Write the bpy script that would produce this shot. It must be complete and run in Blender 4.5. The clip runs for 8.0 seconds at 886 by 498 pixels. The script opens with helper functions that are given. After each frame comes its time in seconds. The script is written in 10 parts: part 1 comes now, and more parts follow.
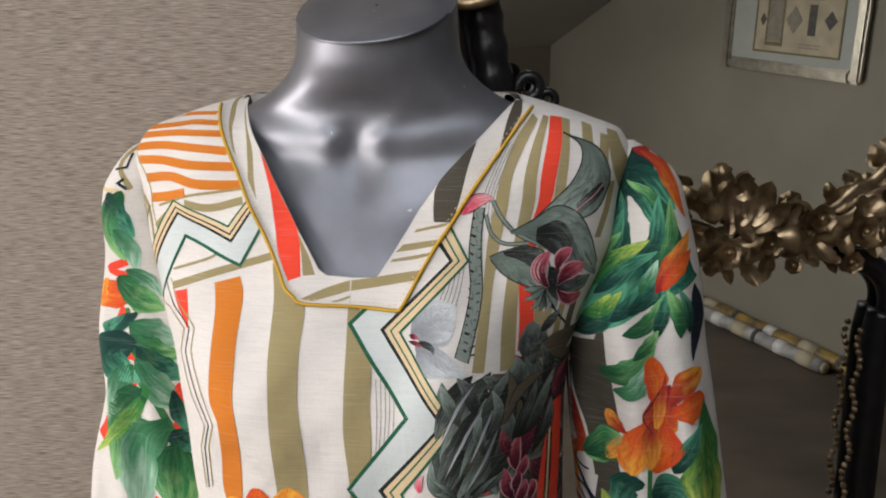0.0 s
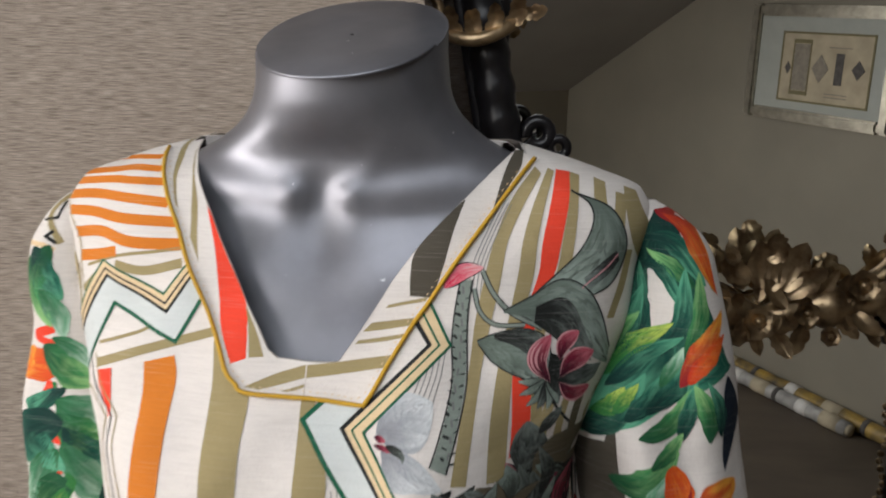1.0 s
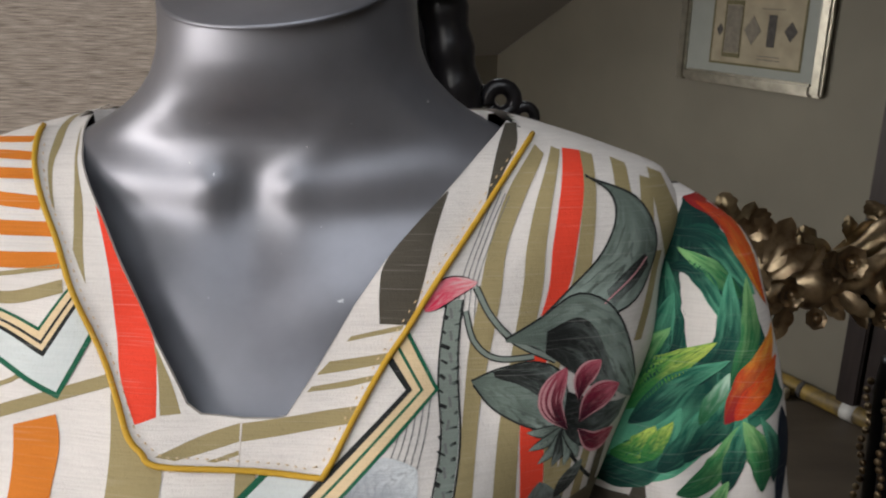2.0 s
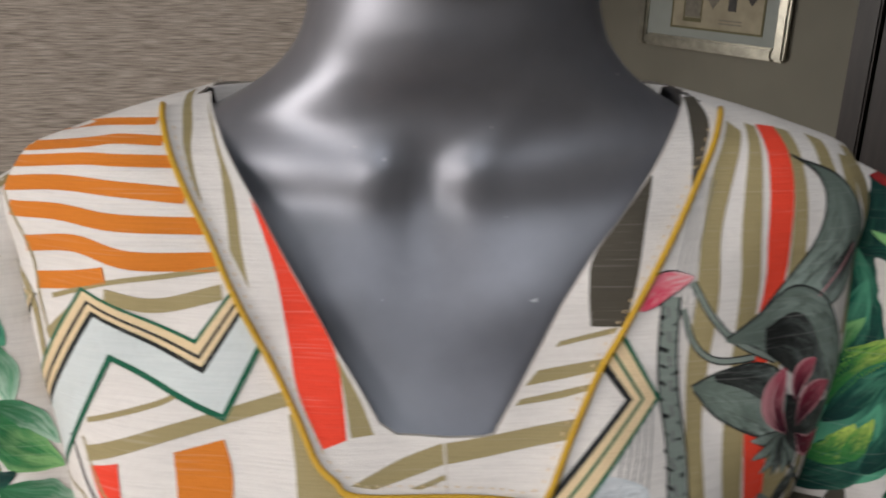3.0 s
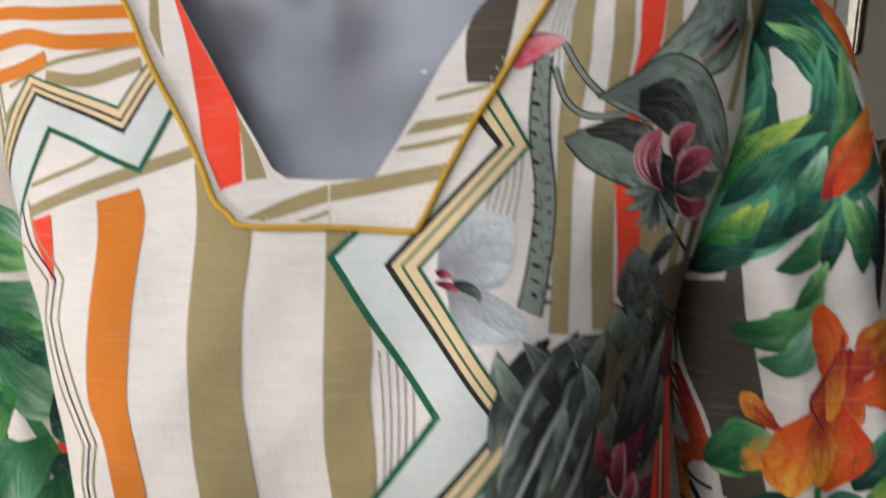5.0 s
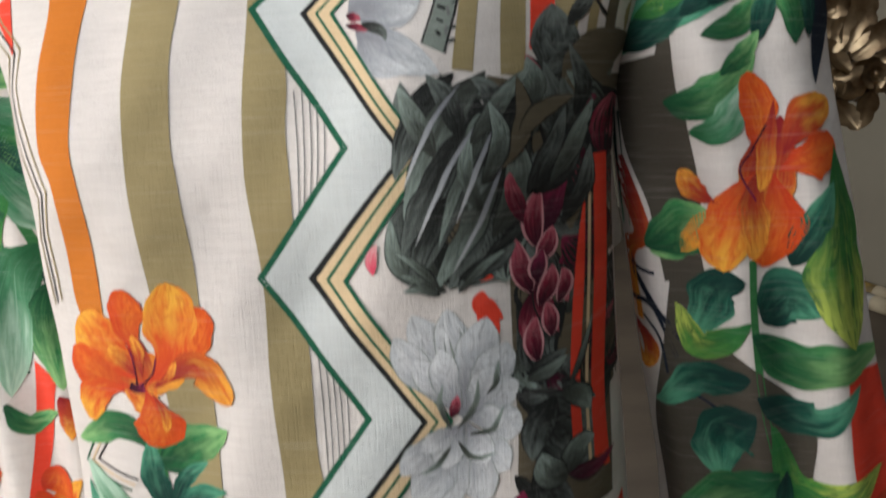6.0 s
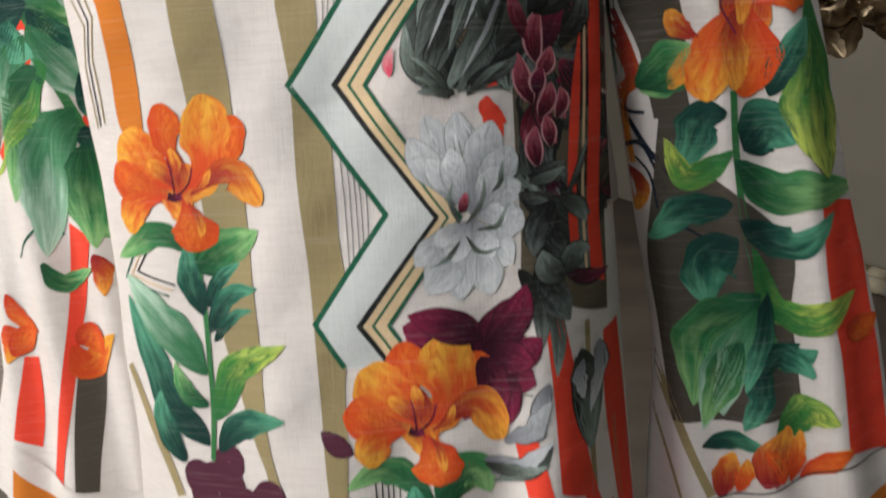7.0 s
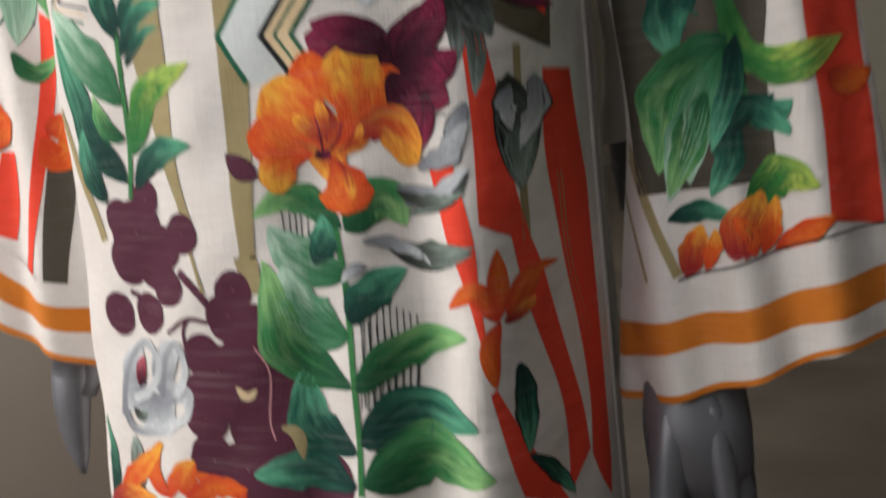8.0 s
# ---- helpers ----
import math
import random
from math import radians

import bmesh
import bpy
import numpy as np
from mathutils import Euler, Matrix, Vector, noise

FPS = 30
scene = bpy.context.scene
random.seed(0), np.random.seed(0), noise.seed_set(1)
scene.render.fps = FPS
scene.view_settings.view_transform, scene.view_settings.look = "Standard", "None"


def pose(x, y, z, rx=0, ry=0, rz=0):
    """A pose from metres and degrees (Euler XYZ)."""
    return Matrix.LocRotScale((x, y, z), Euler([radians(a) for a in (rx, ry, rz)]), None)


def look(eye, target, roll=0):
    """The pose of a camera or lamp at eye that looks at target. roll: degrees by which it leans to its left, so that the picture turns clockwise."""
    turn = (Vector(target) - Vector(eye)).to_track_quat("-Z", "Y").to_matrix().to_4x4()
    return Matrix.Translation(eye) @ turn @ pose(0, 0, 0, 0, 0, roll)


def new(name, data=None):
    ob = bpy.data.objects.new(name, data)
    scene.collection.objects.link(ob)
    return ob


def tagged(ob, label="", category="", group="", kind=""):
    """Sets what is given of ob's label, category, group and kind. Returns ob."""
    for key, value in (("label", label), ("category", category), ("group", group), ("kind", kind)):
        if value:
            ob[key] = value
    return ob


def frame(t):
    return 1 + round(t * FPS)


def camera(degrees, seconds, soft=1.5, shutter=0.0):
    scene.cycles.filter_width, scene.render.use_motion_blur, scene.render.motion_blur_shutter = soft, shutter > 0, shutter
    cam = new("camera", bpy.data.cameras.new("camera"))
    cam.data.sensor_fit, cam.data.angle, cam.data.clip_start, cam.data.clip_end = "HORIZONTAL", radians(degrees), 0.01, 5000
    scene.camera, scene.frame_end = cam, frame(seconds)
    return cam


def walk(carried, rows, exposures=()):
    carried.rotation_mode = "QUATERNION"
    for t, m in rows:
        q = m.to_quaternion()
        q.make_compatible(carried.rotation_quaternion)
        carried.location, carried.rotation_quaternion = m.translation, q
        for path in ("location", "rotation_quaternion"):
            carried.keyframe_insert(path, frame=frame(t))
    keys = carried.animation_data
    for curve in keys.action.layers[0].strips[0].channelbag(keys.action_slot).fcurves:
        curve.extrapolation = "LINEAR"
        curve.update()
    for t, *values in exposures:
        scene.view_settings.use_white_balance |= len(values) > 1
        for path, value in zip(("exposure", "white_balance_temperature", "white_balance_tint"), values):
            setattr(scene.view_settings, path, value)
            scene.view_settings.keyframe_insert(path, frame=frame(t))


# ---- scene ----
cam = camera(53.5, 8.0, soft=2.0, shutter=0.5)
METRES, EYE, TILT, LEAN, TURN = 0.95, 1.36, -9.0, 0.0, 0.0
ROWS = [
    (0.0, 0.0, 0.0, 0.0, 0.0, 0.0, -0.0),
    (0.5, 0.0119, 0.0297, 0.0002, 0.95, 0.47, -0.49),
    (1.0, 0.0211, 0.1117, 0.0234, 0.98, 2.63, -1.46),
    (2.5, -0.0447, 0.2758, 0.0538, -6.21, -0.85, 1.17),
    (3.0, -0.107, 0.2958, 0.0593, -7.75, -1.6, 1.29),
    (3.5, -0.1538, 0.3117, 0.0596, -10.2, -1.92, 1.77),
    (4.0, -0.1415, 0.302, 0.0452, -10.16, -2.23, 2.13),
    (4.5, -0.09, 0.2793, -0.0006, -5.75, -1.72, 1.82),
    (5.0, -0.0322, 0.2566, -0.0536, -2.07, 0.61, 1.93),
    (6.5, 0.0383, 0.2262, -0.1994, 3.87, -0.6, 2.68),
    (7.0, 0.0242, 0.1993, -0.2459, 2.91, 0.17, 2.86),
    (7.5, 0.0488, 0.1872, -0.3133, 3.77, 1.54, 3.21),
    (8.0, 0.1097, 0.2406, -0.3766, 10.2, -0.4, 2.06),
]
walk(cam, [(t, pose(0, 0, EYE, TILT, LEAN, TURN) @ pose(METRES * x, METRES * y, METRES * z, 90 + pitch, roll, yaw)) for t, x, y, z, yaw, pitch, roll in ROWS], [(0.0, 0.24), (1.0, 0.24), (2.5, -0.02), (3.5, -0.08), (4.5, 0.0), (5.0, 0.12), (6.5, 0.25), (8.0, 0.27)])

# ---- light ----
AREA_SKY, AREA_WIN, AREA_LOW = 6.2, 58.0, 8.8
world = bpy.data.worlds.new("sky")
scene.world = world
world.use_nodes = True
wn = world.node_tree
sky = wn.nodes.new("ShaderNodeTexSky")
sky.sky_type, sky.sun_disc = "NISHITA", False
sky.sun_elevation, sky.sun_rotation = radians(40), radians(200)
wn.links.new(sky.outputs[0], wn.nodes["Background"].inputs[0])
wn.nodes["Background"].inputs[1].default_value = 0.12

# plan of the attic room: K the far corner, W along the picture wall, Q away from it
K = Vector((0.594, -2.640, 0))
W = Vector((0.481, 0.877, 0))
Q = Vector((-0.877, 0.481, 0))
SLOPE = 0.52
KNEE = 1.085


def room(u, q, z=0.0):
    return K + W * u + Q * q + Vector((0, 0, z))


def area_lamp(name, eye, target, sx, sy, power, color):
    data = bpy.data.lights.new(name, "AREA")
    data.shape, data.size, data.size_y, data.energy, data.color = "RECTANGLE", sx, sy, power, color
    ob = new(name, data)
    ob.matrix_world = look(eye, target)
    return ob


# daylight through the roof window behind the camera and the window at the side
sky_c = room(1.80, 1.75, KNEE + SLOPE * 1.80 - 0.02)
area_lamp("roof_window_daylight", sky_c, sky_c + Vector((W.x * SLOPE, W.y * SLOPE, -1)), 0.85, 0.95, AREA_SKY, (0.90, 0.94, 1.0))
# added fill from front left, set in an unseen low roof opening
low_c = room(0.93, 2.45, KNEE + SLOPE * 0.93 - 0.02)
area_lamp("added_front_fill", low_c, low_c + Vector((W.x * SLOPE, W.y * SLOPE, -1)) * 0.4 + (Vector((-0.05, 0.6, 1.2)) - low_c) * 0.6, 0.6, 0.8, AREA_LOW, (1.0, 0.95, 0.92))
area_lamp("window_daylight", Vector((-2.17, -0.42, 1.45)), Vector((0.0, 0.45, 1.25)), 1.25, 1.15, AREA_WIN, (1.0, 0.935, 0.90))


# ---- materials ----
def mat(name, color, rough=0.6, metal=0.0, vary=0.12, scale=40.0, bump=0.0, bscale=200.0, stretch=(1, 1, 1), second=None, mix=0.5, coat=0.0, rand=0.0):
    m = bpy.data.materials.new(name)
    m.use_nodes = True
    nt = m.node_tree
    b = nt.nodes["Principled BSDF"]
    b.inputs["Roughness"].default_value = rough
    b.inputs["Metallic"].default_value = metal
    b.inputs["Coat Weight"].default_value = coat
    tc = nt.nodes.new("ShaderNodeTexCoord")
    mp = nt.nodes.new("ShaderNodeMapping")
    mp.inputs["Scale"].default_value = stretch
    nt.links.new(tc.outputs["Object"], mp.inputs["Vector"])
    n1 = nt.nodes.new("ShaderNodeTexNoise")
    n1.inputs["Scale"].default_value, n1.inputs["Detail"].default_value = scale, 5
    nt.links.new(mp.outputs[0], n1.inputs["Vector"])
    ramp = nt.nodes.new("ShaderNodeMapRange")
    ramp.inputs["From Min"].default_value, ramp.inputs["From Max"].default_value = 0.3, 0.7
    nt.links.new(n1.outputs["Fac"], ramp.inputs["Value"])
    mx = nt.nodes.new("ShaderNodeMix")
    mx.data_type = "RGBA"
    c2 = second or [c * (1 - 2 * vary) for c in color]
    c1 = color if second else [min(1, c * (1 + vary)) for c in color]
    mx.inputs["A"].default_value, mx.inputs["B"].default_value = (*c1, 1), (*c2, 1)
    nt.links.new(ramp.outputs[0], mx.inputs["Factor"])
    out = mx.outputs["Result"]
    if rand:
        oi = nt.nodes.new("ShaderNodeObjectInfo")
        hs = nt.nodes.new("ShaderNodeHueSaturation")
        mr = nt.nodes.new("ShaderNodeMapRange")
        mr.inputs["To Min"].default_value, mr.inputs["To Max"].default_value = 1 - rand, 1 + rand
        nt.links.new(oi.outputs["Random"], mr.inputs["Value"])
        nt.links.new(mr.outputs[0], hs.inputs["Value"])
        nt.links.new(out, hs.inputs["Color"])
        out = hs.outputs[0]
    nt.links.new(out, b.inputs["Base Color"])
    if bump:
        n2 = nt.nodes.new("ShaderNodeTexNoise")
        n2.inputs["Scale"].default_value, n2.inputs["Detail"].default_value = bscale, 3
        nt.links.new(mp.outputs[0], n2.inputs["Vector"])
        bp = nt.nodes.new("ShaderNodeBump")
        bp.inputs["Strength"].default_value, bp.inputs["Distance"].default_value = bump, 0.002
        nt.links.new(n2.outputs["Fac"], bp.inputs["Height"])
        nt.links.new(bp.outputs[0], b.inputs["Normal"])
    return m


def cloth(name, color, second=None, uv=None, vein=0.0, rough=0.85, heart=None):
    """Printed slub linen. uv: colours from the middle to the rim of a printed leaf or petal; vein: strength of its veins."""
    m = bpy.data.materials.new(name)
    m.use_nodes = True
    nt = m.node_tree
    N, Lk = nt.nodes, nt.links
    b = N["Principled BSDF"]
    b.inputs["Roughness"].default_value = rough
    b.inputs["Specular IOR Level"].default_value = 0.25
    tc = N.new("ShaderNodeTexCoord")

    def noise_tex(stretch, scale, detail, src="Object"):
        mp = N.new("ShaderNodeMapping")
        mp.inputs["Scale"].default_value = stretch
        Lk.new(tc.outputs[src], mp.inputs["Vector"])
        if src == "UV":
            oi = N.new("ShaderNodeObjectInfo")
            sh = N.new("ShaderNodeVectorMath")
            sh.operation = "SCALE"
            sh.inputs[0].default_value = (1.0, 0.7, 0.0)
            up = N.new("ShaderNodeMath")
            up.operation = "MULTIPLY"
            up.inputs[1].default_value = 57.0
            Lk.new(oi.outputs["Random"], up.inputs[0])
            Lk.new(up.outputs[0], sh.inputs["Scale"])
            Lk.new(sh.outputs[0], mp.inputs["Location"])
        t = N.new("ShaderNodeTexNoise")
        t.inputs["Scale"].default_value, t.inputs["Detail"].default_value = scale, detail
        Lk.new(mp.outputs[0], t.inputs["Vector"])
        return t.outputs["Fac"]

    def remap(v, a, c, lo, hi):
        r = N.new("ShaderNodeMapRange")
        for k, x in zip(("From Min", "From Max", "To Min", "To Max"), (a, c, lo, hi)):
            r.inputs[k].default_value = x
        Lk.new(v, r.inputs["Value"])
        return r.outputs[0]

    def mixc(f, a, c, kind="MIX"):
        x = N.new("ShaderNodeMix")
        x.data_type, x.blend_type = "RGBA", kind
        Lk.new(f, x.inputs["Factor"])
        for k, v in (("A", a), ("B", c)):
            if isinstance(v, (tuple, list)):
                x.inputs[k].default_value = (*v, 1)
            else:
                Lk.new(v, x.inputs[k])
        return x.outputs["Result"]

    slub_h = noise_tex((6, 6, 160), 9, 4)
    slub_v = noise_tex((150, 150, 5), 9, 4)
    if uv:
        sep = N.new("ShaderNodeSeparateXYZ")
        Lk.new(tc.outputs["UV"], sep.inputs[0])
        fibre = noise_tex((1.3, 3.2, 1), 1.0, 3, "UV")
        blot = noise_tex((2.6, 1.5, 1), 1.3, 3, "UV")
        ab = N.new("ShaderNodeMath")
        ab.operation = "ABSOLUTE"
        Lk.new(sep.outputs["Y"], ab.inputs[0])
        ad = N.new("ShaderNodeMath")
        ad.operation = "ADD"
        Lk.new(ab.outputs[0], ad.inputs[0])
        Lk.new(remap(blot, 0.3, 0.7, -0.75, 0.75), ad.inputs[1])
        side = N.new("ShaderNodeMath")
        side.operation = "MULTIPLY_ADD"
        Lk.new(sep.outputs["Y"], side.inputs[0])
        side.inputs[1].default_value = 0.55
        Lk.new(ad.outputs[0], side.inputs[2])
        base = mixc(remap(side.outputs[0], -0.1, 1.0, 0, 1), uv[0], uv[1])
        streak = noise_tex((1.1, 7.5, 1), 1.6, 2, "UV")
        base = mixc(remap(streak, 0.52, 0.72, 0, 0.55), base, uv[2])
        base = mixc(remap(streak, 0.46, 0.30, 0, 0.60), base, uv[0])
        along = N.new("ShaderNodeMath")
        along.operation = "ADD"
        Lk.new(sep.outputs["X"], along.inputs[0])
        Lk.new(remap(blot, 0.3, 0.7, 0.45, -0.45), along.inputs[1])
        base = mixc(remap(along.outputs[0], 0.35, 1.0, 0, 0.95), base, uv[2])
        if vein:
            vw = N.new("ShaderNodeMath")
            vw.operation = "MULTIPLY_ADD"
            Lk.new(ab.outputs[0], vw.inputs[0])
            vw.inputs[1].default_value = -0.38
            bend = N.new("ShaderNodeMath")
            bend.operation = "ADD"
            Lk.new(sep.outputs["X"], bend.inputs[0])
            Lk.new(remap(blot, 0.2, 0.8, -0.22, 0.22), bend.inputs[1])
            Lk.new(bend.outputs[0], vw.inputs[2])
            sn = N.new("ShaderNodeMath")
            sn.operation = "SINE"
            ml = N.new("ShaderNodeMath")
            ml.operation = "MULTIPLY"
            ml.inputs[1].default_value = 34
            Lk.new(vw.outputs[0], ml.inputs[0])
            Lk.new(ml.outputs[0], sn.inputs[0])
            vm = N.new("ShaderNodeMath")
            vm.operation = "MULTIPLY"
            Lk.new(remap(sn.outputs[0], 0.1, 1.0, 0, vein), vm.inputs[0])
            Lk.new(remap(fibre, 0.35, 0.65, 0, 1), vm.inputs[1])
            base = mixc(vm.outputs[0], base, uv[3])
        if heart:
            hr = N.new("ShaderNodeMath")
            hr.operation = "ADD"
            Lk.new(sep.outputs["X"], hr.inputs[0])
            Lk.new(remap(fibre, 0.25, 0.75, -0.18, 0.18), hr.inputs[1])
            base = mixc(remap(hr.outputs[0], 0.05, 0.85, 0.95, 0), base, heart)
    else:
        c2 = second or [c * 0.86 for c in color]
        base = mixc(remap(slub_h, 0.42, 0.72, 0, 0.55), color, c2)
    base = mixc(remap(slub_v, 0.45, 0.75, 0, 0.14), base, [0.55, 0.5, 0.45], "MULTIPLY")
    thread = noise_tex((7, 7, 420), 3, 2)
    base = mixc(remap(thread, 0.60, 0.74, 0, 0.10), base, [0.86, 0.84, 0.8])
    Lk.new(base, b.inputs["Base Color"])
    ad = N.new("ShaderNodeMath")
    ad.operation = "ADD"
    Lk.new(slub_h, ad.inputs[0])
    Lk.new(slub_v, ad.inputs[1])
    bp = N.new("ShaderNodeBump")
    bp.inputs["Strength"].default_value, bp.inputs["Distance"].default_value = 0.4, 0.0008
    Lk.new(ad.outputs[0], bp.inputs["Height"])
    crease = noise_tex((1, 1, 1.6), 34, 3)
    bp2 = N.new("ShaderNodeBump")
    bp2.inputs["Strength"].default_value, bp2.inputs["Distance"].default_value = 0.5, 0.005
    Lk.new(crease, bp2.inputs["Height"])
    Lk.new(bp.outputs[0], bp2.inputs["Normal"])
    Lk.new(bp2.outputs[0], b.inputs["Normal"])
    return m


WHITE = cloth("linen_white", (0.72, 0.68, 0.64), (0.59, 0.555, 0.52))
OLIVE = cloth("print_olive", (0.33, 0.27, 0.135))
ORANGE = cloth("print_orange", (0.62, 0.19, 0.022))
RED = cloth("print_red", (0.80, 0.062, 0.030))
CHAR = cloth("print_charcoal", (0.075, 0.066, 0.05))
DGREEN = cloth("print_dark_green", (0.010, 0.105, 0.055))
BLACK = cloth("print_black", (0.016, 0.018, 0.018))
CREAM = cloth("print_cream", (0.70, 0.54, 0.33))
PALE = cloth("print_pale_grey", (0.60, 0.64, 0.63), (0.52, 0.57, 0.56))
PLUM = cloth("print_plum", (0.085, 0.020, 0.040), (0.07, 0.016, 0.034))
LINEN_IN = cloth("linen_inside", (0.55, 0.50, 0.45))
PIPING = cloth("piping_gold", (0.56, 0.33, 0.03), rough=0.6)
LEAF = cloth("print_leaf", (0, 0, 0), uv=((0.012, 0.10, 0.03), (0.045, 0.28, 0.09), (0.26, 0.52, 0.20), (0.34, 0.58, 0.30)), vein=0.10, heart=(0.008, 0.07, 0.03))
LEAFD = cloth("print_leaf_deep", (0, 0, 0), uv=((0.004, 0.035, 0.03), (0.012, 0.13, 0.085), (0.10, 0.36, 0.22), (0.22, 0.46, 0.34)), vein=0.08, heart=(0.004, 0.03, 0.025))
LEAFP = cloth("print_leaf_pale", (0, 0, 0), uv=((0.05, 0.20, 0.10), (0.12, 0.36, 0.20), (0.46, 0.66, 0.52), (0.02, 0.12, 0.06)), vein=0.12, heart=(0.015, 0.11, 0.04))
LEAFY = cloth("print_leaf_yellow", (0, 0, 0), uv=((0.02, 0.13, 0.03), (0.11, 0.36, 0.06), (0.52, 0.64, 0.12), (0.008, 0.09, 0.035)), vein=0.85, heart=(0.02, 0.15, 0.04))
LILY = cloth("print_lily", (0, 0, 0), uv=((0.86, 0.30, 0.035), (0.68, 0.09, 0.012), (0.66, 0.085, 0.012), (0.50, 0.035, 0.01)), vein=0.55, heart=(0.52, 0.035, 0.015))
LILYY = cloth("print_lily_yellow", (0, 0, 0), uv=((0.74, 0.13, 0.02), (0.72, 0.12, 0.014), (0.84, 0.42, 0.05), (0.55, 0.045, 0.01)), vein=0.5, heart=(0.58, 0.05, 0.015))
LILYD = cloth("print_lily_deep", (0, 0, 0), uv=((0.48, 0.04, 0.015), (0.70, 0.12, 0.015), (0.88, 0.40, 0.05), (0.32, 0.02, 0.01)), vein=0.35, heart=(0.26, 0.012, 0.02))
GREY = cloth("print_grey_leaf", (0, 0, 0), uv=((0.06, 0.07, 0.058), (0.19, 0.24, 0.205), (0.30, 0.38, 0.34), (0.02, 0.022, 0.02)), vein=0.6, heart=(0.03, 0.033, 0.028))
ORCH = cloth("print_orchid_grey", (0, 0, 0), uv=((0.23, 0.29, 0.25), (0.125, 0.165, 0.14), (0.30, 0.37, 0.33), (0.03, 0.035, 0.03)), vein=0.75, heart=(0.10, 0.13, 0.11))
GREYD = cloth("print_grey_leaf_dark", (0, 0, 0), uv=((0.012, 0.014, 0.013), (0.045, 0.052, 0.047), (0.15, 0.18, 0.165), (0.30, 0.34, 0.32)), vein=0.3, heart=(0.01, 0.011, 0.01))
PETALW = cloth("print_white_petal", (0, 0, 0), uv=((0.42, 0.45, 0.48), (0.56, 0.60, 0.62), (0.66, 0.69, 0.70), (0.16, 0.17, 0.19)), vein=0.5, heart=(0.20, 0.21, 0.235))
PETALR = cloth("print_crimson_petal", (0, 0, 0), uv=((0.10, 0.006, 0.018), (0.34, 0.02, 0.055), (0.56, 0.14, 0.18), (0.03, 0.003, 0.008)), vein=0.3, heart=(0.03, 0.003, 0.012))
PETALM = cloth("print_magenta_petal", (0, 0, 0), uv=((0.05, 0.005, 0.02), (0.13, 0.009, 0.035), (0.22, 0.013, 0.055), (0.30, 0.12, 0.16)), vein=0.25, heart=(0.03, 0.003, 0.012))
PINK = cloth("print_pink_petal", (0, 0, 0), uv=((0.70, 0.02, 0.08), (0.75, 0.16, 0.22), (0.75, 0.45, 0.45), (0.5, 0.02, 0.05)), vein=0.1)
# olive print darkened to carry the shade on the side beside the arm
OLIVE_SHADE = cloth("print_olive_in_shade", (0.125, 0.105, 0.068), (0.08, 0.07, 0.048))
PLUMD = cloth("print_plum_dark", (0.03, 0.006, 0.014))
WHITEP = cloth("print_white", (0.70, 0.66, 0.61))
GREYL = cloth("print_fine_grey", (0.16, 0.165, 0.16))
GREYF = cloth("print_grey_green", (0.21, 0.25, 0.22))
LEAFSTEM = cloth("print_stem_green", (0.03, 0.16, 0.05), (0.07, 0.26, 0.08))
BLUEDK = cloth("print_navy", (0.012, 0.02, 0.035))
PINKR = cloth("print_pale_pink", (0.62, 0.30, 0.32))
GREYB = mat("mannequin_paint", (0.222, 0.226, 0.252), rough=0.42, metal=0.66, vary=0.16, scale=14, bump=0.10, bscale=30)
speck = GREYB.node_tree
sp_b = speck.nodes["Principled BSDF"]
sp_n = speck.nodes.new("ShaderNodeTexNoise")
sp_n.inputs["Scale"].default_value, sp_n.inputs["Detail"].default_value = 170, 4
sp_c = speck.nodes.new("ShaderNodeTexCoord")
speck.links.new(sp_c.outputs["Object"], sp_n.inputs["Vector"])
sp_r = speck.nodes.new("ShaderNodeMapRange")
sp_r.inputs["From Min"].default_value, sp_r.inputs["From Max"].default_value = 0.735, 0.77
speck.links.new(sp_n.outputs["Fac"], sp_r.inputs["Value"])
sp_m = speck.nodes.new("ShaderNodeMix")
sp_m.data_type = "RGBA"
speck.links.new(sp_r.outputs[0], sp_m.inputs["Factor"])
speck.links.new(sp_b.inputs["Base Color"].links[0].from_socket, sp_m.inputs["A"])
sp_m.inputs["B"].default_value = (0.52, 0.52, 0.54, 1)
speck.links.new(sp_m.outputs["Result"], sp_b.inputs["Base Color"])
WALLP = mat("grasscloth", (0.47, 0.40, 0.335), rough=0.9, scale=10, stretch=(6, 6, 150), second=(0.118, 0.095, 0.075), bump=0.6, bscale=13)
TAUPE = mat("taupe_wall_paint", (0.262, 0.244, 0.198), rough=0.8, vary=0.05, scale=3, bump=0.05, bscale=90)
CEIL = mat("ceiling_paint", (0.40, 0.39, 0.37), rough=0.85, vary=0.04, scale=3, bump=0.04)
FLOOR = mat("floor_vinyl", (0.145, 0.118, 0.090), rough=0.55, scale=2.4, stretch=(1, 2.2, 1), second=(0.082, 0.066, 0.052), bump=0.05, bscale=30)
BLACKW = mat("black_lacquer", (0.012, 0.011, 0.013), rough=0.32, vary=0.3, scale=60, bump=0.25, bscale=90)
GOLD = mat("gilt", (0.60, 0.45, 0.27), rough=0.34, metal=0.85, scale=45, second=(0.17, 0.105, 0.055), bump=0.3, bscale=120)
SILVER = mat("champagne_frame", (0.50, 0.475, 0.40), rough=0.28, metal=0.85, vary=0.12, scale=30, bump=0.05)
MATB = mat("picture_mat", (0.42, 0.45, 0.42), rough=0.9, vary=0.03, scale=20)
PAPER = mat("aged_paper", (0.50, 0.44, 0.32), rough=0.9, vary=0.10, scale=14)
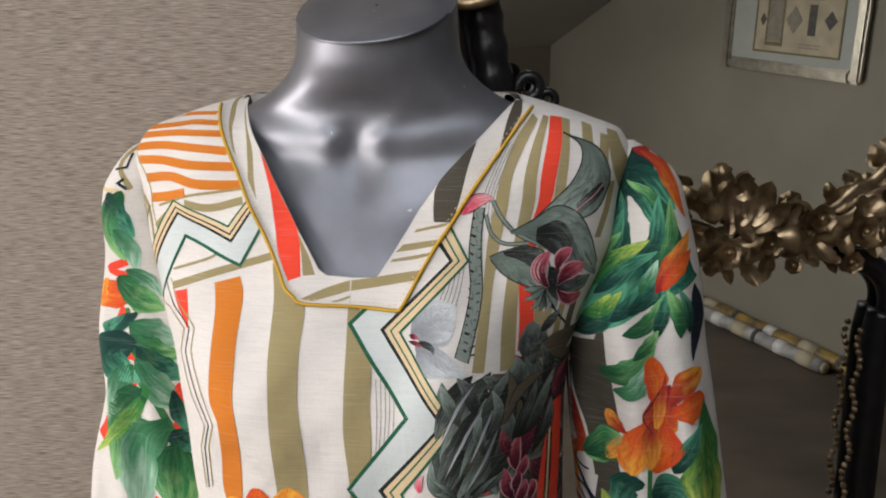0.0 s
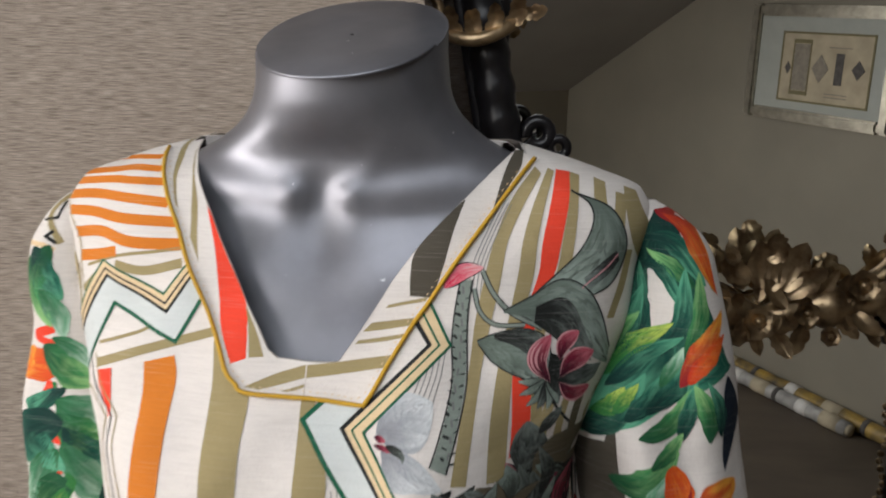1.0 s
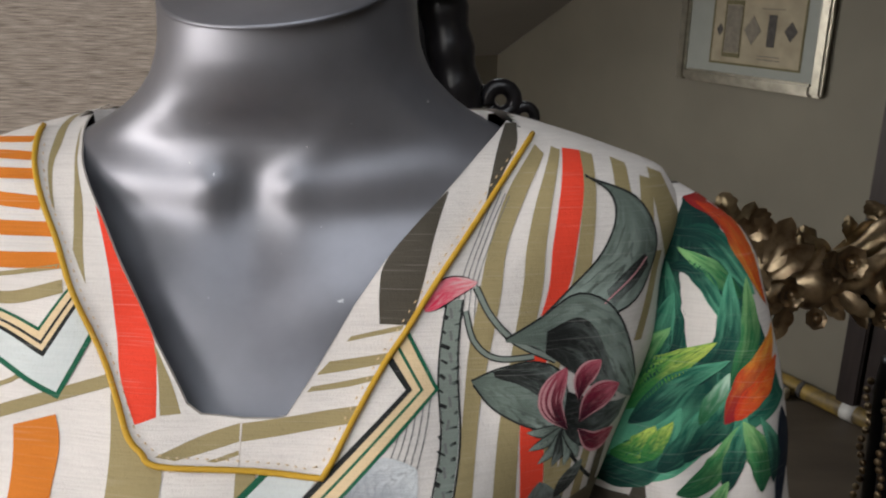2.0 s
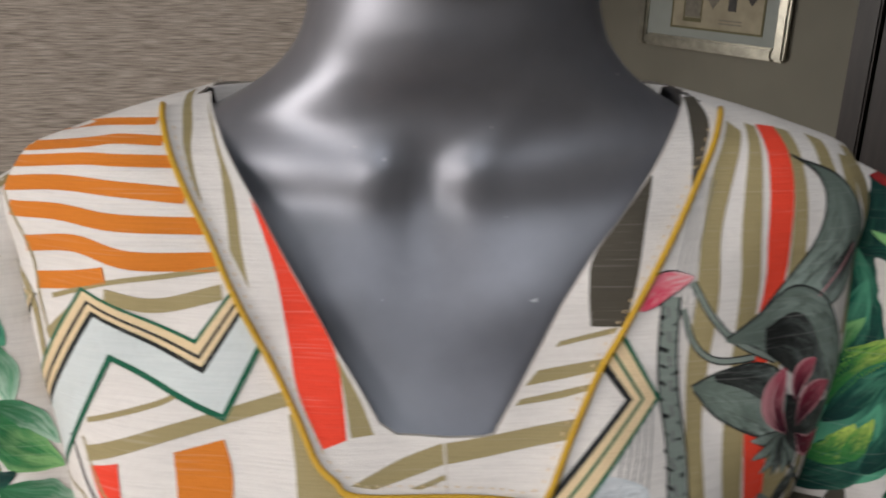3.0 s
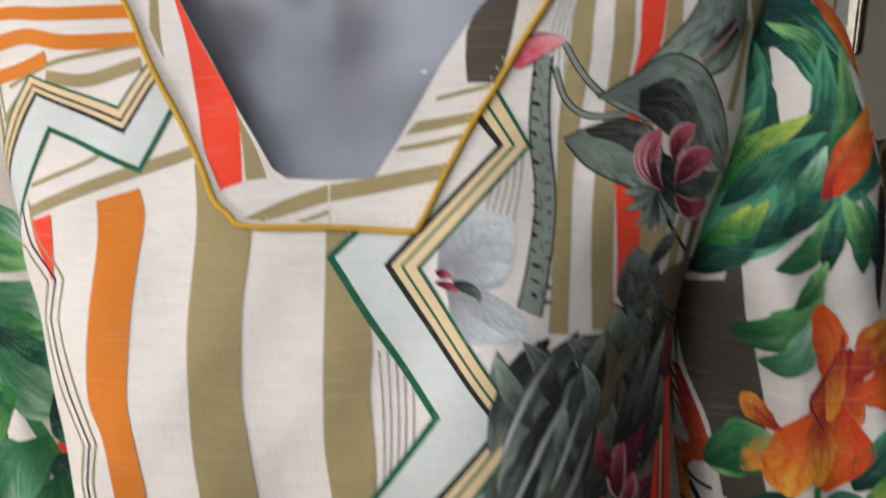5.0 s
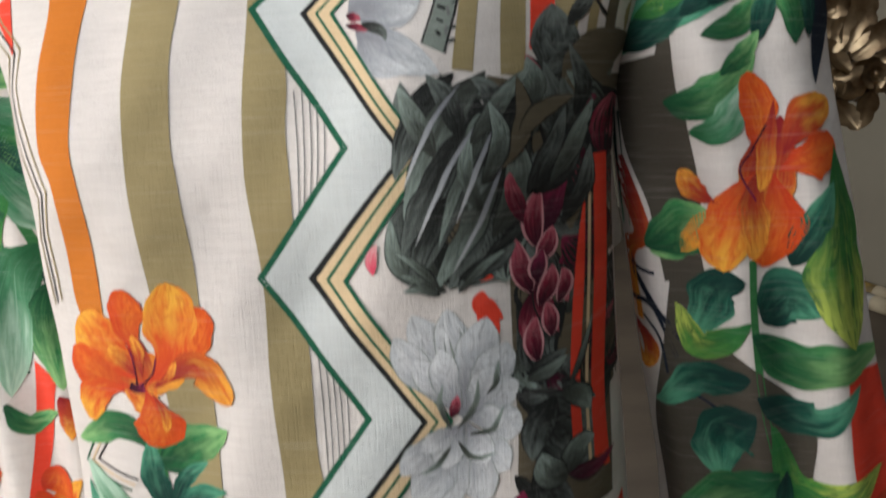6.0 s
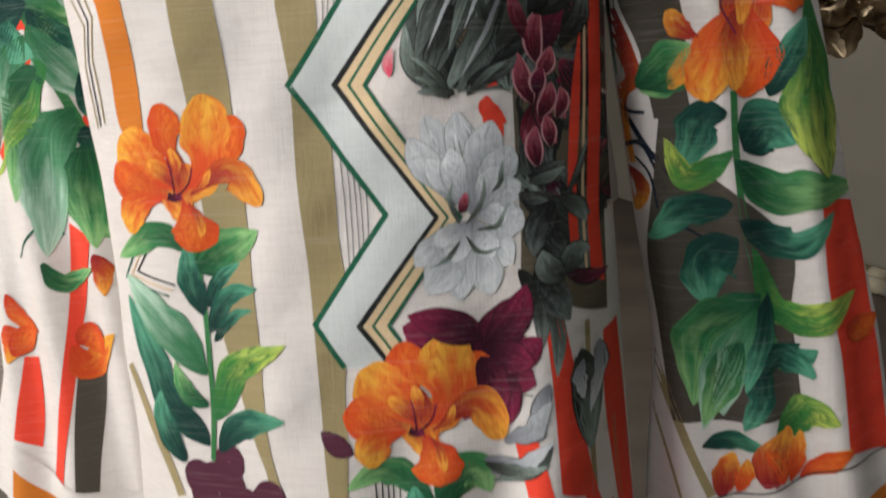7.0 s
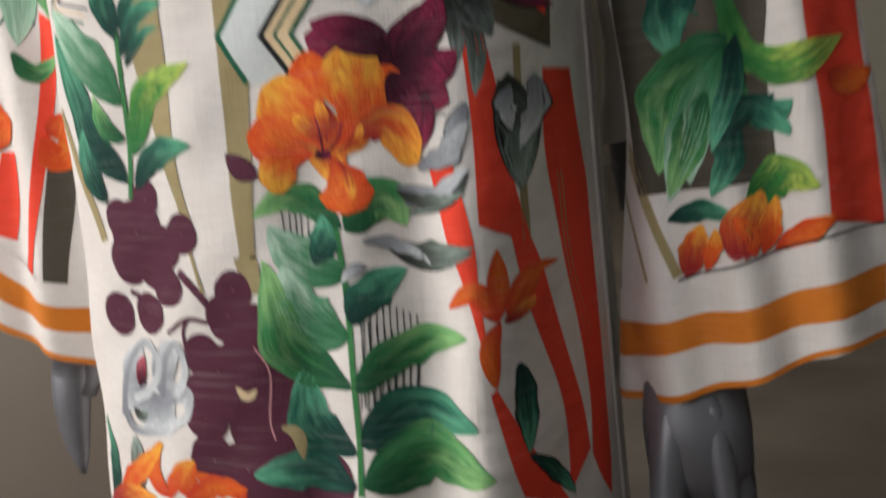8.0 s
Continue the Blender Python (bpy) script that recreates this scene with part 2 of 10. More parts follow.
INKG = mat("ink_grey", (0.11, 0.105, 0.10), rough=0.9, vary=0.15, scale=60)
INKL = mat("ink_light", (0.29, 0.265, 0.22), rough=0.9, vary=0.10, scale=60)
INKO = mat("ink_olive", (0.20, 0.18, 0.10), rough=0.9, vary=0.10, scale=60)
DOORW = mat("dark_stained_wood", (0.030, 0.020, 0.019), rough=0.45, vary=0.25, scale=8, stretch=(6, 6, 0.6), bump=0.1)
TUBEW = mat("wrapped_roll_white", (0.50, 0.50, 0.48), rough=0.5, scale=16, second=(0.24, 0.24, 0.24), stretch=(1, 1, 1))
TUBEY = mat("wrapped_roll_printed", (0.45, 0.30, 0.06), rough=0.5, scale=14, second=(0.06, 0.055, 0.05))
DUST = mat("window_paint", (0.75, 0.75, 0.73), rough=0.5, vary=0.04)
MIRROR = bpy.data.materials.new("mirror_silver")
MIRROR.use_nodes = True
mb = MIRROR.node_tree.nodes["Principled BSDF"]
mb.inputs["Base Color"].default_value, mb.inputs["Metallic"].default_value, mb.inputs["Roughness"].default_value = (0.86, 0.87, 0.85, 1), 1.0, 0.0


# ---- mesh helpers ----
def mesh_ob(name, verts, faces, material, parent=None, label="", smooth=True, uvs=None, materials=None, findex=None):
    me = bpy.data.meshes.new(name)
    me.from_pydata([tuple(map(float, v)) for v in verts], [], [tuple(map(int, f)) for f in faces])
    for m in (materials or [material]):
        me.materials.append(m)
    me.polygons.foreach_set("use_smooth", [smooth] * len(me.polygons))
    if findex is not None:
        me.polygons.foreach_set("material_index", findex)
    if uvs is not None:
        lay = me.uv_layers.new(name="uv")
        idx = np.zeros(len(me.loops), dtype=np.int32)
        me.loops.foreach_get("vertex_index", idx)
        lay.data.foreach_set("uv", np.asarray(uvs, dtype=np.float32)[idx].ravel())
    me.update()
    ob = new(name, me)
    if parent:
        ob.parent = parent
    if label:
        ob["label"] = label
    return ob


def part(name, bm, material, parent=None, label="", smooth=False):
    me = bpy.data.meshes.new(name)
    bm.to_mesh(me)
    bm.free()
    me.materials.append(material)
    me.polygons.foreach_set("use_smooth", [smooth] * len(me.polygons))
    ob = new(name, me)
    if parent:
        ob.parent = parent
    if label:
        ob["label"] = label
    return ob


def empty(name, label, category, group="", kind=""):
    return tagged(new(name), label, category, group, kind)


def box_bm(lo, hi, bevel=0.0, m=None):
    bm = bmesh.new()
    bmesh.ops.create_cube(bm, size=1)
    c = [(a + b) / 2 for a, b in zip(lo, hi)]
    d = [b - a for a, b in zip(lo, hi)]
    for v in bm.verts:
        v.co = Vector([v.co[i] * d[i] + c[i] for i in range(3)])
    if bevel:
        bmesh.ops.bevel(bm, geom=bm.edges[:], offset=bevel, segments=2, affect="EDGES")
    if m is not None:
        bm.transform(m)
    return bm


def tube(path, radius, seg=10, closed=False, squash=None):
    """Verts and faces of a tube along a path; radius a number or one for each point."""
    P = [Vector(p) for p in path]
    n = len(P)
    verts, faces = [], []
    up = Vector((0.13, 0.27, 0.95))
    for i, p in enumerate(P):
        d = (P[min(i + 1, n - 1)] - P[max(i - 1, 0)]).normalized()
        a = d.cross(up)
        a = a.normalized() if a.length > 1e-4 else Vector((1, 0, 0))
        b = d.cross(a).normalized()
        r = radius[i] if isinstance(radius, (list, tuple, np.ndarray)) else radius
        for k in range(seg):
            t = 2 * math.pi * k / seg
            verts.append(p + a * (r * math.cos(t)) + b * (r * math.sin(t)))
    for i in range(n - 1):
        for k in range(seg):
            faces.append((i * seg + k, i * seg + (k + 1) % seg, (i + 1) * seg + (k + 1) % seg, (i + 1) * seg + k))
    faces.append(tuple(range(seg))[::-1])
    faces.append(tuple((n - 1) * seg + k for k in range(seg)))
    return verts, faces


def spline(xs, ys):
    """Smooth interpolation through (xs, ys), xs rising, with limited slopes."""
    xs, ys = np.asarray(xs, float), np.asarray(ys, float)
    h, d = np.diff(xs), np.diff(ys) / np.diff(xs)
    m = np.zeros_like(ys)
    m[0], m[-1] = d[0], d[-1]
    for i in range(1, len(xs) - 1):
        m[i] = 0 if d[i - 1] * d[i] <= 0 else 2 * d[i - 1] * d[i] / (d[i - 1] + d[i])

    def f(x):
        x = np.clip(np.asarray(x, float), xs[0], xs[-1])
        i = np.clip(np.searchsorted(xs, x) - 1, 0, len(xs) - 2)
        t = (x - xs[i]) / h[i]
        return ((1 + 2 * t) * (1 - t) ** 2 * ys[i] + t * (1 - t) ** 2 * h[i] * m[i] + t * t * (3 - 2 * t) * ys[i + 1] + t * t * (t - 1) * h[i] * m[i + 1])
    return f


# ---- the dressed figure's own frame: x to its side, y to its back, z up; turned 7 degrees ----
FX, FY = -0.047, 0.70
FC, FS = math.cos(radians(7)), math.sin(radians(7))


def to_world(x, y, z):
    return (FX + FC * x + FS * y, FY - FS * x + FC * y, z)


class Shell:
    """A cloth or body surface out of level sections: z, middle x, half width, depth to the front, to the back, middle y."""

    def __init__(self, rows, n=2.5, extra=None):
        rows = sorted(rows)
        z = [r[0] for r in rows]
        self.z0, self.z1 = z[0], z[-1]
        self.c, self.a, self.bf, self.bb, self.cy = (spline(z, [r[k] for r in rows]) for k in range(1, 6))
        self.n, self.extra = n, extra

    def front(self, x, z, back=False):
        x, z = np.asarray(x, float), np.asarray(z, float)
        q = np.clip(np.abs((x - self.c(z)) / self.a(z)), 0, 0.9995)
        s = (1 - q ** self.n) ** (1 / self.n)
        if back:
            return self.cy(z) + self.bb(z) * s
        y = self.cy(z) - self.bf(z) * s
        if self.extra:
            y = y - self.extra(x, z) * np.minimum(1, s * 1.6)
        return y


def folds(x, z):
    low = np.clip((1.12 - z) / 0.25, 0, 1)
    right = np.clip((x - 0.03) / 0.06, 0, 1)
    f = 0.010 * low * right * np.sin(95 * x + 3.0 * z) + 0.004 * low * np.sin(52 * x - 6 * z + 1.0)
    arm = np.exp(-((x - 0.125) / 0.03) ** 2 - ((z - 1.17) / 0.07) ** 2)
    pull = 0.0016 * np.sin(150 * (z + 0.35 * x)) * np.exp(-((x + 0.14) / 0.05) ** 2 - ((z - 1.31) / 0.03) ** 2) + 0.0016 * np.sin(120 * (x + 0.5 * z)) * np.exp(-((x - 0.13) / 0.04) ** 2 - ((z - 1.24) / 0.05) ** 2) + 0.0012 * np.sin(110 * (z - 0.8 * x)) * np.exp(-((x + 0.11) / 0.05) ** 2 - ((z - 1.24) / 0.04) ** 2)
    bust = 0.010 * (np.exp(-((x - 0.075) / 0.045) ** 2 - ((z - 1.165) / 0.05) ** 2) + np.exp(-((x + 0.07) / 0.045) ** 2 - ((z - 1.165) / 0.05) ** 2))
    wave = 0.0020 * np.sin(70 * x + 31 * z) * np.sin(23 * z + 2) + 0.0012 * np.sin(120 * x - 55 * z) * np.sin(41 * z + 9 * x)
    return f - 0.014 * arm + pull + bust + wave


def sleeve_folds(x, z):
    return 0.005 * np.sin(150 * x + 20 * z) * np.clip((1.30 - z) / 0.2, 0, 1) + 0.006 * np.sin(45 * z + 60 * x) * np.exp(-((z - 1.2) / 0.1) ** 2)


BODY = Shell([(1.374, 0, 0.100, 0.022, 0.02, 0), (1.366, 0, 0.128, 0.050, 0.045, 0), (1.357, 0, 0.156, 0.066, 0.06, 0), (1.345, 0, 0.184, 0.080, 0.07, 0), (1.325, 0, 0.192, 0.094, 0.08, 0),
              (1.30, 0, 0.184, 0.106, 0.09, 0), (1.27, 0.001, 0.180, 0.115, 0.095, 0), (1.25, 0.0005, 0.1735, 0.124, 0.1, 0), (1.22, -0.001, 0.162, 0.140, 0.1, 0), (1.19, -0.001, 0.152, 0.150, 0.1, 0),
              (1.14, 0.0015, 0.1445, 0.157, 0.1, 0), (1.05, 0.006, 0.141, 0.158, 0.1, 0), (0.95, 0.0095, 0.1415, 0.157, 0.1, 0), (0.85, 0.011, 0.145, 0.158, 0.1, 0), (0.75, 0.012, 0.149, 0.16, 0.1, 0),
              (0.40, 0.014, 0.170, 0.17, 0.12, 0)], 3.0, folds)
RSLEEVE = Shell([(1.338, 0.188, 0.005, 0.008, 0.010, -0.008), (1.330, 0.193, 0.013, 0.030, 0.03, -0.007), (1.315, 0.199, 0.025, 0.044, 0.040, -0.006), (1.30, 0.203, 0.028, 0.050, 0.045, -0.006), (1.25, 0.200, 0.043, 0.060, 0.05, -0.008), (1.21, 0.196, 0.053, 0.064, 0.05, -0.010), (1.15, 0.203, 0.056, 0.064, 0.05, -0.010),
                 (1.05, 0.217, 0.059, 0.060, 0.05, -0.006), (0.95, 0.233, 0.064, 0.056, 0.05, -0.002), (0.87, 0.236, 0.072, 0.056, 0.05, -0.002), (0.78, 0.238, 0.077, 0.056, 0.05, -0.002)], 2.3, sleeve_folds)
LSLEEVE = Shell([(1.338, -0.186, 0.005, 0.008, 0.010, -0.004), (1.330, -0.190, 0.012, 0.030, 0.03, -0.004), (1.315, -0.192, 0.022, 0.046, 0.042, -0.002), (1.297, -0.194, 0.030, 0.052, 0.045, 0.0), (1.25, -0.192, 0.040, 0.056, 0.05, 0.004), (1.20, -0.190, 0.047, 0.056, 0.05, 0.008), (1.15, -0.189, 0.053, 0.055, 0.05, 0.011),
                 (1.05, -0.196, 0.064, 0.054, 0.05, 0.013), (0.95, -0.201, 0.070, 0.055, 0.05, 0.010), (0.87, -0.207, 0.072, 0.058, 0.05, -0.002), (0.78, -0.210, 0.074, 0.060, 0.05, -0.010)], 2.2, sleeve_folds)


# ---- structure ----
def wall(name, a, b, z0, z1, thick, material, label, out):
    """An upright wall from a to b; out: the side on which its thickness lies."""
    a, b = Vector((a[0], a[1], 0)), Vector((b[0], b[1], 0))
    d = (b - a).normalized()
    nrm = Vector((-d.y, d.x, 0)) * out
    m = Matrix((( d.x, nrm.x, 0, a.x), (d.y, nrm.y, 0, a.y), (0, 0, 1, 0), (0, 0, 0, 1)))
    bm = box_bm((0, 0, z0), ((b - a).length, thick, z1), 0, m)
    bmesh.ops.recalc_face_normals(bm, faces=bm.faces[:])
    return tagged(part(name, bm, material), label, "wall", kind="structure")


WALL_Y = 1.30
left_a, left_b = Vector((-2.21, -1.10, 0)), Vector((-2.75, WALL_Y, 0))
right_end = room(4.42, 0)
tagged(part("floor", box_bm((-3.2, -3.6, -0.12), (3.4, WALL_Y + 0.2, 0)), FLOOR), "grey-brown streaked vinyl floor", "floor", kind="structure")
wall("wall_north", (-2.9, WALL_Y), (2.9, WALL_Y), 0, 2.5, 0.12, WALLP, "wall covered in beige-brown woven grasscloth", 1)
wall("wall_pier", (-2.85, 0.885), (-0.015, 0.885), 0, 2.5, 0.41, WALLP, "projecting wall covered in beige-brown woven grasscloth", 1)
tagged(part("dado", box_bm((-2.85, 0.873, 0), (-0.012, 0.883, 0.835), 0.003), FLOOR), "plain grey-brown dado panel below the grasscloth", "panel", kind="structure")
wall("wall_east", room(-0.1, 0), right_end, 0, 2.5, 0.12, TAUPE, "taupe painted gable wall under the sloping ceiling", -1)
wall("wall_south", room(0, -0.1), room(0, 3.25), 0, 1.3, 0.12, TAUPE, "low taupe knee wall below the roof slope", 1)
# side wall with its window opening
ld = (left_b - left_a)
for nm, s0, s1, z0, z1 in (("wall_west_a", 0, 0.02, 0, 2.5), ("wall_west_b", 0.54, 1.0, 0, 2.5), ("wall_west_c", 0.02, 0.54, 0, 0.85), ("wall_west_d", 0.02, 0.54, 2.05, 2.5)):
    wall(nm, left_a + ld * s0, left_a + ld * s1, z0, z1, 0.14, TAUPE, "plain taupe side wall", 1)
win = empty("window_1", "white painted window in the side wall", "window", kind="structure")
wd = ld.normalized()
wm = Matrix(((wd.x, -wd.y, 0, (left_a + ld * 0.02).x), (wd.y, wd.x, 0, (left_a + ld * 0.02).y), (0, 0, 1, 0), (0, 0, 0, 1)))
wl = ld.length * 0.52
for lo, hi in (((0, 0.03, 0.85), (0.06, 0.1, 2.05)), ((wl - 0.06, 0.03, 0.85), (wl, 0.1, 2.05)), ((0.06, 0.03, 0.85), (wl - 0.06, 0.1, 0.91)), ((0.06, 0.03, 1.99), (wl - 0.06, 0.1, 2.05)), ((wl / 2 - 0.02, 0.035, 0.91), (wl / 2 + 0.02, 0.095, 1.99))):
    part("window_frame", box_bm(lo, hi, 0.004, wm), DUST, win)
# sloping ceiling with a roof window, then the flat ceiling
sl = math.sqrt(1 + SLOPE * SLOPE)
sm = Matrix(((W.x / sl, Q.x, -W.x * SLOPE / sl, K.x), (W.y / sl, Q.y, -W.y * SLOPE / sl, K.y), (SLOPE / sl, 0, 1 / sl, KNEE), (0, 0, 0, 1)))
u0, u1, q0, q1, U, V = 1.53, 2.53, 1.25, 2.25, 3.05, 3.4
b0, b1, p0, p1 = 0.70, 1.40, 2.00, 2.90
for nm, lo, hi in (("ceiling_slope_a", (-0.15, -0.1, 0), (b0, V, 0.14)), ("ceiling_slope_b", (b0, -0.1, 0), (b1, p0, 0.14)), ("ceiling_slope_c", (b0, p1, 0), (b1, V, 0.14)), ("ceiling_slope_d", (b1, -0.1, 0), (u0, V, 0.14)),
                   ("ceiling_slope_e", (u0, -0.1, 0), (u1, q0, 0.14)), ("ceiling_slope_f", (u0, q1, 0), (u1, V, 0.14)), ("ceiling_slope_g", (u1, -0.1, 0), (U, V, 0.14))):
    tagged(part(nm, box_bm(lo, hi, 0, sm), CEIL), "off-white sloping attic ceiling", "ceiling", kind="structure")
tagged(part("ceiling", box_bm((-3.3, -2.6, 2.47), (3.4, WALL_Y + 0.15, 2.6)), CEIL), "off-white flat ceiling", "ceiling", kind="structure")
# the second, low window is unseen, added only to hold the fill lamp
for nm, (c0, c1, d0, d1) in (("window_2", (u0, u1, q0, q1)), ("added_window_3", (b0, b1, p0, p1))):
    rw = empty(nm, "unseen white roof window in the sloping ceiling", "window", kind="structure")
    for lo, hi in (((c0, d0, 0.02), (c0 + 0.05, d1, 0.12)), ((c1 - 0.05, d0, 0.02), (c1, d1, 0.12)), ((c0 + 0.05, d0, 0.02), (c1 - 0.05, d0 + 0.05, 0.12)), ((c0 + 0.05, d1 - 0.05, 0.02), (c1 - 0.05, d1, 0.12))):
        part("window_frame", box_bm(lo, hi, 0.004, sm), DUST, rw)

# frame of the picture wall: x along it, y out of it into the room
pm = Matrix(((W.x, Q.x, 0, K.x), (W.y, Q.y, 0, K.y), (0, 0, 1, 0), (0, 0, 0, 1)))
# dark door beside the picture
door = empty("door_1", "dark-stained wooden door in a dark frame, closed", "door", kind="structure")
part("door_frame", box_bm((2.205, 0.003, 0), (2.285, 0.05, 2.08), 0.006, pm), DOORW, door)
part("door_frame", box_bm((3.125, 0.003, 0), (3.205, 0.05, 2.08), 0.006, pm), DOORW, door)
part("door_frame", box_bm((2.285, 0.003, 2.0), (3.125, 0.05, 2.08), 0.006, pm), DOORW, door)
part("door_leaf", box_bm((2.29, 0.003, 0.005), (3.12, 0.03, 1.995), 0.004, pm), DOORW, door)
for z0, z1 in ((0.15, 0.85), (1.0, 1.85)):
    for x0 in (2.38, 2.75):
        part("door_panel", box_bm((x0, 0.03, z0), (x0 + 0.28, 0.038, z1), 0.004, pm), DOORW, door)

pp = pm @ Matrix.Translation((0, 0, -0.013))
# framed picture
PU0, PU1, PZ0, PZ1 = 1.278, 1.955, 1.120, 1.562
pic = empty("picture", "framed abstract print, pale mat, champagne frame, on taupe wall", "picture")
fw = 0.045
for lo, hi in (((PU0, 0.004, PZ0), (PU0 + fw, 0.034, PZ1)), ((PU1 - fw, 0.004, PZ0), (PU1, 0.034, PZ1)), ((PU0 + fw, 0.004, PZ0), (PU1 - fw, 0.034, PZ0 + fw)), ((PU0 + fw, 0.004, PZ1 - fw), (PU1 - fw, 0.034, PZ1))):
    part("frame_rail", box_bm(lo, hi, 0.009, pp), SILVER, pic, "champagne metallic moulding")
part("mat_board", box_bm((PU0 + fw - 0.004, 0.006, PZ0 + fw - 0.004), (PU1 - fw + 0.004, 0.016, PZ1 - fw + 0.004), 0, pp), MATB, pic, "pale grey-green mat board")
ax0, ax1, az0, az1 = 1.445, 1.845, 1.205, 1.455
for lo, hi in (((ax0 - 0.008, 0.015, az0 - 0.008), (ax1 + 0.008, 0.0185, az0)), ((ax0 - 0.008, 0.015, az1), (ax1 + 0.008, 0.0185, az1 + 0.008)), ((ax0 - 0.008, 0.015, az0), (ax0, 0.0185, az1)), ((ax1, 0.015, az0), (ax1 + 0.008, 0.0185, az1))):
    part("mat_bevel", box_bm(lo, hi, 0, pp), INKO, pic)
part("paper", box_bm((ax0, 0.012, az0), (ax1, 0.0175, az1), 0, pp), PAPER, pic, "aged cream paper")


def diamond(cx, cz, w, h, material):
    bm = box_bm((-0.5, 0, -0.5), (0.5, 0.0014, 0.5))
    bm.transform(pp @ Matrix.Translation((cx, 0.0176, cz)) @ Matrix.Diagonal((w, 1, h, 1)) @ pose(0, 0, 0, 0, 45, 0))
    part("printed_diamond", bm, material, pic)


def ink(lo, hi, material, name="printed_block"):
    part(name, box_bm((lo[0], 0.0176, lo[1]), (hi[0], 0.0190, hi[1]), 0, pp), material, pic)


ink((1.495, 1.225), (1.500, 1.435), INKO)
ink((1.575, 1.225), (1.580, 1.435), INKO)
ink((1.500, 1.225), (1.575, 1.240), INKO)
ink((1.500, 1.420), (1.575, 1.435), INKO)
ink((1.502, 1.242), (1.573, 1.418), INKL)
diamond(1.477, 1.325, 0.022, 0.034, INKG)
diamond(1.628, 1.330, 0.055, 0.075, INKL)
ink((1.695, 1.275), (1.730, 1.390), INKG)
diamond(1.795, 1.335, 0.040, 0.050, INKG)
for zz in (1.238, 1.226, 1.408):
    ink((1.66, zz), (1.76, zz + 0.004), INKL, "caption_bar")

# wrapped rolls on the floor along the wall
for nm, y0, r, ua, ub, material, lab in (("wrapped_roll", 0.105, 0.030, 0.9, 2.04, TUBEW, "white wrapped paper roll lying on the floor by the wall"), ("wrapped_roll", 0.036, 0.034, 0.8, 2.6, TUBEY, "yellow and black printed wrapped roll lying against the wall")):
    pth = [room(ua + (ub - ua) * i / 24, y0, r + 0.0005 * math.sin(i)) for i in range(25)]
    v, f = tube(pth, [r * (0.96 + 0.04 * math.sin(1.7 * i)) for i in range(25)], 14)
    roll = empty(nm, lab, "paper roll")
    mesh_ob("wrapping", v, f, material, roll)
    v, f = tube([room(ub - 0.002, y0, r), room(ub + 0.012, y0, r)], r * 0.72, 14)
    mesh_ob("core", v, f, PAPER if material is TUBEW else INKG, roll)
    for k in range(9):
        uu = ua + (ub - ua) * (0.1 + 0.1 * k)
        v, f = tube([room(uu, y0, r), room(uu + 0.02 + 0.03 * ((k * 7) % 3), y0, r)], r * 1.02, 14)
        mesh_ob("printed_band", v, f, (INKG, DUST, PAPER)[k % 3], roll)

# ---- carved mirror, leaning forward from the wall ----
LEANM = math.tan(radians(4.7))


def my(z, out=0.0):
    return 1.17 - (z - 1.25) * LEANM - out


mirror = empty("mirror", "large wall mirror with black and gilt baroque carved frame", "mirror")
mz0, mz1 = 0.30, 1.95
gl = [(0.06, my(mz0), mz0), (0.86, my(mz0), mz0), (0.86, my(mz1), mz1), (0.06, my(mz1), mz1)]
gv = gl + [(x, y + 0.006, z) for x, y, z in gl]
mesh_ob("mirror_glass", gv, [(0, 1, 2, 3), (7, 6, 5, 4), (0, 4, 5, 1), (1, 5, 6, 2), (2, 6, 7, 3), (3, 7, 4, 0)], MIRROR, mirror, "clear mirror glass", smooth=False)
rs = random.Random(5)


def moulded(name, pts, r0, label, rope=0.0, out=0.014):
    """A carved moulding along pts (x, z) on the mirror's plane."""
    P = [Vector(p) for p in pts]
    path, rad = [], []
    for a, b in zip(P[:-1], P[1:]):
        k = max(2, int((b - a).length / 0.008))
        for i in range(k):
            q = a.lerp(b, i / k)
            path.append((q.x, my(q.y, out), q.y))
    path.append((P[-1].x, my(P[-1].y, out), P[-1].y))
    rad = [r0 * (1 + rope * math.sin(i * 1.6)) for i in range(len(path))]
    v, f = tube(path, rad, 14)
    return mesh_ob(name, v, f, BLACKW, mirror, label)


def arc(cx, cz, r, a0, a1, n=14):
    return [(cx + r * math.cos(radians(a0 + (a1 - a0) * i / n)), cz + r * math.sin(radians(a0 + (a1 - a0) * i / n))) for i in range(n + 1)]


moulded("frame_side", [(0.004, 1.95), (0.019, 1.60), (0.041, 1.483), (0.061, 1.378), (0.067, 1.31), (0.058, 1.1), (0.05, 0.012)], 0.0205, "black lacquered carved side rail", 0.07, 0.16)
moulded("frame_bead", [(-0.018, 1.95), (-0.003, 1.60), (0.019, 1.483), (0.039, 1.378), (0.045, 1.31)], 0.0052, "black beading", 0.0, 0.16)
moulded("frame_side", [(0.64, 0.30), (0.62, 0.6), (0.597, 0.80), (0.594, 1.05), (0.600, 1.09)], 0.021, "black lacquered side rail", 0.0)
moulded("frame_scroll", arc(0.545, 1.10, 0.062, -10, 100), 0.016, "black scrolled bracket")
moulded("frame_scroll", arc(0.096, 1.385, 0.012, 200, -150), 0.007, "black carved scroll", 0.0, 0.16)
moulded("frame_scroll", arc(0.117, 1.371, 0.009, 220, -120), 0.005, "black carved scroll", 0.0, 0.16)
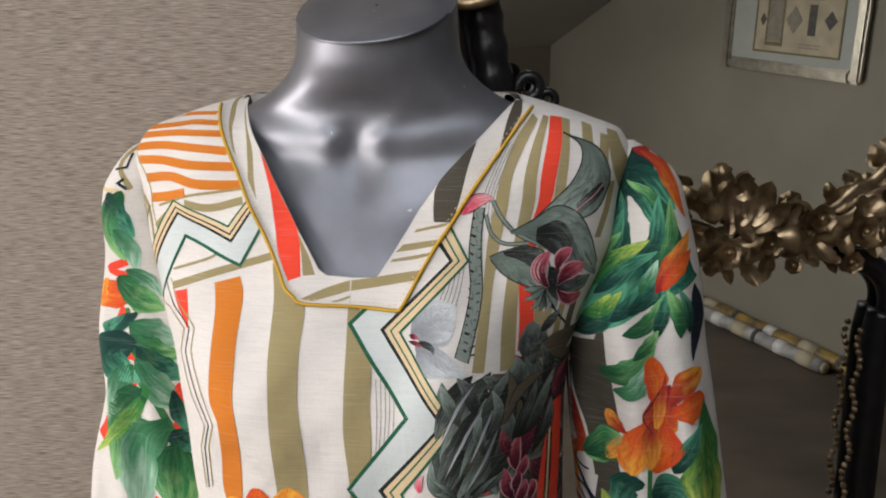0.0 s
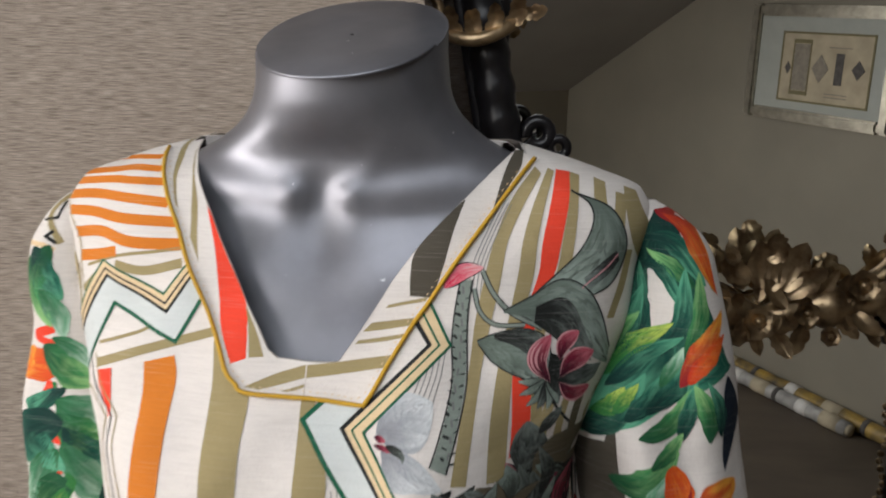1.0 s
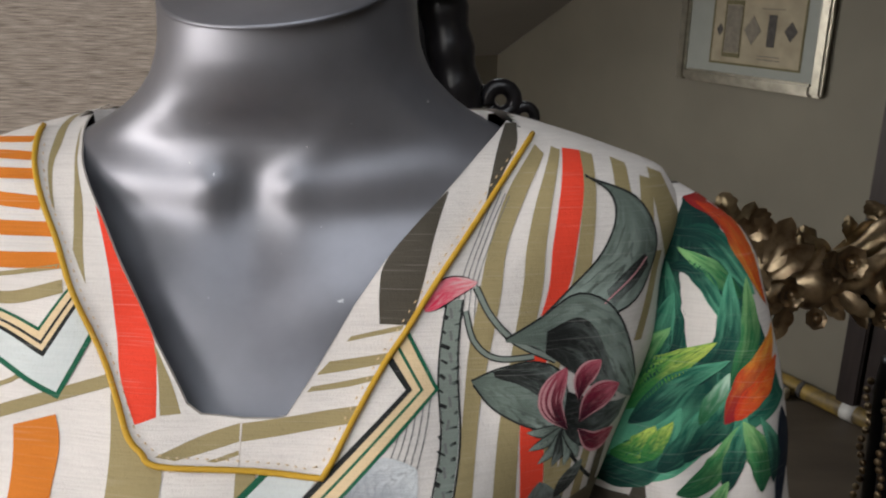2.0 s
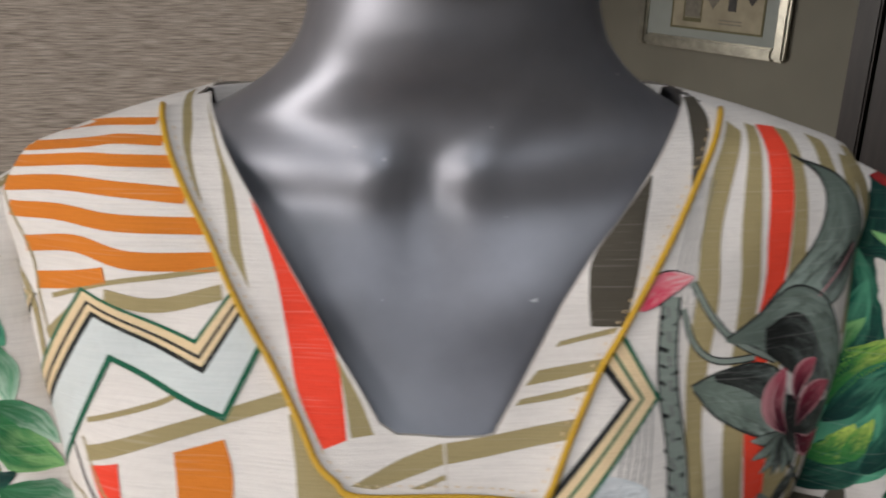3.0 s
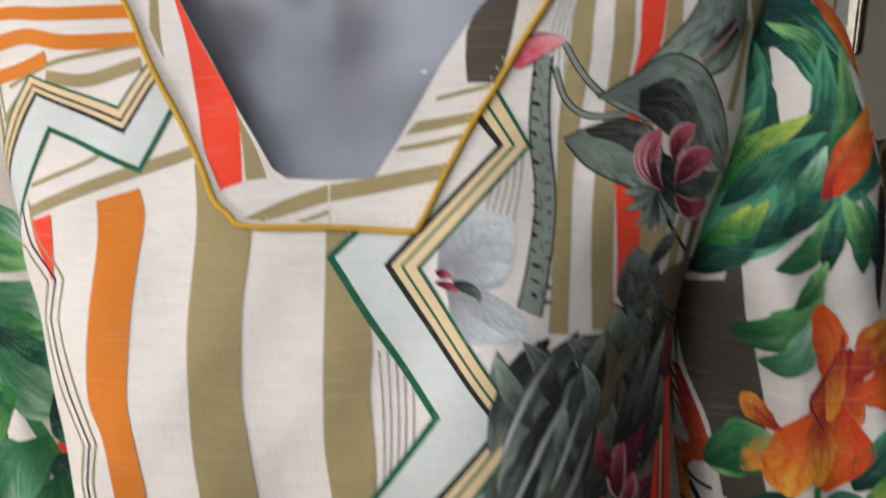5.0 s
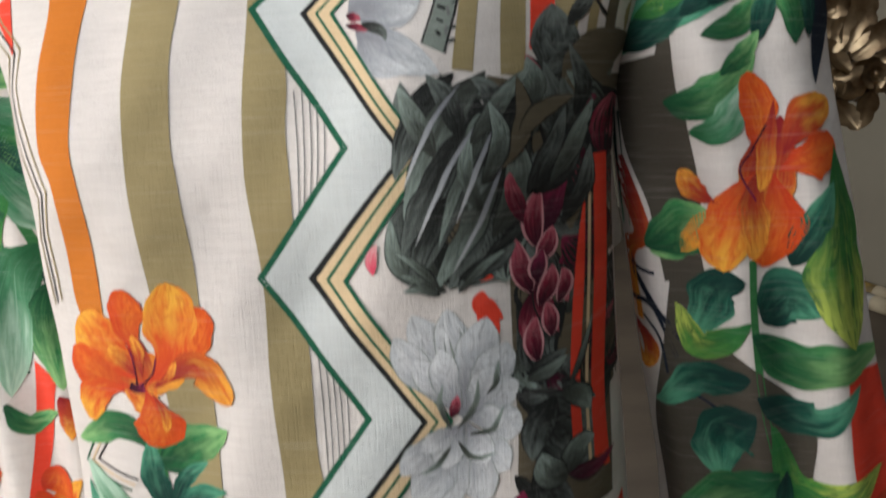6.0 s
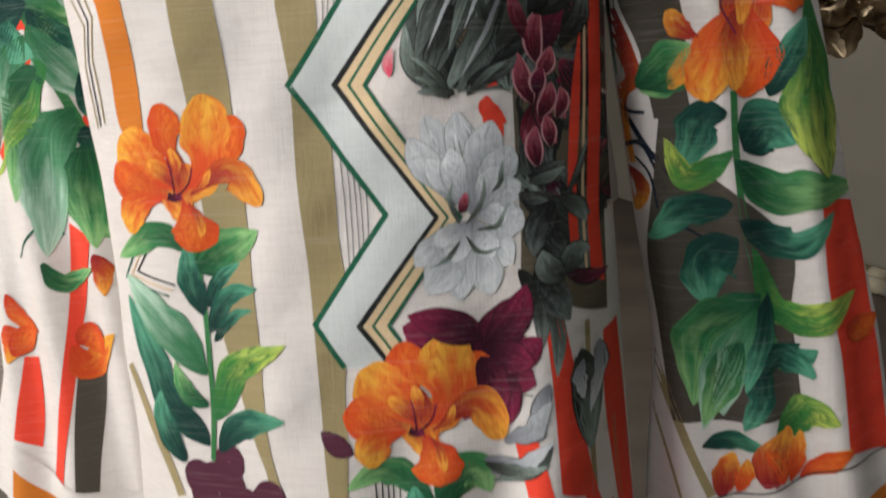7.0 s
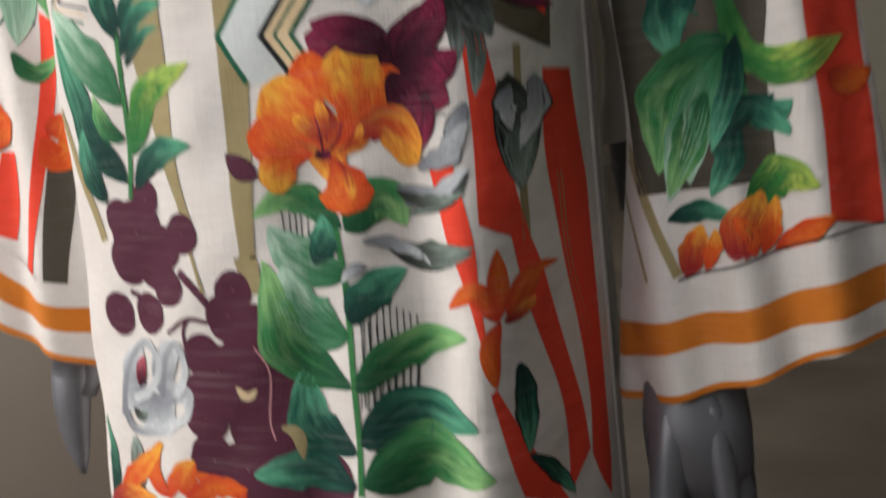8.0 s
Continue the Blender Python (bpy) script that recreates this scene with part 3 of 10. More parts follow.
moulded("frame_top", [(0.06, 1.95), (0.2, 2.03), (0.42, 2.06), (0.64, 2.03), (0.86, 1.95)], 0.024, "black carved top rail", 0.1)
moulded("frame_bottom", [(0.06, 0.30), (0.86, 0.30)], 0.024, "black carved bottom rail", 0.1)
moulded("frame_side", [(0.06, 0.30), (0.06, 1.95)], 0.012, "black inner side rail", 0.1)
moulded("frame_side", [(0.86, 0.30), (0.86, 1.95)], 0.024, "black carved side rail", 0.1)
for x in (0.10, 0.82):
    part("leg", box_bm((x - 0.02, my(0.4) - 0.02, 0), (x + 0.02, my(0.4) + 0.02, 0.30), 0.004), BLACKW, mirror, "black square leg")
for i in range(26):
    z = 0.80 + i * 0.0105
    bm = bmesh.new()
    bmesh.ops.create_uvsphere(bm, u_segments=8, v_segments=6, radius=0.0046)
    bm.transform(Matrix.Translation((0.570 + 0.004 * math.sin(i), my(z, 0.02), z)))
    part("bead", bm, GOLD, mirror, smooth=True)


def leaf_mesh(L, w, curl, lobes=3):
    """A carved acanthus leaf: cupped, lobed, curling at the tip; along x, faces +z."""
    ns, nq = 12, 6
    verts, faces = [], []
    for i in range(ns + 1):
        s = i / ns
        half = w * (math.sin(math.pi * min(1, s * 0.92 + 0.08)) ** 0.7) * (0.78 + 0.22 * abs(math.sin(lobes * math.pi * s)))
        for j in range(nq + 1):
            q = j / nq * 2 - 1
            x = L * s * (1 - 0.25 * curl * s)
            zz = curl * L * 0.55 * s * s + 0.35 * half * q * q - 0.12 * half * math.cos(6 * q) * 0.6
            verts.append((x, half * q, zz))
    for i in range(ns):
        for j in range(nq):
            a = i * (nq + 1) + j
            faces.append((a, a + 1, a + nq + 2, a + nq + 1))
    n0 = len(verts)
    verts += [(x, y, z - 0.0025) for x, y, z in verts]
    faces += [tuple(n0 + k for k in f[::-1]) for f in faces]
    return verts, faces


def joined(name, pieces, material, parent, label):
    verts, faces = [], []
    for v, f, m in pieces:
        o = len(verts)
        verts += [m @ Vector(p) for p in v]
        faces += [tuple(o + k for k in q) for q in f]
    return mesh_ob(name, verts, faces, material, parent, label)


def rosette(r):
    """A carved open rose out of cupped petals round a button."""
    pcs = []
    for ring, (n, rad, lift) in enumerate(((7, 1.0, 0.5), (5, 0.62, 1.0))):
        for k in range(n):
            v, f = leaf_mesh(r * rad, r * rad * 0.5, lift, 1)
            pcs.append((v, f, pose(0, 0, 0, 0, 0, 360 * k / n + 20 * ring)))
    bm = bmesh.new()
    bmesh.ops.create_uvsphere(bm, u_segments=10, v_segments=8, radius=r * 0.24)
    v = [x.co + Vector((0, 0, r * 0.16)) for x in bm.verts]
    f = [[q.index for q in p.verts] for p in bm.faces]
    bm.free()
    pcs.append((v, f, Matrix.Identity(4)))
    return pcs


def on_mirror(x, z, out, turn, face=90.0, tip=0.0):
    """Places a carving at (x, z) of the mirror, out from it, turned in its plane."""
    return Matrix.Translation((x, my(z, out), z)) @ pose(0, 0, 0, face + tip, 0, 0) @ pose(0, 0, 0, 0, 0, turn)


# gilt garland across the mirror: an undulating stem with leaves and roses
stem = [(0.20, 1.185), (0.28, 1.180), (0.34, 1.180), (0.40, 1.183), (0.46, 1.190), (0.52, 1.205), (0.57, 1.230), (0.62, 1.275), (0.70, 1.35), (0.80, 1.40)]
sx = spline([p[0] for p in stem], [p[1] for p in stem])
xs = np.linspace(0.20, 0.80, 90)
v, f = tube([(x, my(float(sx(x)), 0.026), float(sx(x)) + 0.004 * math.sin(60 * x)) for x in xs], [0.020 + 0.005 * math.sin(45 * x) + 0.003 * math.sin(113 * x) for x in xs], 14)
mesh_ob("garland_stem", v, f, GOLD, mirror, "gilt carved stem")
for i in range(74):
    x = 0.22 + 0.56 * ((i * 0.618) % 1)
    side = 1 if i % 2 else -1
    v, f = leaf_mesh(rs.uniform(0.030, 0.052), rs.uniform(0.008, 0.014), rs.uniform(0.2, 0.9), rs.choice((2, 3, 4)))
    z = float(sx(x)) + side * rs.uniform(0.0, 0.020)
    m = on_mirror(x, z, rs.uniform(0.036, 0.052), rs.uniform(20, 160) * side + rs.uniform(-25, 25), 90, rs.uniform(-30, 30))
    joined("gilt_leaf", [(v, f, m)], GOLD, mirror, "")
for x, z, r in ((0.486, 1.222, 0.021), (0.545, 1.205, 0.024), (0.37, 1.176, 0.020), (0.425, 1.188, 0.017), (0.315, 1.192, 0.022), (0.53, 1.165, 0.018), (0.59, 1.245, 0.024), (0.455, 1.160, 0.014), (0.65, 1.31, 0.024), (0.27, 1.19, 0.022)):
    m = on_mirror(x, z, 0.052, rs.uniform(0, 90), 90, rs.uniform(-18, 18))
    joined("gilt_rose", [(v, f, m @ q) for v, f, q in rosette(r)], GOLD, mirror, "gilt carved rose")
# sprig standing up from the garland
for x, z, L, wdt, turn, cu in ((0.355, 1.215, 0.06, 0.014, 130, 0.9), (0.36, 1.225, 0.055, 0.016, 160, 0.8), (0.372, 1.215, 0.062, 0.015, 95, 0.7), (0.385, 1.212, 0.066, 0.016, 78, 0.7), (0.40, 1.212, 0.068, 0.018, 70, 0.6), (0.405, 1.205, 0.06, 0.014, 40, 0.8), (0.345, 1.255, 0.03, 0.012, 200, 0.9), (0.375, 1.25, 0.03, 0.014, 30, 0.9), (0.39, 1.255, 0.03, 0.014, 110, 0.9)):
    v, f = leaf_mesh(L, wdt, cu, 3)
    joined("gilt_leaf", [(v, f, on_mirror(x, z, 0.045, turn, 90, -15))], GOLD, mirror, "")
# gilt leaf ring clasping the side rail
for k in range(11):
    t = k / 10
    x, z = -0.007 + 0.081 * t, 1.483 - 0.015 * math.sin(math.pi * t) + 0.012 * t
    v, f = leaf_mesh(0.030, 0.008, 0.8, 3)
    joined("clasp_leaf", [(v, f, on_mirror(x, z, 0.186 + 0.012 * math.sin(math.pi * t), 150 - 115 * t + (25 if k % 2 else -25)))], GOLD, mirror, "bright gilt leaf clasp" if k == 0 else "")
v, f = tube([(-0.009 + 0.083 * i / 20, my(1.5, 0.184 + 0.016 * math.sin(math.pi * i / 20)), 1.481 - 0.017 * math.sin(math.pi * i / 20) + 0.012 * i / 20) for i in range(21)], 0.0065, 10)
mesh_ob("clasp_band", v, f, GOLD, mirror, "bright gilt clasp band")
for x in (-0.007, 0.072):
    v, f = tube([(x + 0.004 * math.sin(i), my(1.5, 0.181), 1.485 + 0.007 * i) for i in range(9)], 0.0055, 8)
    mesh_ob("clasp_stem", v, f, GOLD, mirror)


# ---- mannequin: one plain mesh ----
TORSO = Shell([(0.70, 0, 0.125, 0.10, 0.10, 0), (0.95, 0, 0.115, 0.10, 0.09, 0), (1.10, 0, 0.125, 0.122, 0.09, 0), (1.18, 0, 0.135, 0.140, 0.09, 0), (1.25, 0, 0.150, 0.1070, 0.09, 0), (1.276, 0, 0.158, 0.0970, 0.088, 0), (1.30, 0, 0.165, 0.0890, 0.085, 0), (1.325, 0, 0.165, 0.0825, 0.08, 0), (1.345, 0.001, 0.145, 0.075, 0.075, -0.005),
               (1.357, 0.002, 0.118, 0.0705, 0.072, -0.011), (1.366, 0.003, 0.098, 0.068, 0.068, -0.0175), (1.374, 0.004, 0.0825, 0.0655, 0.062, -0.0245), (1.382, 0.005, 0.072, 0.063, 0.058, -0.031), (1.392, 0.0055, 0.0635, 0.060, 0.056, -0.039), (1.405, 0.006, 0.0590, 0.058, 0.055, -0.045), (1.43, 0.006, 0.0575, 0.057, 0.055, -0.049), (1.56, 0.006, 0.0565, 0.057, 0.055, -0.052)], 2.15)


def anatomy(x, z):
    """Collar bones, the hollows over and under them, the notch, the neck's cords and the breastbone."""
    g = lambda u: np.exp(-u * u)
    x = x + 0.005
    ax = np.abs(x)
    cl = 1.336 + 0.13 * np.clip(ax - 0.016, 0, 1)
    out = g(np.clip(ax - 0.05, 0, 1) / 0.06)
    ridge = 0.0015 * g((z - cl) / 0.0110) * np.clip((ax - 0.006) / 0.010, 0, 1) * out
    head = 0.0022 * g((ax - 0.0165) / 0.010) * g((z - 1.337) / 0.0095)
    under = -0.0022 * g((z - (cl - 0.016)) / 0.013) * g((ax - 0.055) / 0.036)
    over = -0.0010 * g((z - (cl + 0.016)) / 0.010) * g((ax - 0.055) / 0.026)
    notch = -0.0028 * g(x / 0.010) * g((z - 1.340) / 0.013)
    sternum = -0.0048 * g(x / 0.015) * g((z - 1.318) / 0.022)
    cord = 0.0009 * g((ax - (0.016 + 0.75 * np.clip(z - 1.338, 0, 1))) / 0.0070) * np.clip((z - 1.334) / 0.006, 0, 1) * g(np.clip(z - 1.352, 0, 1) / 0.016)
    throat = 0.0022 * g((x - 0.004) / 0.022) * g((z - 1.384) / 0.011) - 0.0022 * g(x / 0.03) * g((z - 1.364) / 0.009)
    pecs = 0.0026 * g((ax - 0.042) / 0.026) * g((z - 1.292) / 0.017)
    return ridge + head + under + over + notch + sternum + cord + throat + pecs


verts, faces = [], []
zs = np.concatenate([np.arange(0.70, 1.20, 0.02), np.arange(1.20, 1.56, 0.003)])
NT = 180
for z in zs:
    t = np.arange(NT) * 2 * math.pi / NT
    cs, sn = np.cos(t), np.sin(t)
    x = TORSO.c(z) + TORSO.a(z) * np.sign(cs) * np.abs(cs) ** (2 / 2.15)
    yf = np.where(sn < 0, TORSO.front(x, z) - anatomy(x, z) * np.minimum(1, np.abs(sn) * 2), TORSO.front(x, z, True))
    for xx, yy in zip(x, yf):
        # the neck ends in a slanting flat cut
        zc = min(float(z), 1.460 + 0.53 * float(yy) + 0.04 * float(xx))
        verts.append(to_world(xx, yy, zc))
nr = len(zs)
for i in range(nr - 1):
    for k in range(NT):
        faces.append((i * NT + k, i * NT + (k + 1) % NT, (i + 1) * NT + (k + 1) % NT, (i + 1) * NT + k))
# flat top: rings drawn in to the middle
top = [verts[(nr - 1) * NT + k] for k in range(NT)]
mid = [sum(p[i] for p in top) / NT for i in range(3)]
base = nr - 1
for r_i, fr in enumerate((0.97, 0.5, 0.02)):
    o = len(verts)
    for p in top:
        verts.append(tuple(mid[i] + (p[i] - mid[i]) * fr + (0.0015 if i == 2 else 0) for i in range(3)))
    prev = base * NT if r_i == 0 else o - NT
    for k in range(NT):
        faces.append((prev + k, prev + (k + 1) % NT, o + (k + 1) % NT, o + k))


def add_tube(path, radius, seg=20, flat=1.0):
    """Adds a rounded limb to the mannequin's mesh; flat squeezes it from front to back."""
    P = [Vector(p) for p in path]
    o = len(verts)
    n = len(P)
    for i, p in enumerate(P):
        r = radius[i]
        d = (P[min(i + 1, n - 1)] - P[max(i - 1, 0)]).normalized()
        a = Vector((1, 0, 0))
        a = (a - d * a.dot(d)).normalized()
        b = d.cross(a)
        for k in range(seg):
            t = 2 * math.pi * k / seg
            q = p + a * (r * math.cos(t)) + b * (r * flat * math.sin(t))
            verts.append(to_world(*q))
    for i in range(n - 1):
        for k in range(seg):
            faces.append((o + i * seg + k, o + i * seg + (k + 1) % seg, o + (i + 1) * seg + (k + 1) % seg, o + (i + 1) * seg + k))
    faces.append(tuple(o + k for k in range(seg)))
    faces.append(tuple(o + (n - 1) * seg + k for k in range(seg)))


for s, c0, c1, z1 in ((1, 0.165, 0.208, 0.70), (-1, 0.165, 0.196, 0.745)):
    arm_z = np.linspace(1.30, z1 + 0.05, 26)
    thin = 1.0 if s > 0 else 0.70
    rad = spline([z1 + 0.05, z1 + 0.08, z1 + 0.12, z1 + 0.16, 1.1, 1.30], [0.020 * thin, 0.029 * thin, 0.026 * thin, 0.020, 0.024, 0.030])
    ahead = lambda z: -0.004 - 0.036 * float(np.clip((0.95 - z) / 0.16, 0, 1)) ** 1.5
    add_tube([(s * (c0 + (c1 - c0) * (1.30 - z) / (1.25 - z1)), ahead(z), z) for z in arm_z], [float(rad(z)) for z in arm_z], 26, 0.66)
    y1 = ahead(z1)
    if s < 0:
        # hand seen edge-on, the fingers held together
        add_tube([(s * (c1 + 0.004 * math.sin(0.4 * j)), y1, z1 + 0.075 - 0.0115 * j) for j in range(8)], [0.013, 0.0145, 0.0145, 0.0135, 0.012, 0.010, 0.007, 0.002], 20, 0.6)
        continue
    # four fingers close together and the thumb in front of the palm
    for k in range(4):
        fx = c1 + (k - 1.5) * 0.0115
        add_tube([(fx + 0.001 * j, y1 - 0.004 * math.sin(0.5 * j), z1 + 0.075 - 0.0155 * j) for j in range(8)], [0.008, 0.0088, 0.0085, 0.0082, 0.0078, 0.007, 0.0055, 0.002], 14)
    add_tube([(c1 - 0.012 - 0.0022 * j + 0.0002 * j * j, y1 + 0.003 - 0.0036 * j, z1 + 0.120 - 0.0135 * j) for j in range(8)], [0.008, 0.0100, 0.0115, 0.0112, 0.0105, 0.0098, 0.0085, 0.003], 16)
    add_tube([(c1 + 0.003 + 0.0020 * j, y1 - 0.004 - 0.0026 * j, z1 + 0.118 - 0.013 * j) for j in range(7)], [0.004, 0.0068, 0.0074, 0.0074, 0.007, 0.006, 0.003], 14)
for s in (-1, 1):
    zl = np.linspace(0.75, 0.05, 20)
    add_tube([(s * 0.065, 0.0, z) for z in zl], [0.072 - 0.042 * (0.75 - z) / 0.7 for z in zl], 18)
    add_tube([(s * 0.068, 0.04 - 0.03 * j, 0.045 - 0.003 * j) for j in range(7)], [0.02, 0.034, 0.036, 0.034, 0.03, 0.026, 0.012], 12)
mesh_ob("mannequin", verts, faces, GREYB)
tagged(bpy.data.objects["mannequin"], "headless grey metallic painted mannequin wearing a printed dress", "mannequin")
stand = empty("mannequin_stand", "round black metal floor plate under the mannequin", "stand")
v, f = tube([to_world(0, 0, 0.001), to_world(0, 0, 0.006), to_world(0, 0, 0.010)], [0.19, 0.19, 0.18], 48)
mesh_ob("base_plate", v, f, BLACKW, stand)


# ---- the dress ----
dress = empty("dress", "white linen tunic dress with striped, zigzag and tropical floral print", "dress")
# neck opening in the figure's frame: inner edge and outer edge of the yoke, from its right shoulder round to its left
V_IN = [(-0.1033, 1.3748), (-0.0900, 1.3578), (-0.0776, 1.3399), (-0.0681, 1.3262), (-0.0510, 1.2999), (-0.0384, 1.2790), (-0.0299, 1.2664), (-0.0223, 1.2541), (-0.0162, 1.2502), (0.0011, 1.2492), (0.0148, 1.2496), (0.0184, 1.2503), (0.0267, 1.2633), (0.0373, 1.2813), (0.0438, 1.2929), (0.0563, 1.3111), (0.0789, 1.3369), (0.1058, 1.3680)]
V_OUT = [(-0.1151, 1.3631), (-0.1032, 1.3438), (-0.0873, 1.3188), (-0.0769, 1.3002), (-0.0613, 1.2733), (-0.0497, 1.2540), (-0.0432, 1.2423), (-0.0367, 1.2370), (-0.0292, 1.2327), (0.0053, 1.2313), (0.0316, 1.2296), (0.0370, 1.2320), (0.0464, 1.2504), (0.0573, 1.2705), (0.0646, 1.2816), (0.0781, 1.3038), (0.1000, 1.3362), (0.1174, 1.3611)]


def inside(poly, x, z):
    hit = False
    for (x0, z0), (x1, z1) in zip(poly, poly[1:] + poly[:1]):
        if (z0 > z) != (z1 > z) and x < (x1 - x0) * (z - z0) / (z1 - z0) + x0:
            hit = not hit
    return hit


V_MID = [((a[0] + b[0]) / 2, (a[1] + b[1]) / 2) for a, b in zip(V_IN, V_OUT)]
HOLE = V_MID + [(0.08, 1.42), (-0.08, 1.42)]


def shell_mesh(S, z0, z1, nz, nt, name, material, label, hole=None, shear=0.0, shear_from=0.95):
    verts, faces = [], []
    # three quarters of the points lie on the front
    nb = nt // 4
    around = np.concatenate([np.arange(nb) * math.pi / nb, math.pi + np.arange(nt - nb) * math.pi / (nt - nb)])
    for i in range(nz + 1):
        z = z0 + (z1 - z0) * i / nz
        t = around
        cs, sn = np.cos(t), np.sin(t)
        x = S.c(z) + S.a(z) * np.sign(cs) * np.abs(cs) ** (2 / S.n)
        zz = z + shear * np.clip((shear_from - z) / (shear_from - z0), 0, 1) * (x - S.c(z))
        y = np.where(sn < 0, S.front(x, zz) + 0.0004, S.front(x, zz, True))
        verts += [to_world(a, b, c) for a, b, c in zip(x, y, zz)]
    for i in range(nz):
        zc = z0 + (z1 - z0) * (i + 0.5) / nz
        for k in range(nt):
            if hole and zc > 1.2:
                t = 0.5 * (around[k] + (around[k + 1] if k + 1 < nt else 2 * math.pi))
                x = S.c(zc) + S.a(zc) * math.copysign(abs(math.cos(t)) ** (2 / S.n), math.cos(t))
                if (math.sin(t) < 0 and inside(hole, x, zc)) or (abs(x) < 0.085 and zc > 1.345):
                    continue
            faces.append((i * nt + k, i * nt + (k + 1) % nt, (i + 1) * nt + (k + 1) % nt, (i + 1) * nt + k))
    return mesh_ob(name, verts, faces, material, dress, label)


shell_mesh(BODY, 0.42, 1.374, 640, 480, "dress_body", WHITE, "white slub linen body with vertical stripes", hole=HOLE)
sleeve_r = shell_mesh(RSLEEVE, 0.827, 1.338, 300, 220, "sleeve", WHITE, "wide linen sleeve with leaf print", shear=0.31)
sleeve_l = shell_mesh(LSLEEVE, 0.846, 1.338, 300, 220, "sleeve", WHITE, "wide linen sleeve with leaf print", shear=-0.48)


def drape(S, x, z, lift):
    """Points of the shell's front at (x, z), lifted off the cloth along its normal."""
    x, z = np.asarray(x, float), np.asarray(z, float)
    c, a = S.c(z), S.a(z)
    x = np.clip(x, c - 0.992 * a, c + 0.992 * a)
    e = 5e-4
    y = S.front(x, z)
    dx = (S.front(np.minimum(x + e, c + 0.9994 * a), z) - S.front(np.maximum(x - e, c - 0.9994 * a), z)) / (2 * e)
    dz = (S.front(x, z + e) - S.front(x, z - e)) / (2 * e)
    ln = np.sqrt(1 + dx * dx + dz * dz)
    return x + lift * dx / ln, y - lift / ln, z + lift * dz / ln


STEP = 0.000018


def sheet(S, X, Z, layer, name, material, parent, label="", uvs=None):
    """A printed piece: a grid of (x, z) laid on the shell."""
    X, Z = np.asarray(X, float), np.asarray(Z, float)
    nr, nc = X.shape
    x, y, z = drape(S, X.ravel(), Z.ravel(), STEP * layer)
    verts = [to_world(a, b, c) for a, b, c in zip(x, y, z)]
    faces = [(i * nc + j, i * nc + j + 1, (i + 1) * nc + j + 1, (i + 1) * nc + j) for i in range(nr - 1) for j in range(nc - 1)]
    if uvs is None:
        uvs = [(i / max(1, nr - 1), 2 * j / max(1, nc - 1) - 1) for i in range(nr) for j in range(nc)]
    return mesh_ob(name, verts, faces, material, parent, label, True, uvs)


def resample(pts, step=0.004):
    P = np.asarray(pts, float)
    out = []
    for a, b in zip(P[:-1], P[1:]):
        k = max(1, int(np.hypot(*(b - a)) / step))
        out += [a + (b - a) * i / k for i in range(k)]
    return np.array(out + [P[-1]])


def smooth_line(pts, n=24):
    """A smooth curve through the points."""
    P = np.asarray(pts, float)
    if len(P) == 2:
        return np.array([P[0] + (P[1] - P[0]) * i / n for i in range(n + 1)])
    d = np.concatenate([[0], np.cumsum(np.hypot(*np.diff(P, axis=0).T))])
    t = np.linspace(0, d[-1], n + 1)
    T = np.vstack([2 * P[0] - P[1], P, 2 * P[-1] - P[-2]])
    out = []
    for u in t:
        i = int(min(np.searchsorted(d, u, side="right") - 1, len(P) - 2))
        f = (u - d[i]) / (d[i + 1] - d[i])
        a, b, c, e = T[i], T[i + 1], T[i + 2], T[i + 3]
        out.append(0.5 * (2 * b + (c - a) * f + (2 * a - 5 * b + 4 * c - e) * f * f + (3 * b - a - 3 * c + e) * f ** 3))
    return np.array(out)


def loft(S, left, right, layer, name, material, parent, label="", smooth=True, n=None):
    """Fills between two lines with the same number of points."""
    ln = np.hypot(*np.diff(np.asarray(left, float), axis=0).T).sum()
    n = n or max(6, int(ln / 0.0016))
    if smooth:
        A, B = smooth_line(left, n), smooth_line(right, n)
    else:
        A, B = np.asarray(left, float), np.asarray(right, float)
        k = max(1, n // max(1, len(A) - 1))
        seg = lambda P: np.vstack([P[i] + (P[i + 1] - P[i]) * j / k for i in range(len(P) - 1) for j in range(k)] + [P[-1]])
        A, B = seg(A), seg(B)
    wd = np.hypot(*(A - B).T).max()
    m = max(2, int(wd / 0.0018) + 1)
    f = np.linspace(0, 1, m)[None, :]
    return sheet(S, A[:, :1] * (1 - f) + B[:, :1] * f, A[:, 1:] * (1 - f) + B[:, 1:] * f, layer, name, material, parent, label)


def mitre(pts, off):
    """The line shifted sideways by off, with sharp corners."""
    P = np.asarray(pts, float)
    out = []
    for i in range(len(P)):
        d0 = P[i] - P[max(i - 1, 0)] if i else P[1] - P[0]
        d1 = P[min(i + 1, len(P) - 1)] - P[i] if i < len(P) - 1 else d0
        n0 = np.array([-d0[1], d0[0]]) / np.hypot(*d0)
        n1 = np.array([-d1[1], d1[0]]) / np.hypot(*d1)
        b = n0 + n1
        b /= np.hypot(*b)
        out.append(P[i] + b * off / max(0.35, b.dot(n0)))
    return np.array(out)


def band(S, pts, o0, o1, layer, name, material, parent, label="", smooth=False):
    """A printed band along a line, from offset o0 to o1 of it."""
    if smooth:
        pts = smooth_line(pts, 20)
    return loft(S, mitre(pts, o0), mitre(pts, o1), layer, name, material, parent, label, False, n=max(len(pts), int(np.hypot(*np.diff(np.asarray(pts), axis=0).T).sum() / 0.0016)))


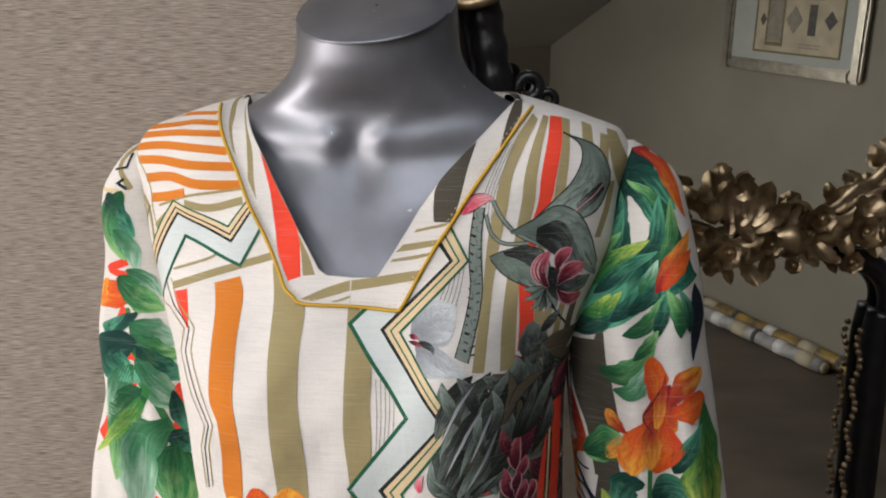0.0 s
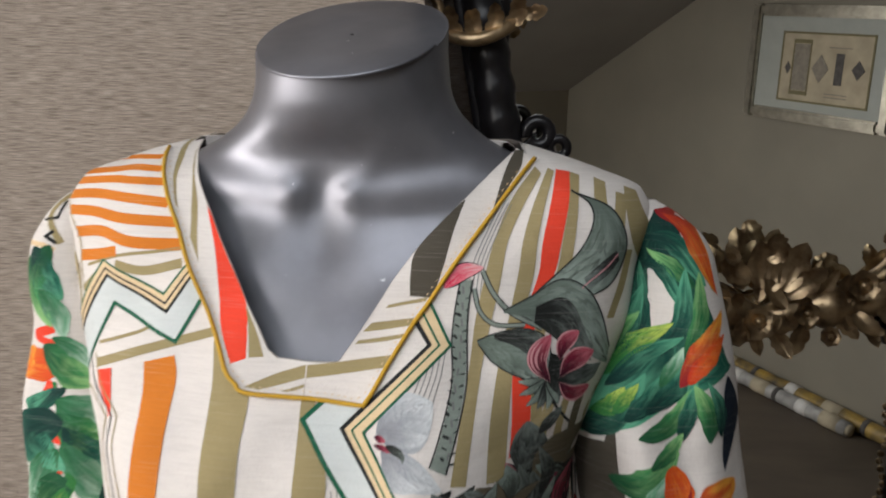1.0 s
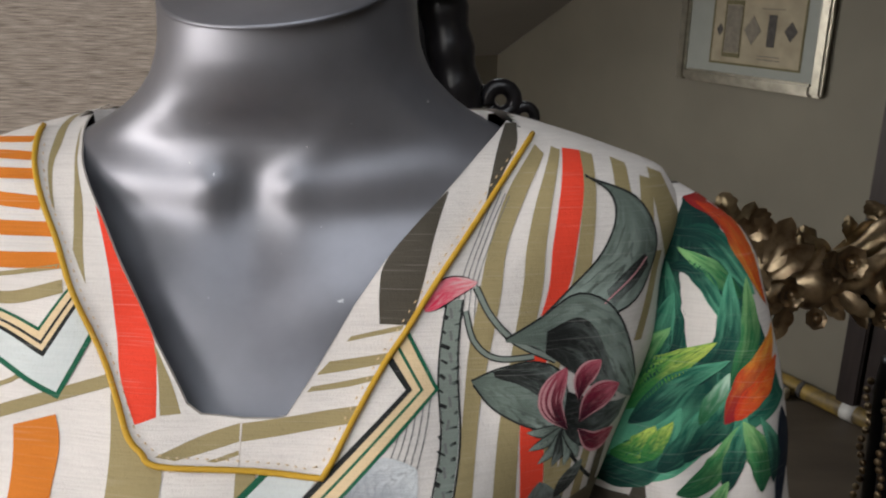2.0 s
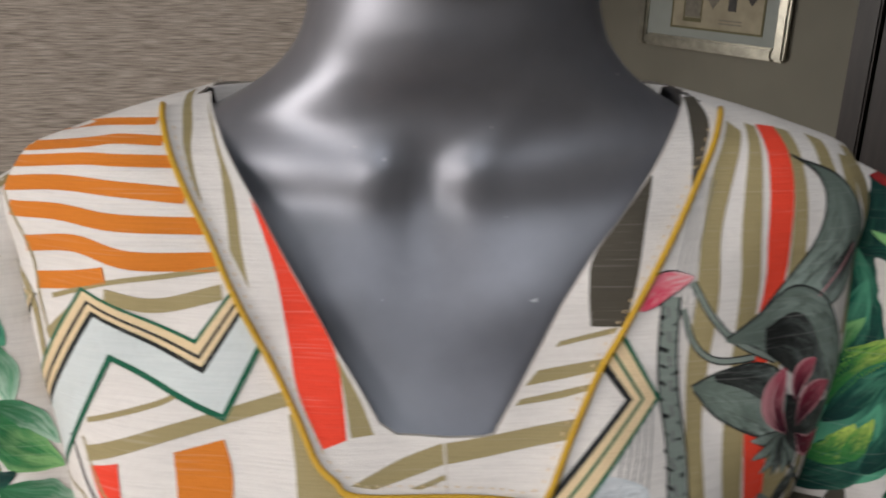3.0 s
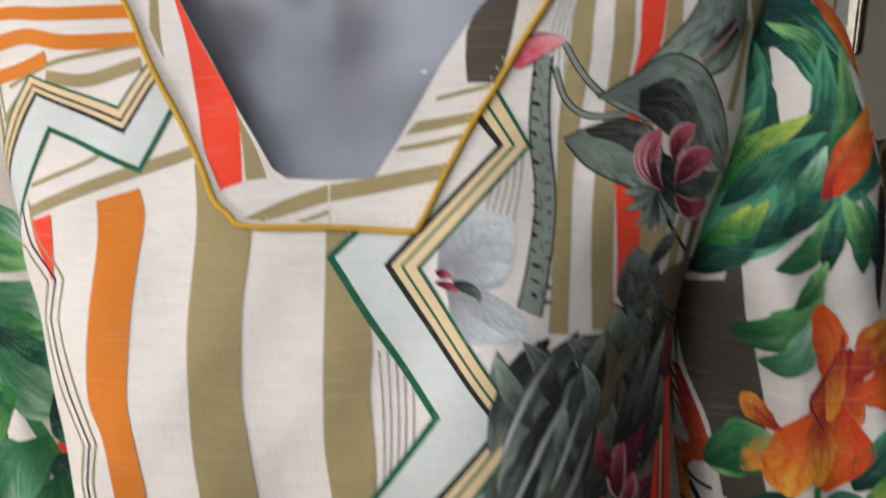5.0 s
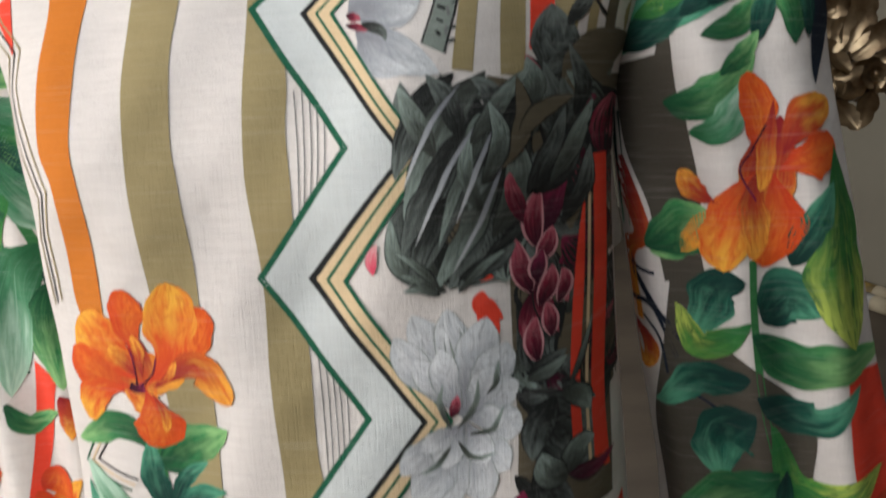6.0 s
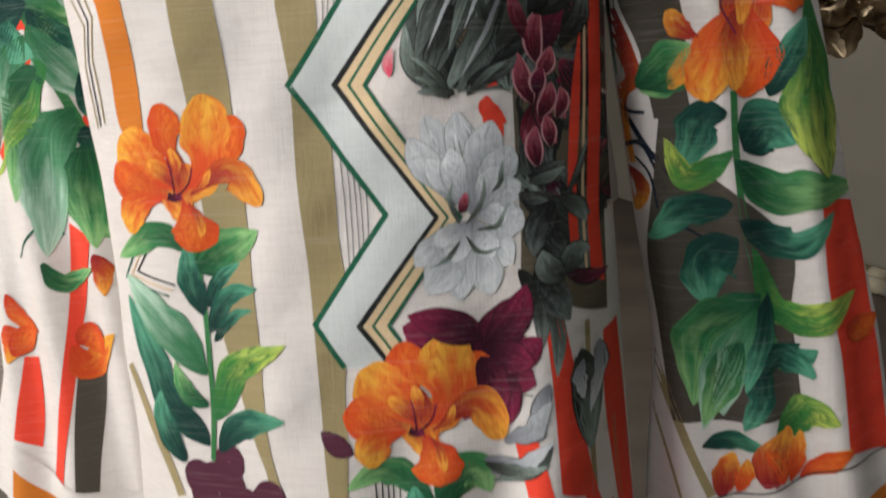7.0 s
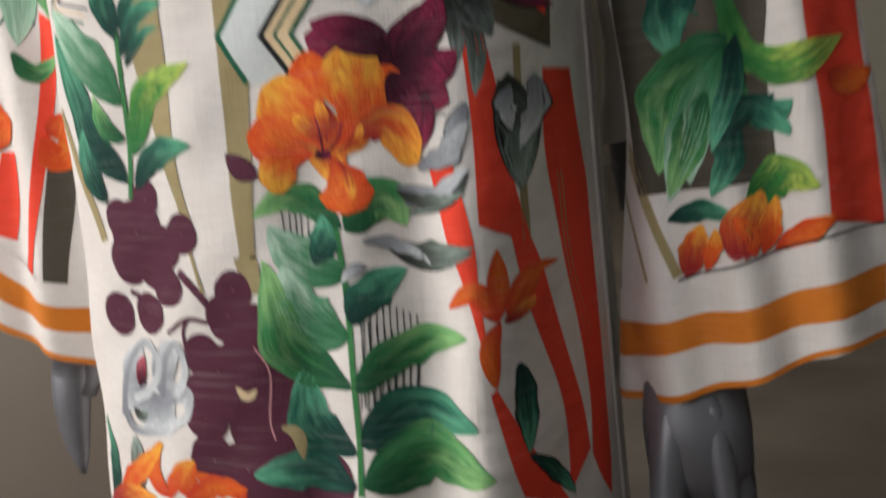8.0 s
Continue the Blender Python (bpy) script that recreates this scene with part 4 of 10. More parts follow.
def leaf(S, pts, w, layer, material, parent, name="leaf", label="", fat=0.45, wavy=0.0, tip=0.0, seed=0):
    """A printed leaf or petal along a smooth line, w half as wide; fat: where it is widest."""
    n = 32
    L = smooth_line(pts, n)
    T = np.gradient(L, axis=0)
    Nn = np.stack([-T[:, 1], T[:, 0]], 1) / np.hypot(*T.T)[:, None]
    s = np.linspace(0, 1, n + 1)
    e = math.log(0.5) / math.log(fat)
    seed += 977 * L[0][0] + 613 * L[-1][1]
    prof = np.sin(np.pi * np.clip(s, 0, 1) ** e) ** 0.8
    if tip:
        prof = np.maximum(prof, tip * np.sqrt(np.clip((1 - s) * 6, 0, 1)) * (s > fat))
    lop = 0.16 * math.sin(7 * seed)
    hl = w * prof * (1 + lop + wavy * (np.sin(8 * s + seed) + 0.5 * np.sin(21 * s + seed)))
    hr = w * prof * (1 - lop + wavy * (np.sin(10 * s + 1.7 + seed) + 0.5 * np.sin(25 * s + seed)))
    m = max(5, int(2 * w / 0.0018) | 1)
    q = np.linspace(-1, 1, m)[None, :]
    h = np.where(q > 0, hl[:, None], hr[:, None])
    return sheet(S, L[:, :1] + Nn[:, :1] * q * h, L[:, 1:] + Nn[:, 1:] * q * h, layer, name, material, parent, label)


def blob(S, cx, cz, r, layer, material, parent, name="blot", lobes=5, depth=0.18, squash=1.0, turn=0.0, label=""):
    """A printed scalloped shape round a middle."""
    nt, nr = 48, max(2, int(r / 0.0018))
    t = np.linspace(0, 2 * math.pi, nt + 1)[None, :]
    f = np.linspace(0.02, 1, nr + 1)[:, None]
    rr = r * (1 - depth + depth * np.abs(np.sin(lobes * t / 2 + turn)) ** 0.6) * f
    return sheet(S, cx + rr * np.cos(t), cz + rr * squash * np.sin(t), layer, name, material, parent, label)


def clutter(S, x0, x1, z0, z1, n, kinds, size, parent, layer, seed, name="small_leaf", lean=90, rim=None, clear=None):
    """Many small overlapping printed leaves inside a patch."""
    r = random.Random(seed)
    for i in range(n):
        x, z = r.uniform(x0, x1), r.uniform(z0, z1)
        L, a = size * r.uniform(0.6, 1.3), radians(lean + r.uniform(-55, 55) + (180 if r.random() < 0.4 else 0))
        bx, bz = math.cos(a) * L, math.sin(a) * L
        if clear and x < max(clear(z), clear(z + bz / 2), clear(z - bz / 2)) + abs(bx) / 2 + 0.004:
            continue
        k = r.uniform(-0.25, 0.25)
        pts = [(x - bx / 2, z - bz / 2), (x - k * bz, z + k * bx), (x + bx / 2, z + bz / 2)]
        w = L * r.uniform(0.16, 0.27)
        if rim:
            leaf(S, pts, w + 0.0006, layer + i * 0.16, rim, parent, name + "_outline")
        leaf(S, pts, w, layer + i * 0.16 + 0.08, r.choice(kinds), parent, name, fat=r.uniform(0.4, 0.6), wavy=0.06, seed=i)


yoke = loft(BODY, V_IN, V_OUT, 8, "yoke", WHITE, dress, "white faced yoke of the slit neckline", smooth=False, n=110)
# gold piping round the yoke's outer edge, a stitched inner edge and the collar round the back of the neck
edge = smooth_line(V_OUT, 170)
ex, ey, ez = drape(BODY, edge[:, 0], edge[:, 1], 0.0014)
v, f = tube([to_world(a, b, c) for a, b, c in zip(ex, ey, ez)], 0.00125, 8)
mesh_ob("piping", v, f, PIPING, dress, "mustard gold corded piping")
edge = resample(V_IN, 0.003)
# turned-in shadow side of the opening
ix, iy, iz = drape(BODY, edge[:, 0], edge[:, 1], 0.0004)
inner = [to_world(a, b, c) for a, b, c in zip(ix, iy, iz)] + [to_world(a, b + 0.0018, c) for a, b, c in zip(ix, iy, iz)]
m = len(edge)
mesh_ob("facing", inner, [(i, i + 1, m + i + 1, m + i) for i in range(m - 1)], LINEN_IN, dress, "inside facing of the neckline")
# collar band round the back
cv, cf = [], []
for i in range(41):
    t = math.pi * i / 40
    for k, (lift, out) in enumerate(((-0.004, 0.0), (0.003, 0.001), (0.0035, 0.004), (-0.003, 0.013), (-0.010, 0.022))):
        x, y = (0.096 + out) * -math.cos(t), -0.030 + (0.085 + out) * math.sin(t)
        cv.append(to_world(x, y, 1.368 + lift + 0.004 * math.sin(t)))
for i in range(40):
    for k in range(4):
        cf.append((i * 5 + k, i * 5 + k + 1, (i + 1) * 5 + k + 1, (i + 1) * 5 + k))
mesh_ob("collar", cv, cf, WHITE, dress, "white collar band standing round the neck")
# stitching inside the piping
sv, sf = [], []
line_a, line_b = resample(V_OUT, 0.002), smooth_line(V_IN, 400)
for i in range(6, len(line_a) - 6, 2):
    p, d = line_a[i], line_a[i + 1] - line_a[i]
    t = line_b[np.argmin(np.hypot(*(line_b - p).T))] - p
    p = p + t / np.hypot(*t) * 0.0032
    q = np.array([p - d * 0.28, p + d * 0.28])
    ex, ey, ez = drape(BODY, q[:, 0], q[:, 1], 0.0010)
    v, f = tube([to_world(a, b, c) for a, b, c in zip(ex, ey, ez)], 0.00028, 5)
    o = len(sv)
    sv += v
    sf += [tuple(o + k for k in g) for g in f]
tagged(mesh_ob("stitching", sv, sf, CREAM, dress, "row of small cream stitches"), kind="stuff")


def mm(*v):
    return [(v[i] / 1000, v[i + 1] / 1000) for i in range(0, len(v), 2)]


# ---- print on the dress ----
# vertical stripes of the body
loft(BODY, mm(-54.4, 1256.9, -50.1, 1233.4, -50.1, 1203.1, -48.3, 1173.4, -47.1, 1153.1, -44.0, 1117.5, -44.1, 1079.8, -40.6, 1030.7, -38.0, 995.7, -26.9, 947.5, -16.0, 916.0), mm(-40.7, 1256.7, -28.2, 1233.3, -28.8, 1203.3, -29.0, 1172.8, -26.1, 1151.9, -22.8, 1116.5, -21.0, 1067.6, -20.6, 1032.3, -19.6, 995.5, -18.9, 944.9, -13.4, 919.3), 1, "olive_stripe", OLIVE, dress)
loft(BODY, mm(-95.9, 1242.9, -92.3, 1222.7, -91.2, 1200.3, -91.4, 1170.3, -84.6, 1155.4, -83.7, 1135.8, -85.6, 1107.7, -80.7, 1092.4), mm(-77.7, 1247.7, -73.0, 1233.4, -73.6, 1202.6, -72.7, 1172.6, -69.7, 1154.4, -68.8, 1135.2, -70.0, 1107.8, -70.7, 1092.5), 1, "orange_stripe", ORANGE, dress)
loft(BODY, mm(-129.6, 1234.3, -121.4, 1221.1, -115.7, 1211.3), mm(-117.1, 1237.6, -115.0, 1226.1, -114.6, 1211.5), 1, "red_stripe", RED, dress)
loft(BODY, mm(0.7, 1230.9, 1.7, 1202.6, 1.7, 1173.1, 1.8, 1150.2, 5.6, 1115.4, 5.6, 1079.8, 7.6, 1043.2, 7.9, 1012.2, 8.4, 978.1, 8.7, 945.1, 9.6, 910.9, 6.3, 907.8, 11.0, 891.7), mm(8.1, 1230.8, 15.1, 1212.2, 19.2, 1192.3, 18.7, 1172.5, 20.3, 1149.1, 20.0, 1114.6, 22.5, 1079.1, 23.1, 1042.4, 26.3, 1012.9, 20.3, 977.2, 19.9, 944.6, 17.3, 910.5, 17.9, 907.7, 18.7, 891.9), 1, "olive_stripe", OLIVE, dress)
band(BODY, mm(22.1, 1188.1, 23.8, 1158.3, 22.7, 1128.5, 23.1, 1107.3, 26.1, 1078.8, 27.1, 1032.9), -0.00023, 0.00023, 1.3, "fine_line", GREYL, dress, smooth=True)
band(BODY, mm(25.2, 1188.4, 26.4, 1158.2, 24.5, 1128.4, 25.1, 1107.2, 28.7, 1078.9, 29.3, 1032.7), -0.00023, 0.00023, 1.3, "fine_line", GREYL, dress, smooth=True)
band(BODY, mm(28.1, 1188.3, 29.3, 1158.6, 26.7, 1128.3, 27.6, 1107.2, 31.0, 1078.7, 32.1, 1032.9), -0.00023, 0.00023, 1.3, "fine_line", GREYL, dress, smooth=True)
band(BODY, mm(30.9, 1188.1, 31.9, 1158.5, 28.4, 1128.2, 30.0, 1107.2, 33.2, 1078.5, 34.3, 1032.7), -0.00023, 0.00023, 1.3, "fine_line", GREYL, dress, smooth=True)
band(BODY, mm(33.8, 1188.0, 34.8, 1158.9, 30.6, 1128.1, 32.0, 1107.0, 35.9, 1078.6, 36.6, 1032.5), -0.00023, 0.00023, 1.3, "fine_line", GREYL, dress, smooth=True)
band(BODY, mm(-23.4, 942.0, -18.8, 918.3, -11.7, 892.0), -0.00083, 0.00083, 1, "olive_line", OLIVE, dress, smooth=True)
band(BODY, mm(-27.9, 967.5, -22.0, 944.9, -20.4, 918.8), -0.00088, 0.00088, 1.2, "olive_line", OLIVE, dress, smooth=True)
band(BODY, mm(-103.7, 979.8, -85.6, 944.9, -73.8, 915.4), -0.00291, 0.00291, 1.1, "olive_stripe", OLIVE, dress, smooth=True)
# zigzag borders
loft(BODY, mm(14.0, 1231.2, 2.9, 1221.4, 43.2, 1165.3, 5.0, 1115.4, 44.6, 1055.9, 8.7, 1006.6, 20.8, 985.6), mm(34.9, 1231.0, 23.2, 1218.3, 65.0, 1161.8, 23.8, 1114.4, 65.6, 1053.3, 27.9, 1005.4, 40.8, 985.4), 3, "zigzag_panel", PALE, dress, "pale grey zigzag panel", smooth=False)
band(BODY, mm(13.2, 1231.2, 2.9, 1221.4, 43.2, 1165.3, 5.0, 1115.4, 44.6, 1055.9, 8.7, 1006.6, 20.8, 985.6), -0.00129, 0.00129, 4, "zigzag_line", DGREEN, dress)
loft(BODY, mm(58.4, 1270.5, 66.0, 1260.9, 23.2, 1218.3, 65.0, 1161.8, 23.8, 1114.4, 65.6, 1053.3, 27.9, 1005.4, 40.8, 985.4), mm(60.0, 1273.1, 68.7, 1260.9, 26.1, 1218.1, 67.3, 1161.6, 27.2, 1114.2, 68.1, 1053.3, 31.1, 1005.3, 43.2, 986.6), 5, "zigzag_line", BLACK, dress, smooth=False)
loft(BODY, mm(60.0, 1273.1, 68.7, 1260.9, 26.1, 1218.1, 67.3, 1161.6, 27.2, 1114.2, 68.1, 1053.3, 31.1, 1005.3, 43.2, 986.6), mm(61.9, 1276.2, 71.8, 1260.8, 29.5, 1217.8, 70.0, 1161.3, 31.2, 1113.9, 71.1, 1053.0, 34.9, 1005.2, 45.9, 987.9), 5, "zigzag_line", CREAM, dress, smooth=False)
loft(BODY, mm(61.9, 1276.2, 71.8, 1260.8, 29.5, 1217.8, 70.0, 1161.3, 31.2, 1113.9, 71.1, 1053.0, 34.9, 1005.2, 45.9, 987.9), mm(62.6, 1277.5, 73.2, 1260.7, 30.9, 1217.7, 71.1, 1161.3, 32.9, 1113.8, 72.4, 1053.0, 36.5, 1005.2, 47.1, 988.5), 5, "zigzag_line", DGREEN, dress, smooth=False)
loft(BODY, mm(62.6, 1277.5, 73.2, 1260.7, 30.9, 1217.7, 71.1, 1161.3, 32.9, 1113.8, 72.4, 1053.0, 36.5, 1005.2, 47.1, 988.5), mm(65.3, 1281.8, 77.5, 1260.6, 35.6, 1217.3, 74.7, 1161.0, 38.5, 1113.4, 76.4, 1052.8, 41.7, 1005.1, 50.9, 990.4), 5, "zigzag_line", CREAM, dress, smooth=False)
loft(BODY, mm(65.3, 1281.8, 77.5, 1260.6, 35.6, 1217.3, 74.7, 1161.0, 38.5, 1113.4, 76.4, 1052.8, 41.7, 1005.1, 50.9, 990.4), mm(66.3, 1283.5, 79.2, 1260.5, 37.4, 1217.1, 76.2, 1160.8, 40.7, 1113.2, 78.0, 1052.7, 43.8, 1005.0, 52.4, 991.1), 5, "zigzag_line", DGREEN, dress, smooth=False)
# chest stripes on the other side
loft(BODY, mm(118.2, 1357.6, 106.5, 1338.5, 98.4, 1315.7, 94.4, 1295.1, 90.6, 1272.9, 89.0, 1251.1, 86.4, 1220.3, 84.0, 1193.1), mm(122.2, 1353.5, 113.0, 1334.2, 106.1, 1315.6, 103.4, 1294.8, 99.2, 1272.7, 95.6, 1250.9, 93.3, 1219.8, 91.4, 1191.8), 1, "olive_stripe", OLIVE, dress)
loft(BODY, mm(125.7, 1356.8, 118.5, 1334.3, 114.3, 1315.6, 112.8, 1299.3, 108.2, 1272.4, 103.8, 1246.2, 101.5, 1218.6, 101.2, 1190.4), mm(129.6, 1355.2, 125.3, 1334.3, 122.5, 1315.3, 121.0, 1297.0, 115.6, 1272.2, 112.5, 1250.2, 110.9, 1217.1, 110.3, 1189.8), 1, "olive_stripe", OLIVE, dress)
loft(BODY, mm(130.6, 1356.1, 129.2, 1340.5, 125.3, 1315.1, 123.4, 1297.0, 115.6, 1272.2, 112.3, 1248.1, 112.6, 1216.8, 111.8, 1200.5), mm(138.6, 1355.0, 139.0, 1338.2, 135.5, 1314.5, 132.6, 1299.2, 123.9, 1276.5, 122.2, 1247.6, 122.1, 1215.5, 117.6, 1198.9), 1.3, "red_stripe", RED, dress)
loft(BODY, mm(138.6, 1355.0, 139.0, 1338.2, 136.1, 1314.5, 133.5, 1299.2, 124.3, 1272.0, 122.4, 1243.1, 122.3, 1215.5, 118.0, 1198.9), mm(144.4, 1353.2, 144.4, 1333.7, 142.9, 1314.0, 140.5, 1299.2, 129.8, 1271.9, 127.0, 1242.8, 129.5, 1214.7, 128.1, 1192.4), 1, "olive_stripe", OLIVE, dress)
loft(BODY, mm(152.7, 1352.2, 153.4, 1339.8, 155.6, 1330.0, 156.1, 1313.3), mm(159.6, 1349.4, 161.1, 1337.3, 164.6, 1328.2, 166.0, 1312.3), 1, "olive_stripe", OLIVE, dress)
loft(BODY, mm(170.8, 1347.3, 172.5, 1332.0, 178.7, 1309.5, 200.4, 1261.1, 162.2, 1234.6, 151.6, 1207.5), mm(178.7, 1344.4, 186.2, 1327.7, 204.0, 1301.1, 208.9, 1261.0, 158.3, 1225.7, 150.6, 1204.7), 1, "olive_stripe", OLIVE, dress)
loft(BODY, mm(195.9, 1342.7, 206.9, 1323.4, 211.1, 1298.2, 209.8, 1267.0), mm(203.2, 1338.6, 212.6, 1320.7, 214.8, 1298.4, 213.6, 1266.9), 1, "olive_stripe", OLIVE, dress)
band(BODY, mm(101.5, 1338.6, 94.6, 1322.0, 87.9, 1304.0, 85.5, 1287.5), -0.00020, 0.00020, 1.4, "fine_line", GREYL, dress, smooth=True)
band(BODY, mm(103.2, 1337.7, 96.6, 1322.0, 90.1, 1303.7, 87.8, 1287.6), -0.00020, 0.00020, 1.4, "fine_line", GREYL, dress, smooth=True)
band(BODY, mm(105.0, 1336.8, 98.5, 1322.0, 92.3, 1303.8, 90.2, 1287.6), -0.00020, 0.00020, 1.4, "fine_line", GREYL, dress, smooth=True)
band(BODY, mm(106.8, 1336.0, 100.7, 1321.8, 94.4, 1303.8, 92.7, 1287.3), -0.00020, 0.00020, 1.4, "fine_line", GREYL, dress, smooth=True)
band(BODY, mm(66.0, 1258.4, 64.3, 1245.9, 59.6, 1231.9), -0.00022, 0.00022, 1.4, "fine_line", GREYL, dress, smooth=True)
band(BODY, mm(68.7, 1259.6, 66.8, 1245.7, 62.5, 1231.8), -0.00022, 0.00022, 1.4, "fine_line", GREYL, dress, smooth=True)
band(BODY, mm(71.3, 1260.8, 69.4, 1245.7, 65.4, 1231.5), -0.00022, 0.00022, 1.4, "fine_line", GREYL, dress, smooth=True)
band(BODY, mm(74.0, 1262.0, 72.0, 1245.5, 68.4, 1231.5), -0.00022, 0.00022, 1.4, "fine_line", GREYL, dress, smooth=True)
band(BODY, mm(76.6, 1263.2, 74.5, 1245.4, 71.3, 1231.2), -0.00022, 0.00022, 1.4, "fine_line", GREYL, dress, smooth=True)
# shoulder stripes
band(BODY, mm(-187.4, 1350.8, -144.6, 1356.8, -114.3, 1357.9), -0.00139, 0.00139, 1, "orange_stripe", ORANGE, dress, smooth=True)
band(BODY, mm(-200.3, 1344.8, -144.6, 1349.4, -128.2, 1351.3, -108.7, 1350.6), -0.00183, 0.00183, 1, "orange_stripe", ORANGE, dress, smooth=True)
band(BODY, mm(-203.3, 1338.8, -145.3, 1343.4, -126.2, 1343.5, -102.6, 1343.1), -0.00228, 0.00228, 1, "orange_stripe", ORANGE, dress, smooth=True)
band(BODY, mm(-201.5, 1329.8, -156.7, 1334.3, -125.2, 1333.1, -96.3, 1331.0), -0.00285, 0.00285, 1, "orange_stripe", ORANGE, dress, smooth=True)
band(BODY, mm(-175.8, 1323.2, -150.5, 1323.9, -124.9, 1321.2, -87.2, 1320.4), -0.00303, 0.00303, 1, "orange_stripe", ORANGE, dress, smooth=True)
band(BODY, mm(-166.0, 1310.1, -140.3, 1312.6, -115.5, 1308.2, -81.0, 1308.1), -0.00329, 0.00329, 1, "orange_stripe", ORANGE, dress, smooth=True)
band(BODY, mm(-161.3, 1295.9, -143.1, 1298.4, -126.0, 1301.8), -0.00337, 0.00337, 1, "orange_stripe", ORANGE, dress, smooth=True)
band(BODY, mm(-151.9, 1291.2, -124.2, 1299.5, -99.1, 1303.3, -78.6, 1306.3), -0.00096, 0.00096, 1, "olive_stripe", OLIVE, dress, smooth=True)
band(BODY, mm(-126.4, 1294.3, -105.4, 1292.0, -79.8, 1298.0), -0.00272, 0.00272, 1.2, "olive_stripe", OLIVE, dress, smooth=True)
band(BODY, mm(-154.6, 1275.8, -140.4, 1288.2, -138.2, 1291.4), -0.00203, 0.00203, 1, "olive_stripe", OLIVE, dress, smooth=True)
band(BODY, mm(-211.0, 1335.0, -201.0, 1307.7, -168.0, 1292.9, -157.2, 1266.0), -0.00210, 0.00210, 1, "olive_stripe", OLIVE, dress, smooth=True)
band(BODY, mm(-200.4, 1342.6, -168.2, 1315.4, -158.0, 1286.1, -151.7, 1274.3), -0.00062, 0.00062, 1.2, "olive_line", OLIVE, dress, smooth=True)
loft(BODY, mm(-180.0, 1210.3, -130.9, 1286.4, -86.1, 1269.3, -70.9, 1292.6), mm(-148.9, 1224.4, -123.8, 1272.1, -78.2, 1254.7, -64.7, 1281.0), 2, "zigzag_panel", PALE, dress, smooth=False)
band(BODY, mm(-148.9, 1224.4, -123.8, 1272.1, -78.2, 1254.7, -64.7, 1281.0), -0.00108, 0.00108, 3, "zigzag_line", DGREEN, dress)
loft(BODY, mm(-180.0, 1210.3, -130.9, 1286.4, -86.1, 1269.3, -70.9, 1292.6), mm(-181.1, 1213.4, -132.3, 1288.4, -86.9, 1271.6, -71.6, 1294.3), 3, "zigzag_line", BLACK, dress, smooth=False)
loft(BODY, mm(-181.1, 1213.4, -132.3, 1288.4, -86.9, 1271.6, -71.6, 1294.3), mm(-182.2, 1216.8, -133.8, 1290.6, -87.8, 1274.1, -72.4, 1296.2), 3, "zigzag_line", CREAM, dress, smooth=False)
loft(BODY, mm(-182.2, 1216.8, -133.8, 1290.6, -87.8, 1274.1, -72.4, 1296.2), mm(-182.9, 1218.8, -134.7, 1291.9, -88.3, 1275.6, -72.9, 1297.3), 3, "zigzag_line", BLACK, dress, smooth=False)
loft(BODY, mm(-182.9, 1218.8, -134.7, 1291.9, -88.3, 1275.6, -72.9, 1297.3), mm(-184.5, 1223.6, -136.8, 1295.0, -89.5, 1279.2, -74.0, 1299.9), 3, "zigzag_line", CREAM, dress, smooth=False)
loft(BODY, mm(-184.5, 1223.6, -136.8, 1295.0, -89.5, 1279.2, -74.0, 1299.9), mm(-185.2, 1225.8, -137.8, 1296.4, -90.0, 1280.8, -74.5, 1301.1), 3, "zigzag_line", DGREEN, dress, smooth=False)
band(BODY, mm(-133.2, 1248.4, -105.5, 1257.3, -96.1, 1261.5), -0.00096, 0.00096, 1, "olive_stripe", OLIVE, dress, smooth=True)
band(BODY, mm(-131.7, 1237.6, -99.1, 1248.8, -61.4, 1260.0, -52.5, 1262.9), -0.00250, 0.00250, 1, "olive_stripe", OLIVE, dress, smooth=True)
band(BODY, mm(-211.2, 1288.2, -162.7, 1289.6, -190.4, 1251.1, -184.5, 1225.7), -0.00069, 0.00069, 1.6, "zigzag_line", BLACK, dress)
band(BODY, mm(-208.7, 1290.6, -165.8, 1288.8, -192.5, 1251.4, -185.4, 1228.6), -0.00097, 0.00097, 1.6, "zigzag_line", CREAM, dress)
band(BODY, mm(-207.1, 1292.2, -169.1, 1287.6, -194.6, 1251.2, -186.5, 1230.5), -0.00070, 0.00070, 1.6, "zigzag_line", DGREEN, dress)
band(BODY, mm(-189.0, 1222.1, -133.1, 1223.2, -118.3, 1210.5, -123.0, 1193.3, -110.4, 1165.3, -97.2, 1149.2, -103.4, 1130.7, -101.3, 1101.1), -0.00056, 0.00056, 1.6, "zigzag_line", OLIVE, dress)
band(BODY, mm(-142.5, 1240.6, -127.3, 1224.6, -113.2, 1211.7, -116.7, 1195.3, -104.2, 1167.7, -92.8, 1151.0, -98.9, 1132.6, -98.6, 1102.1), -0.00054, 0.00054, 1.6, "zigzag_line", BLACK, dress)
band(BODY, mm(-135.0, 1242.3, -121.7, 1225.6, -108.4, 1212.6, -110.1, 1197.4, -98.3, 1169.8, -88.7, 1152.3, -94.8, 1134.0, -95.1, 1103.7), -0.00054, 0.00054, 1.6, "zigzag_line", OLIVE, dress)
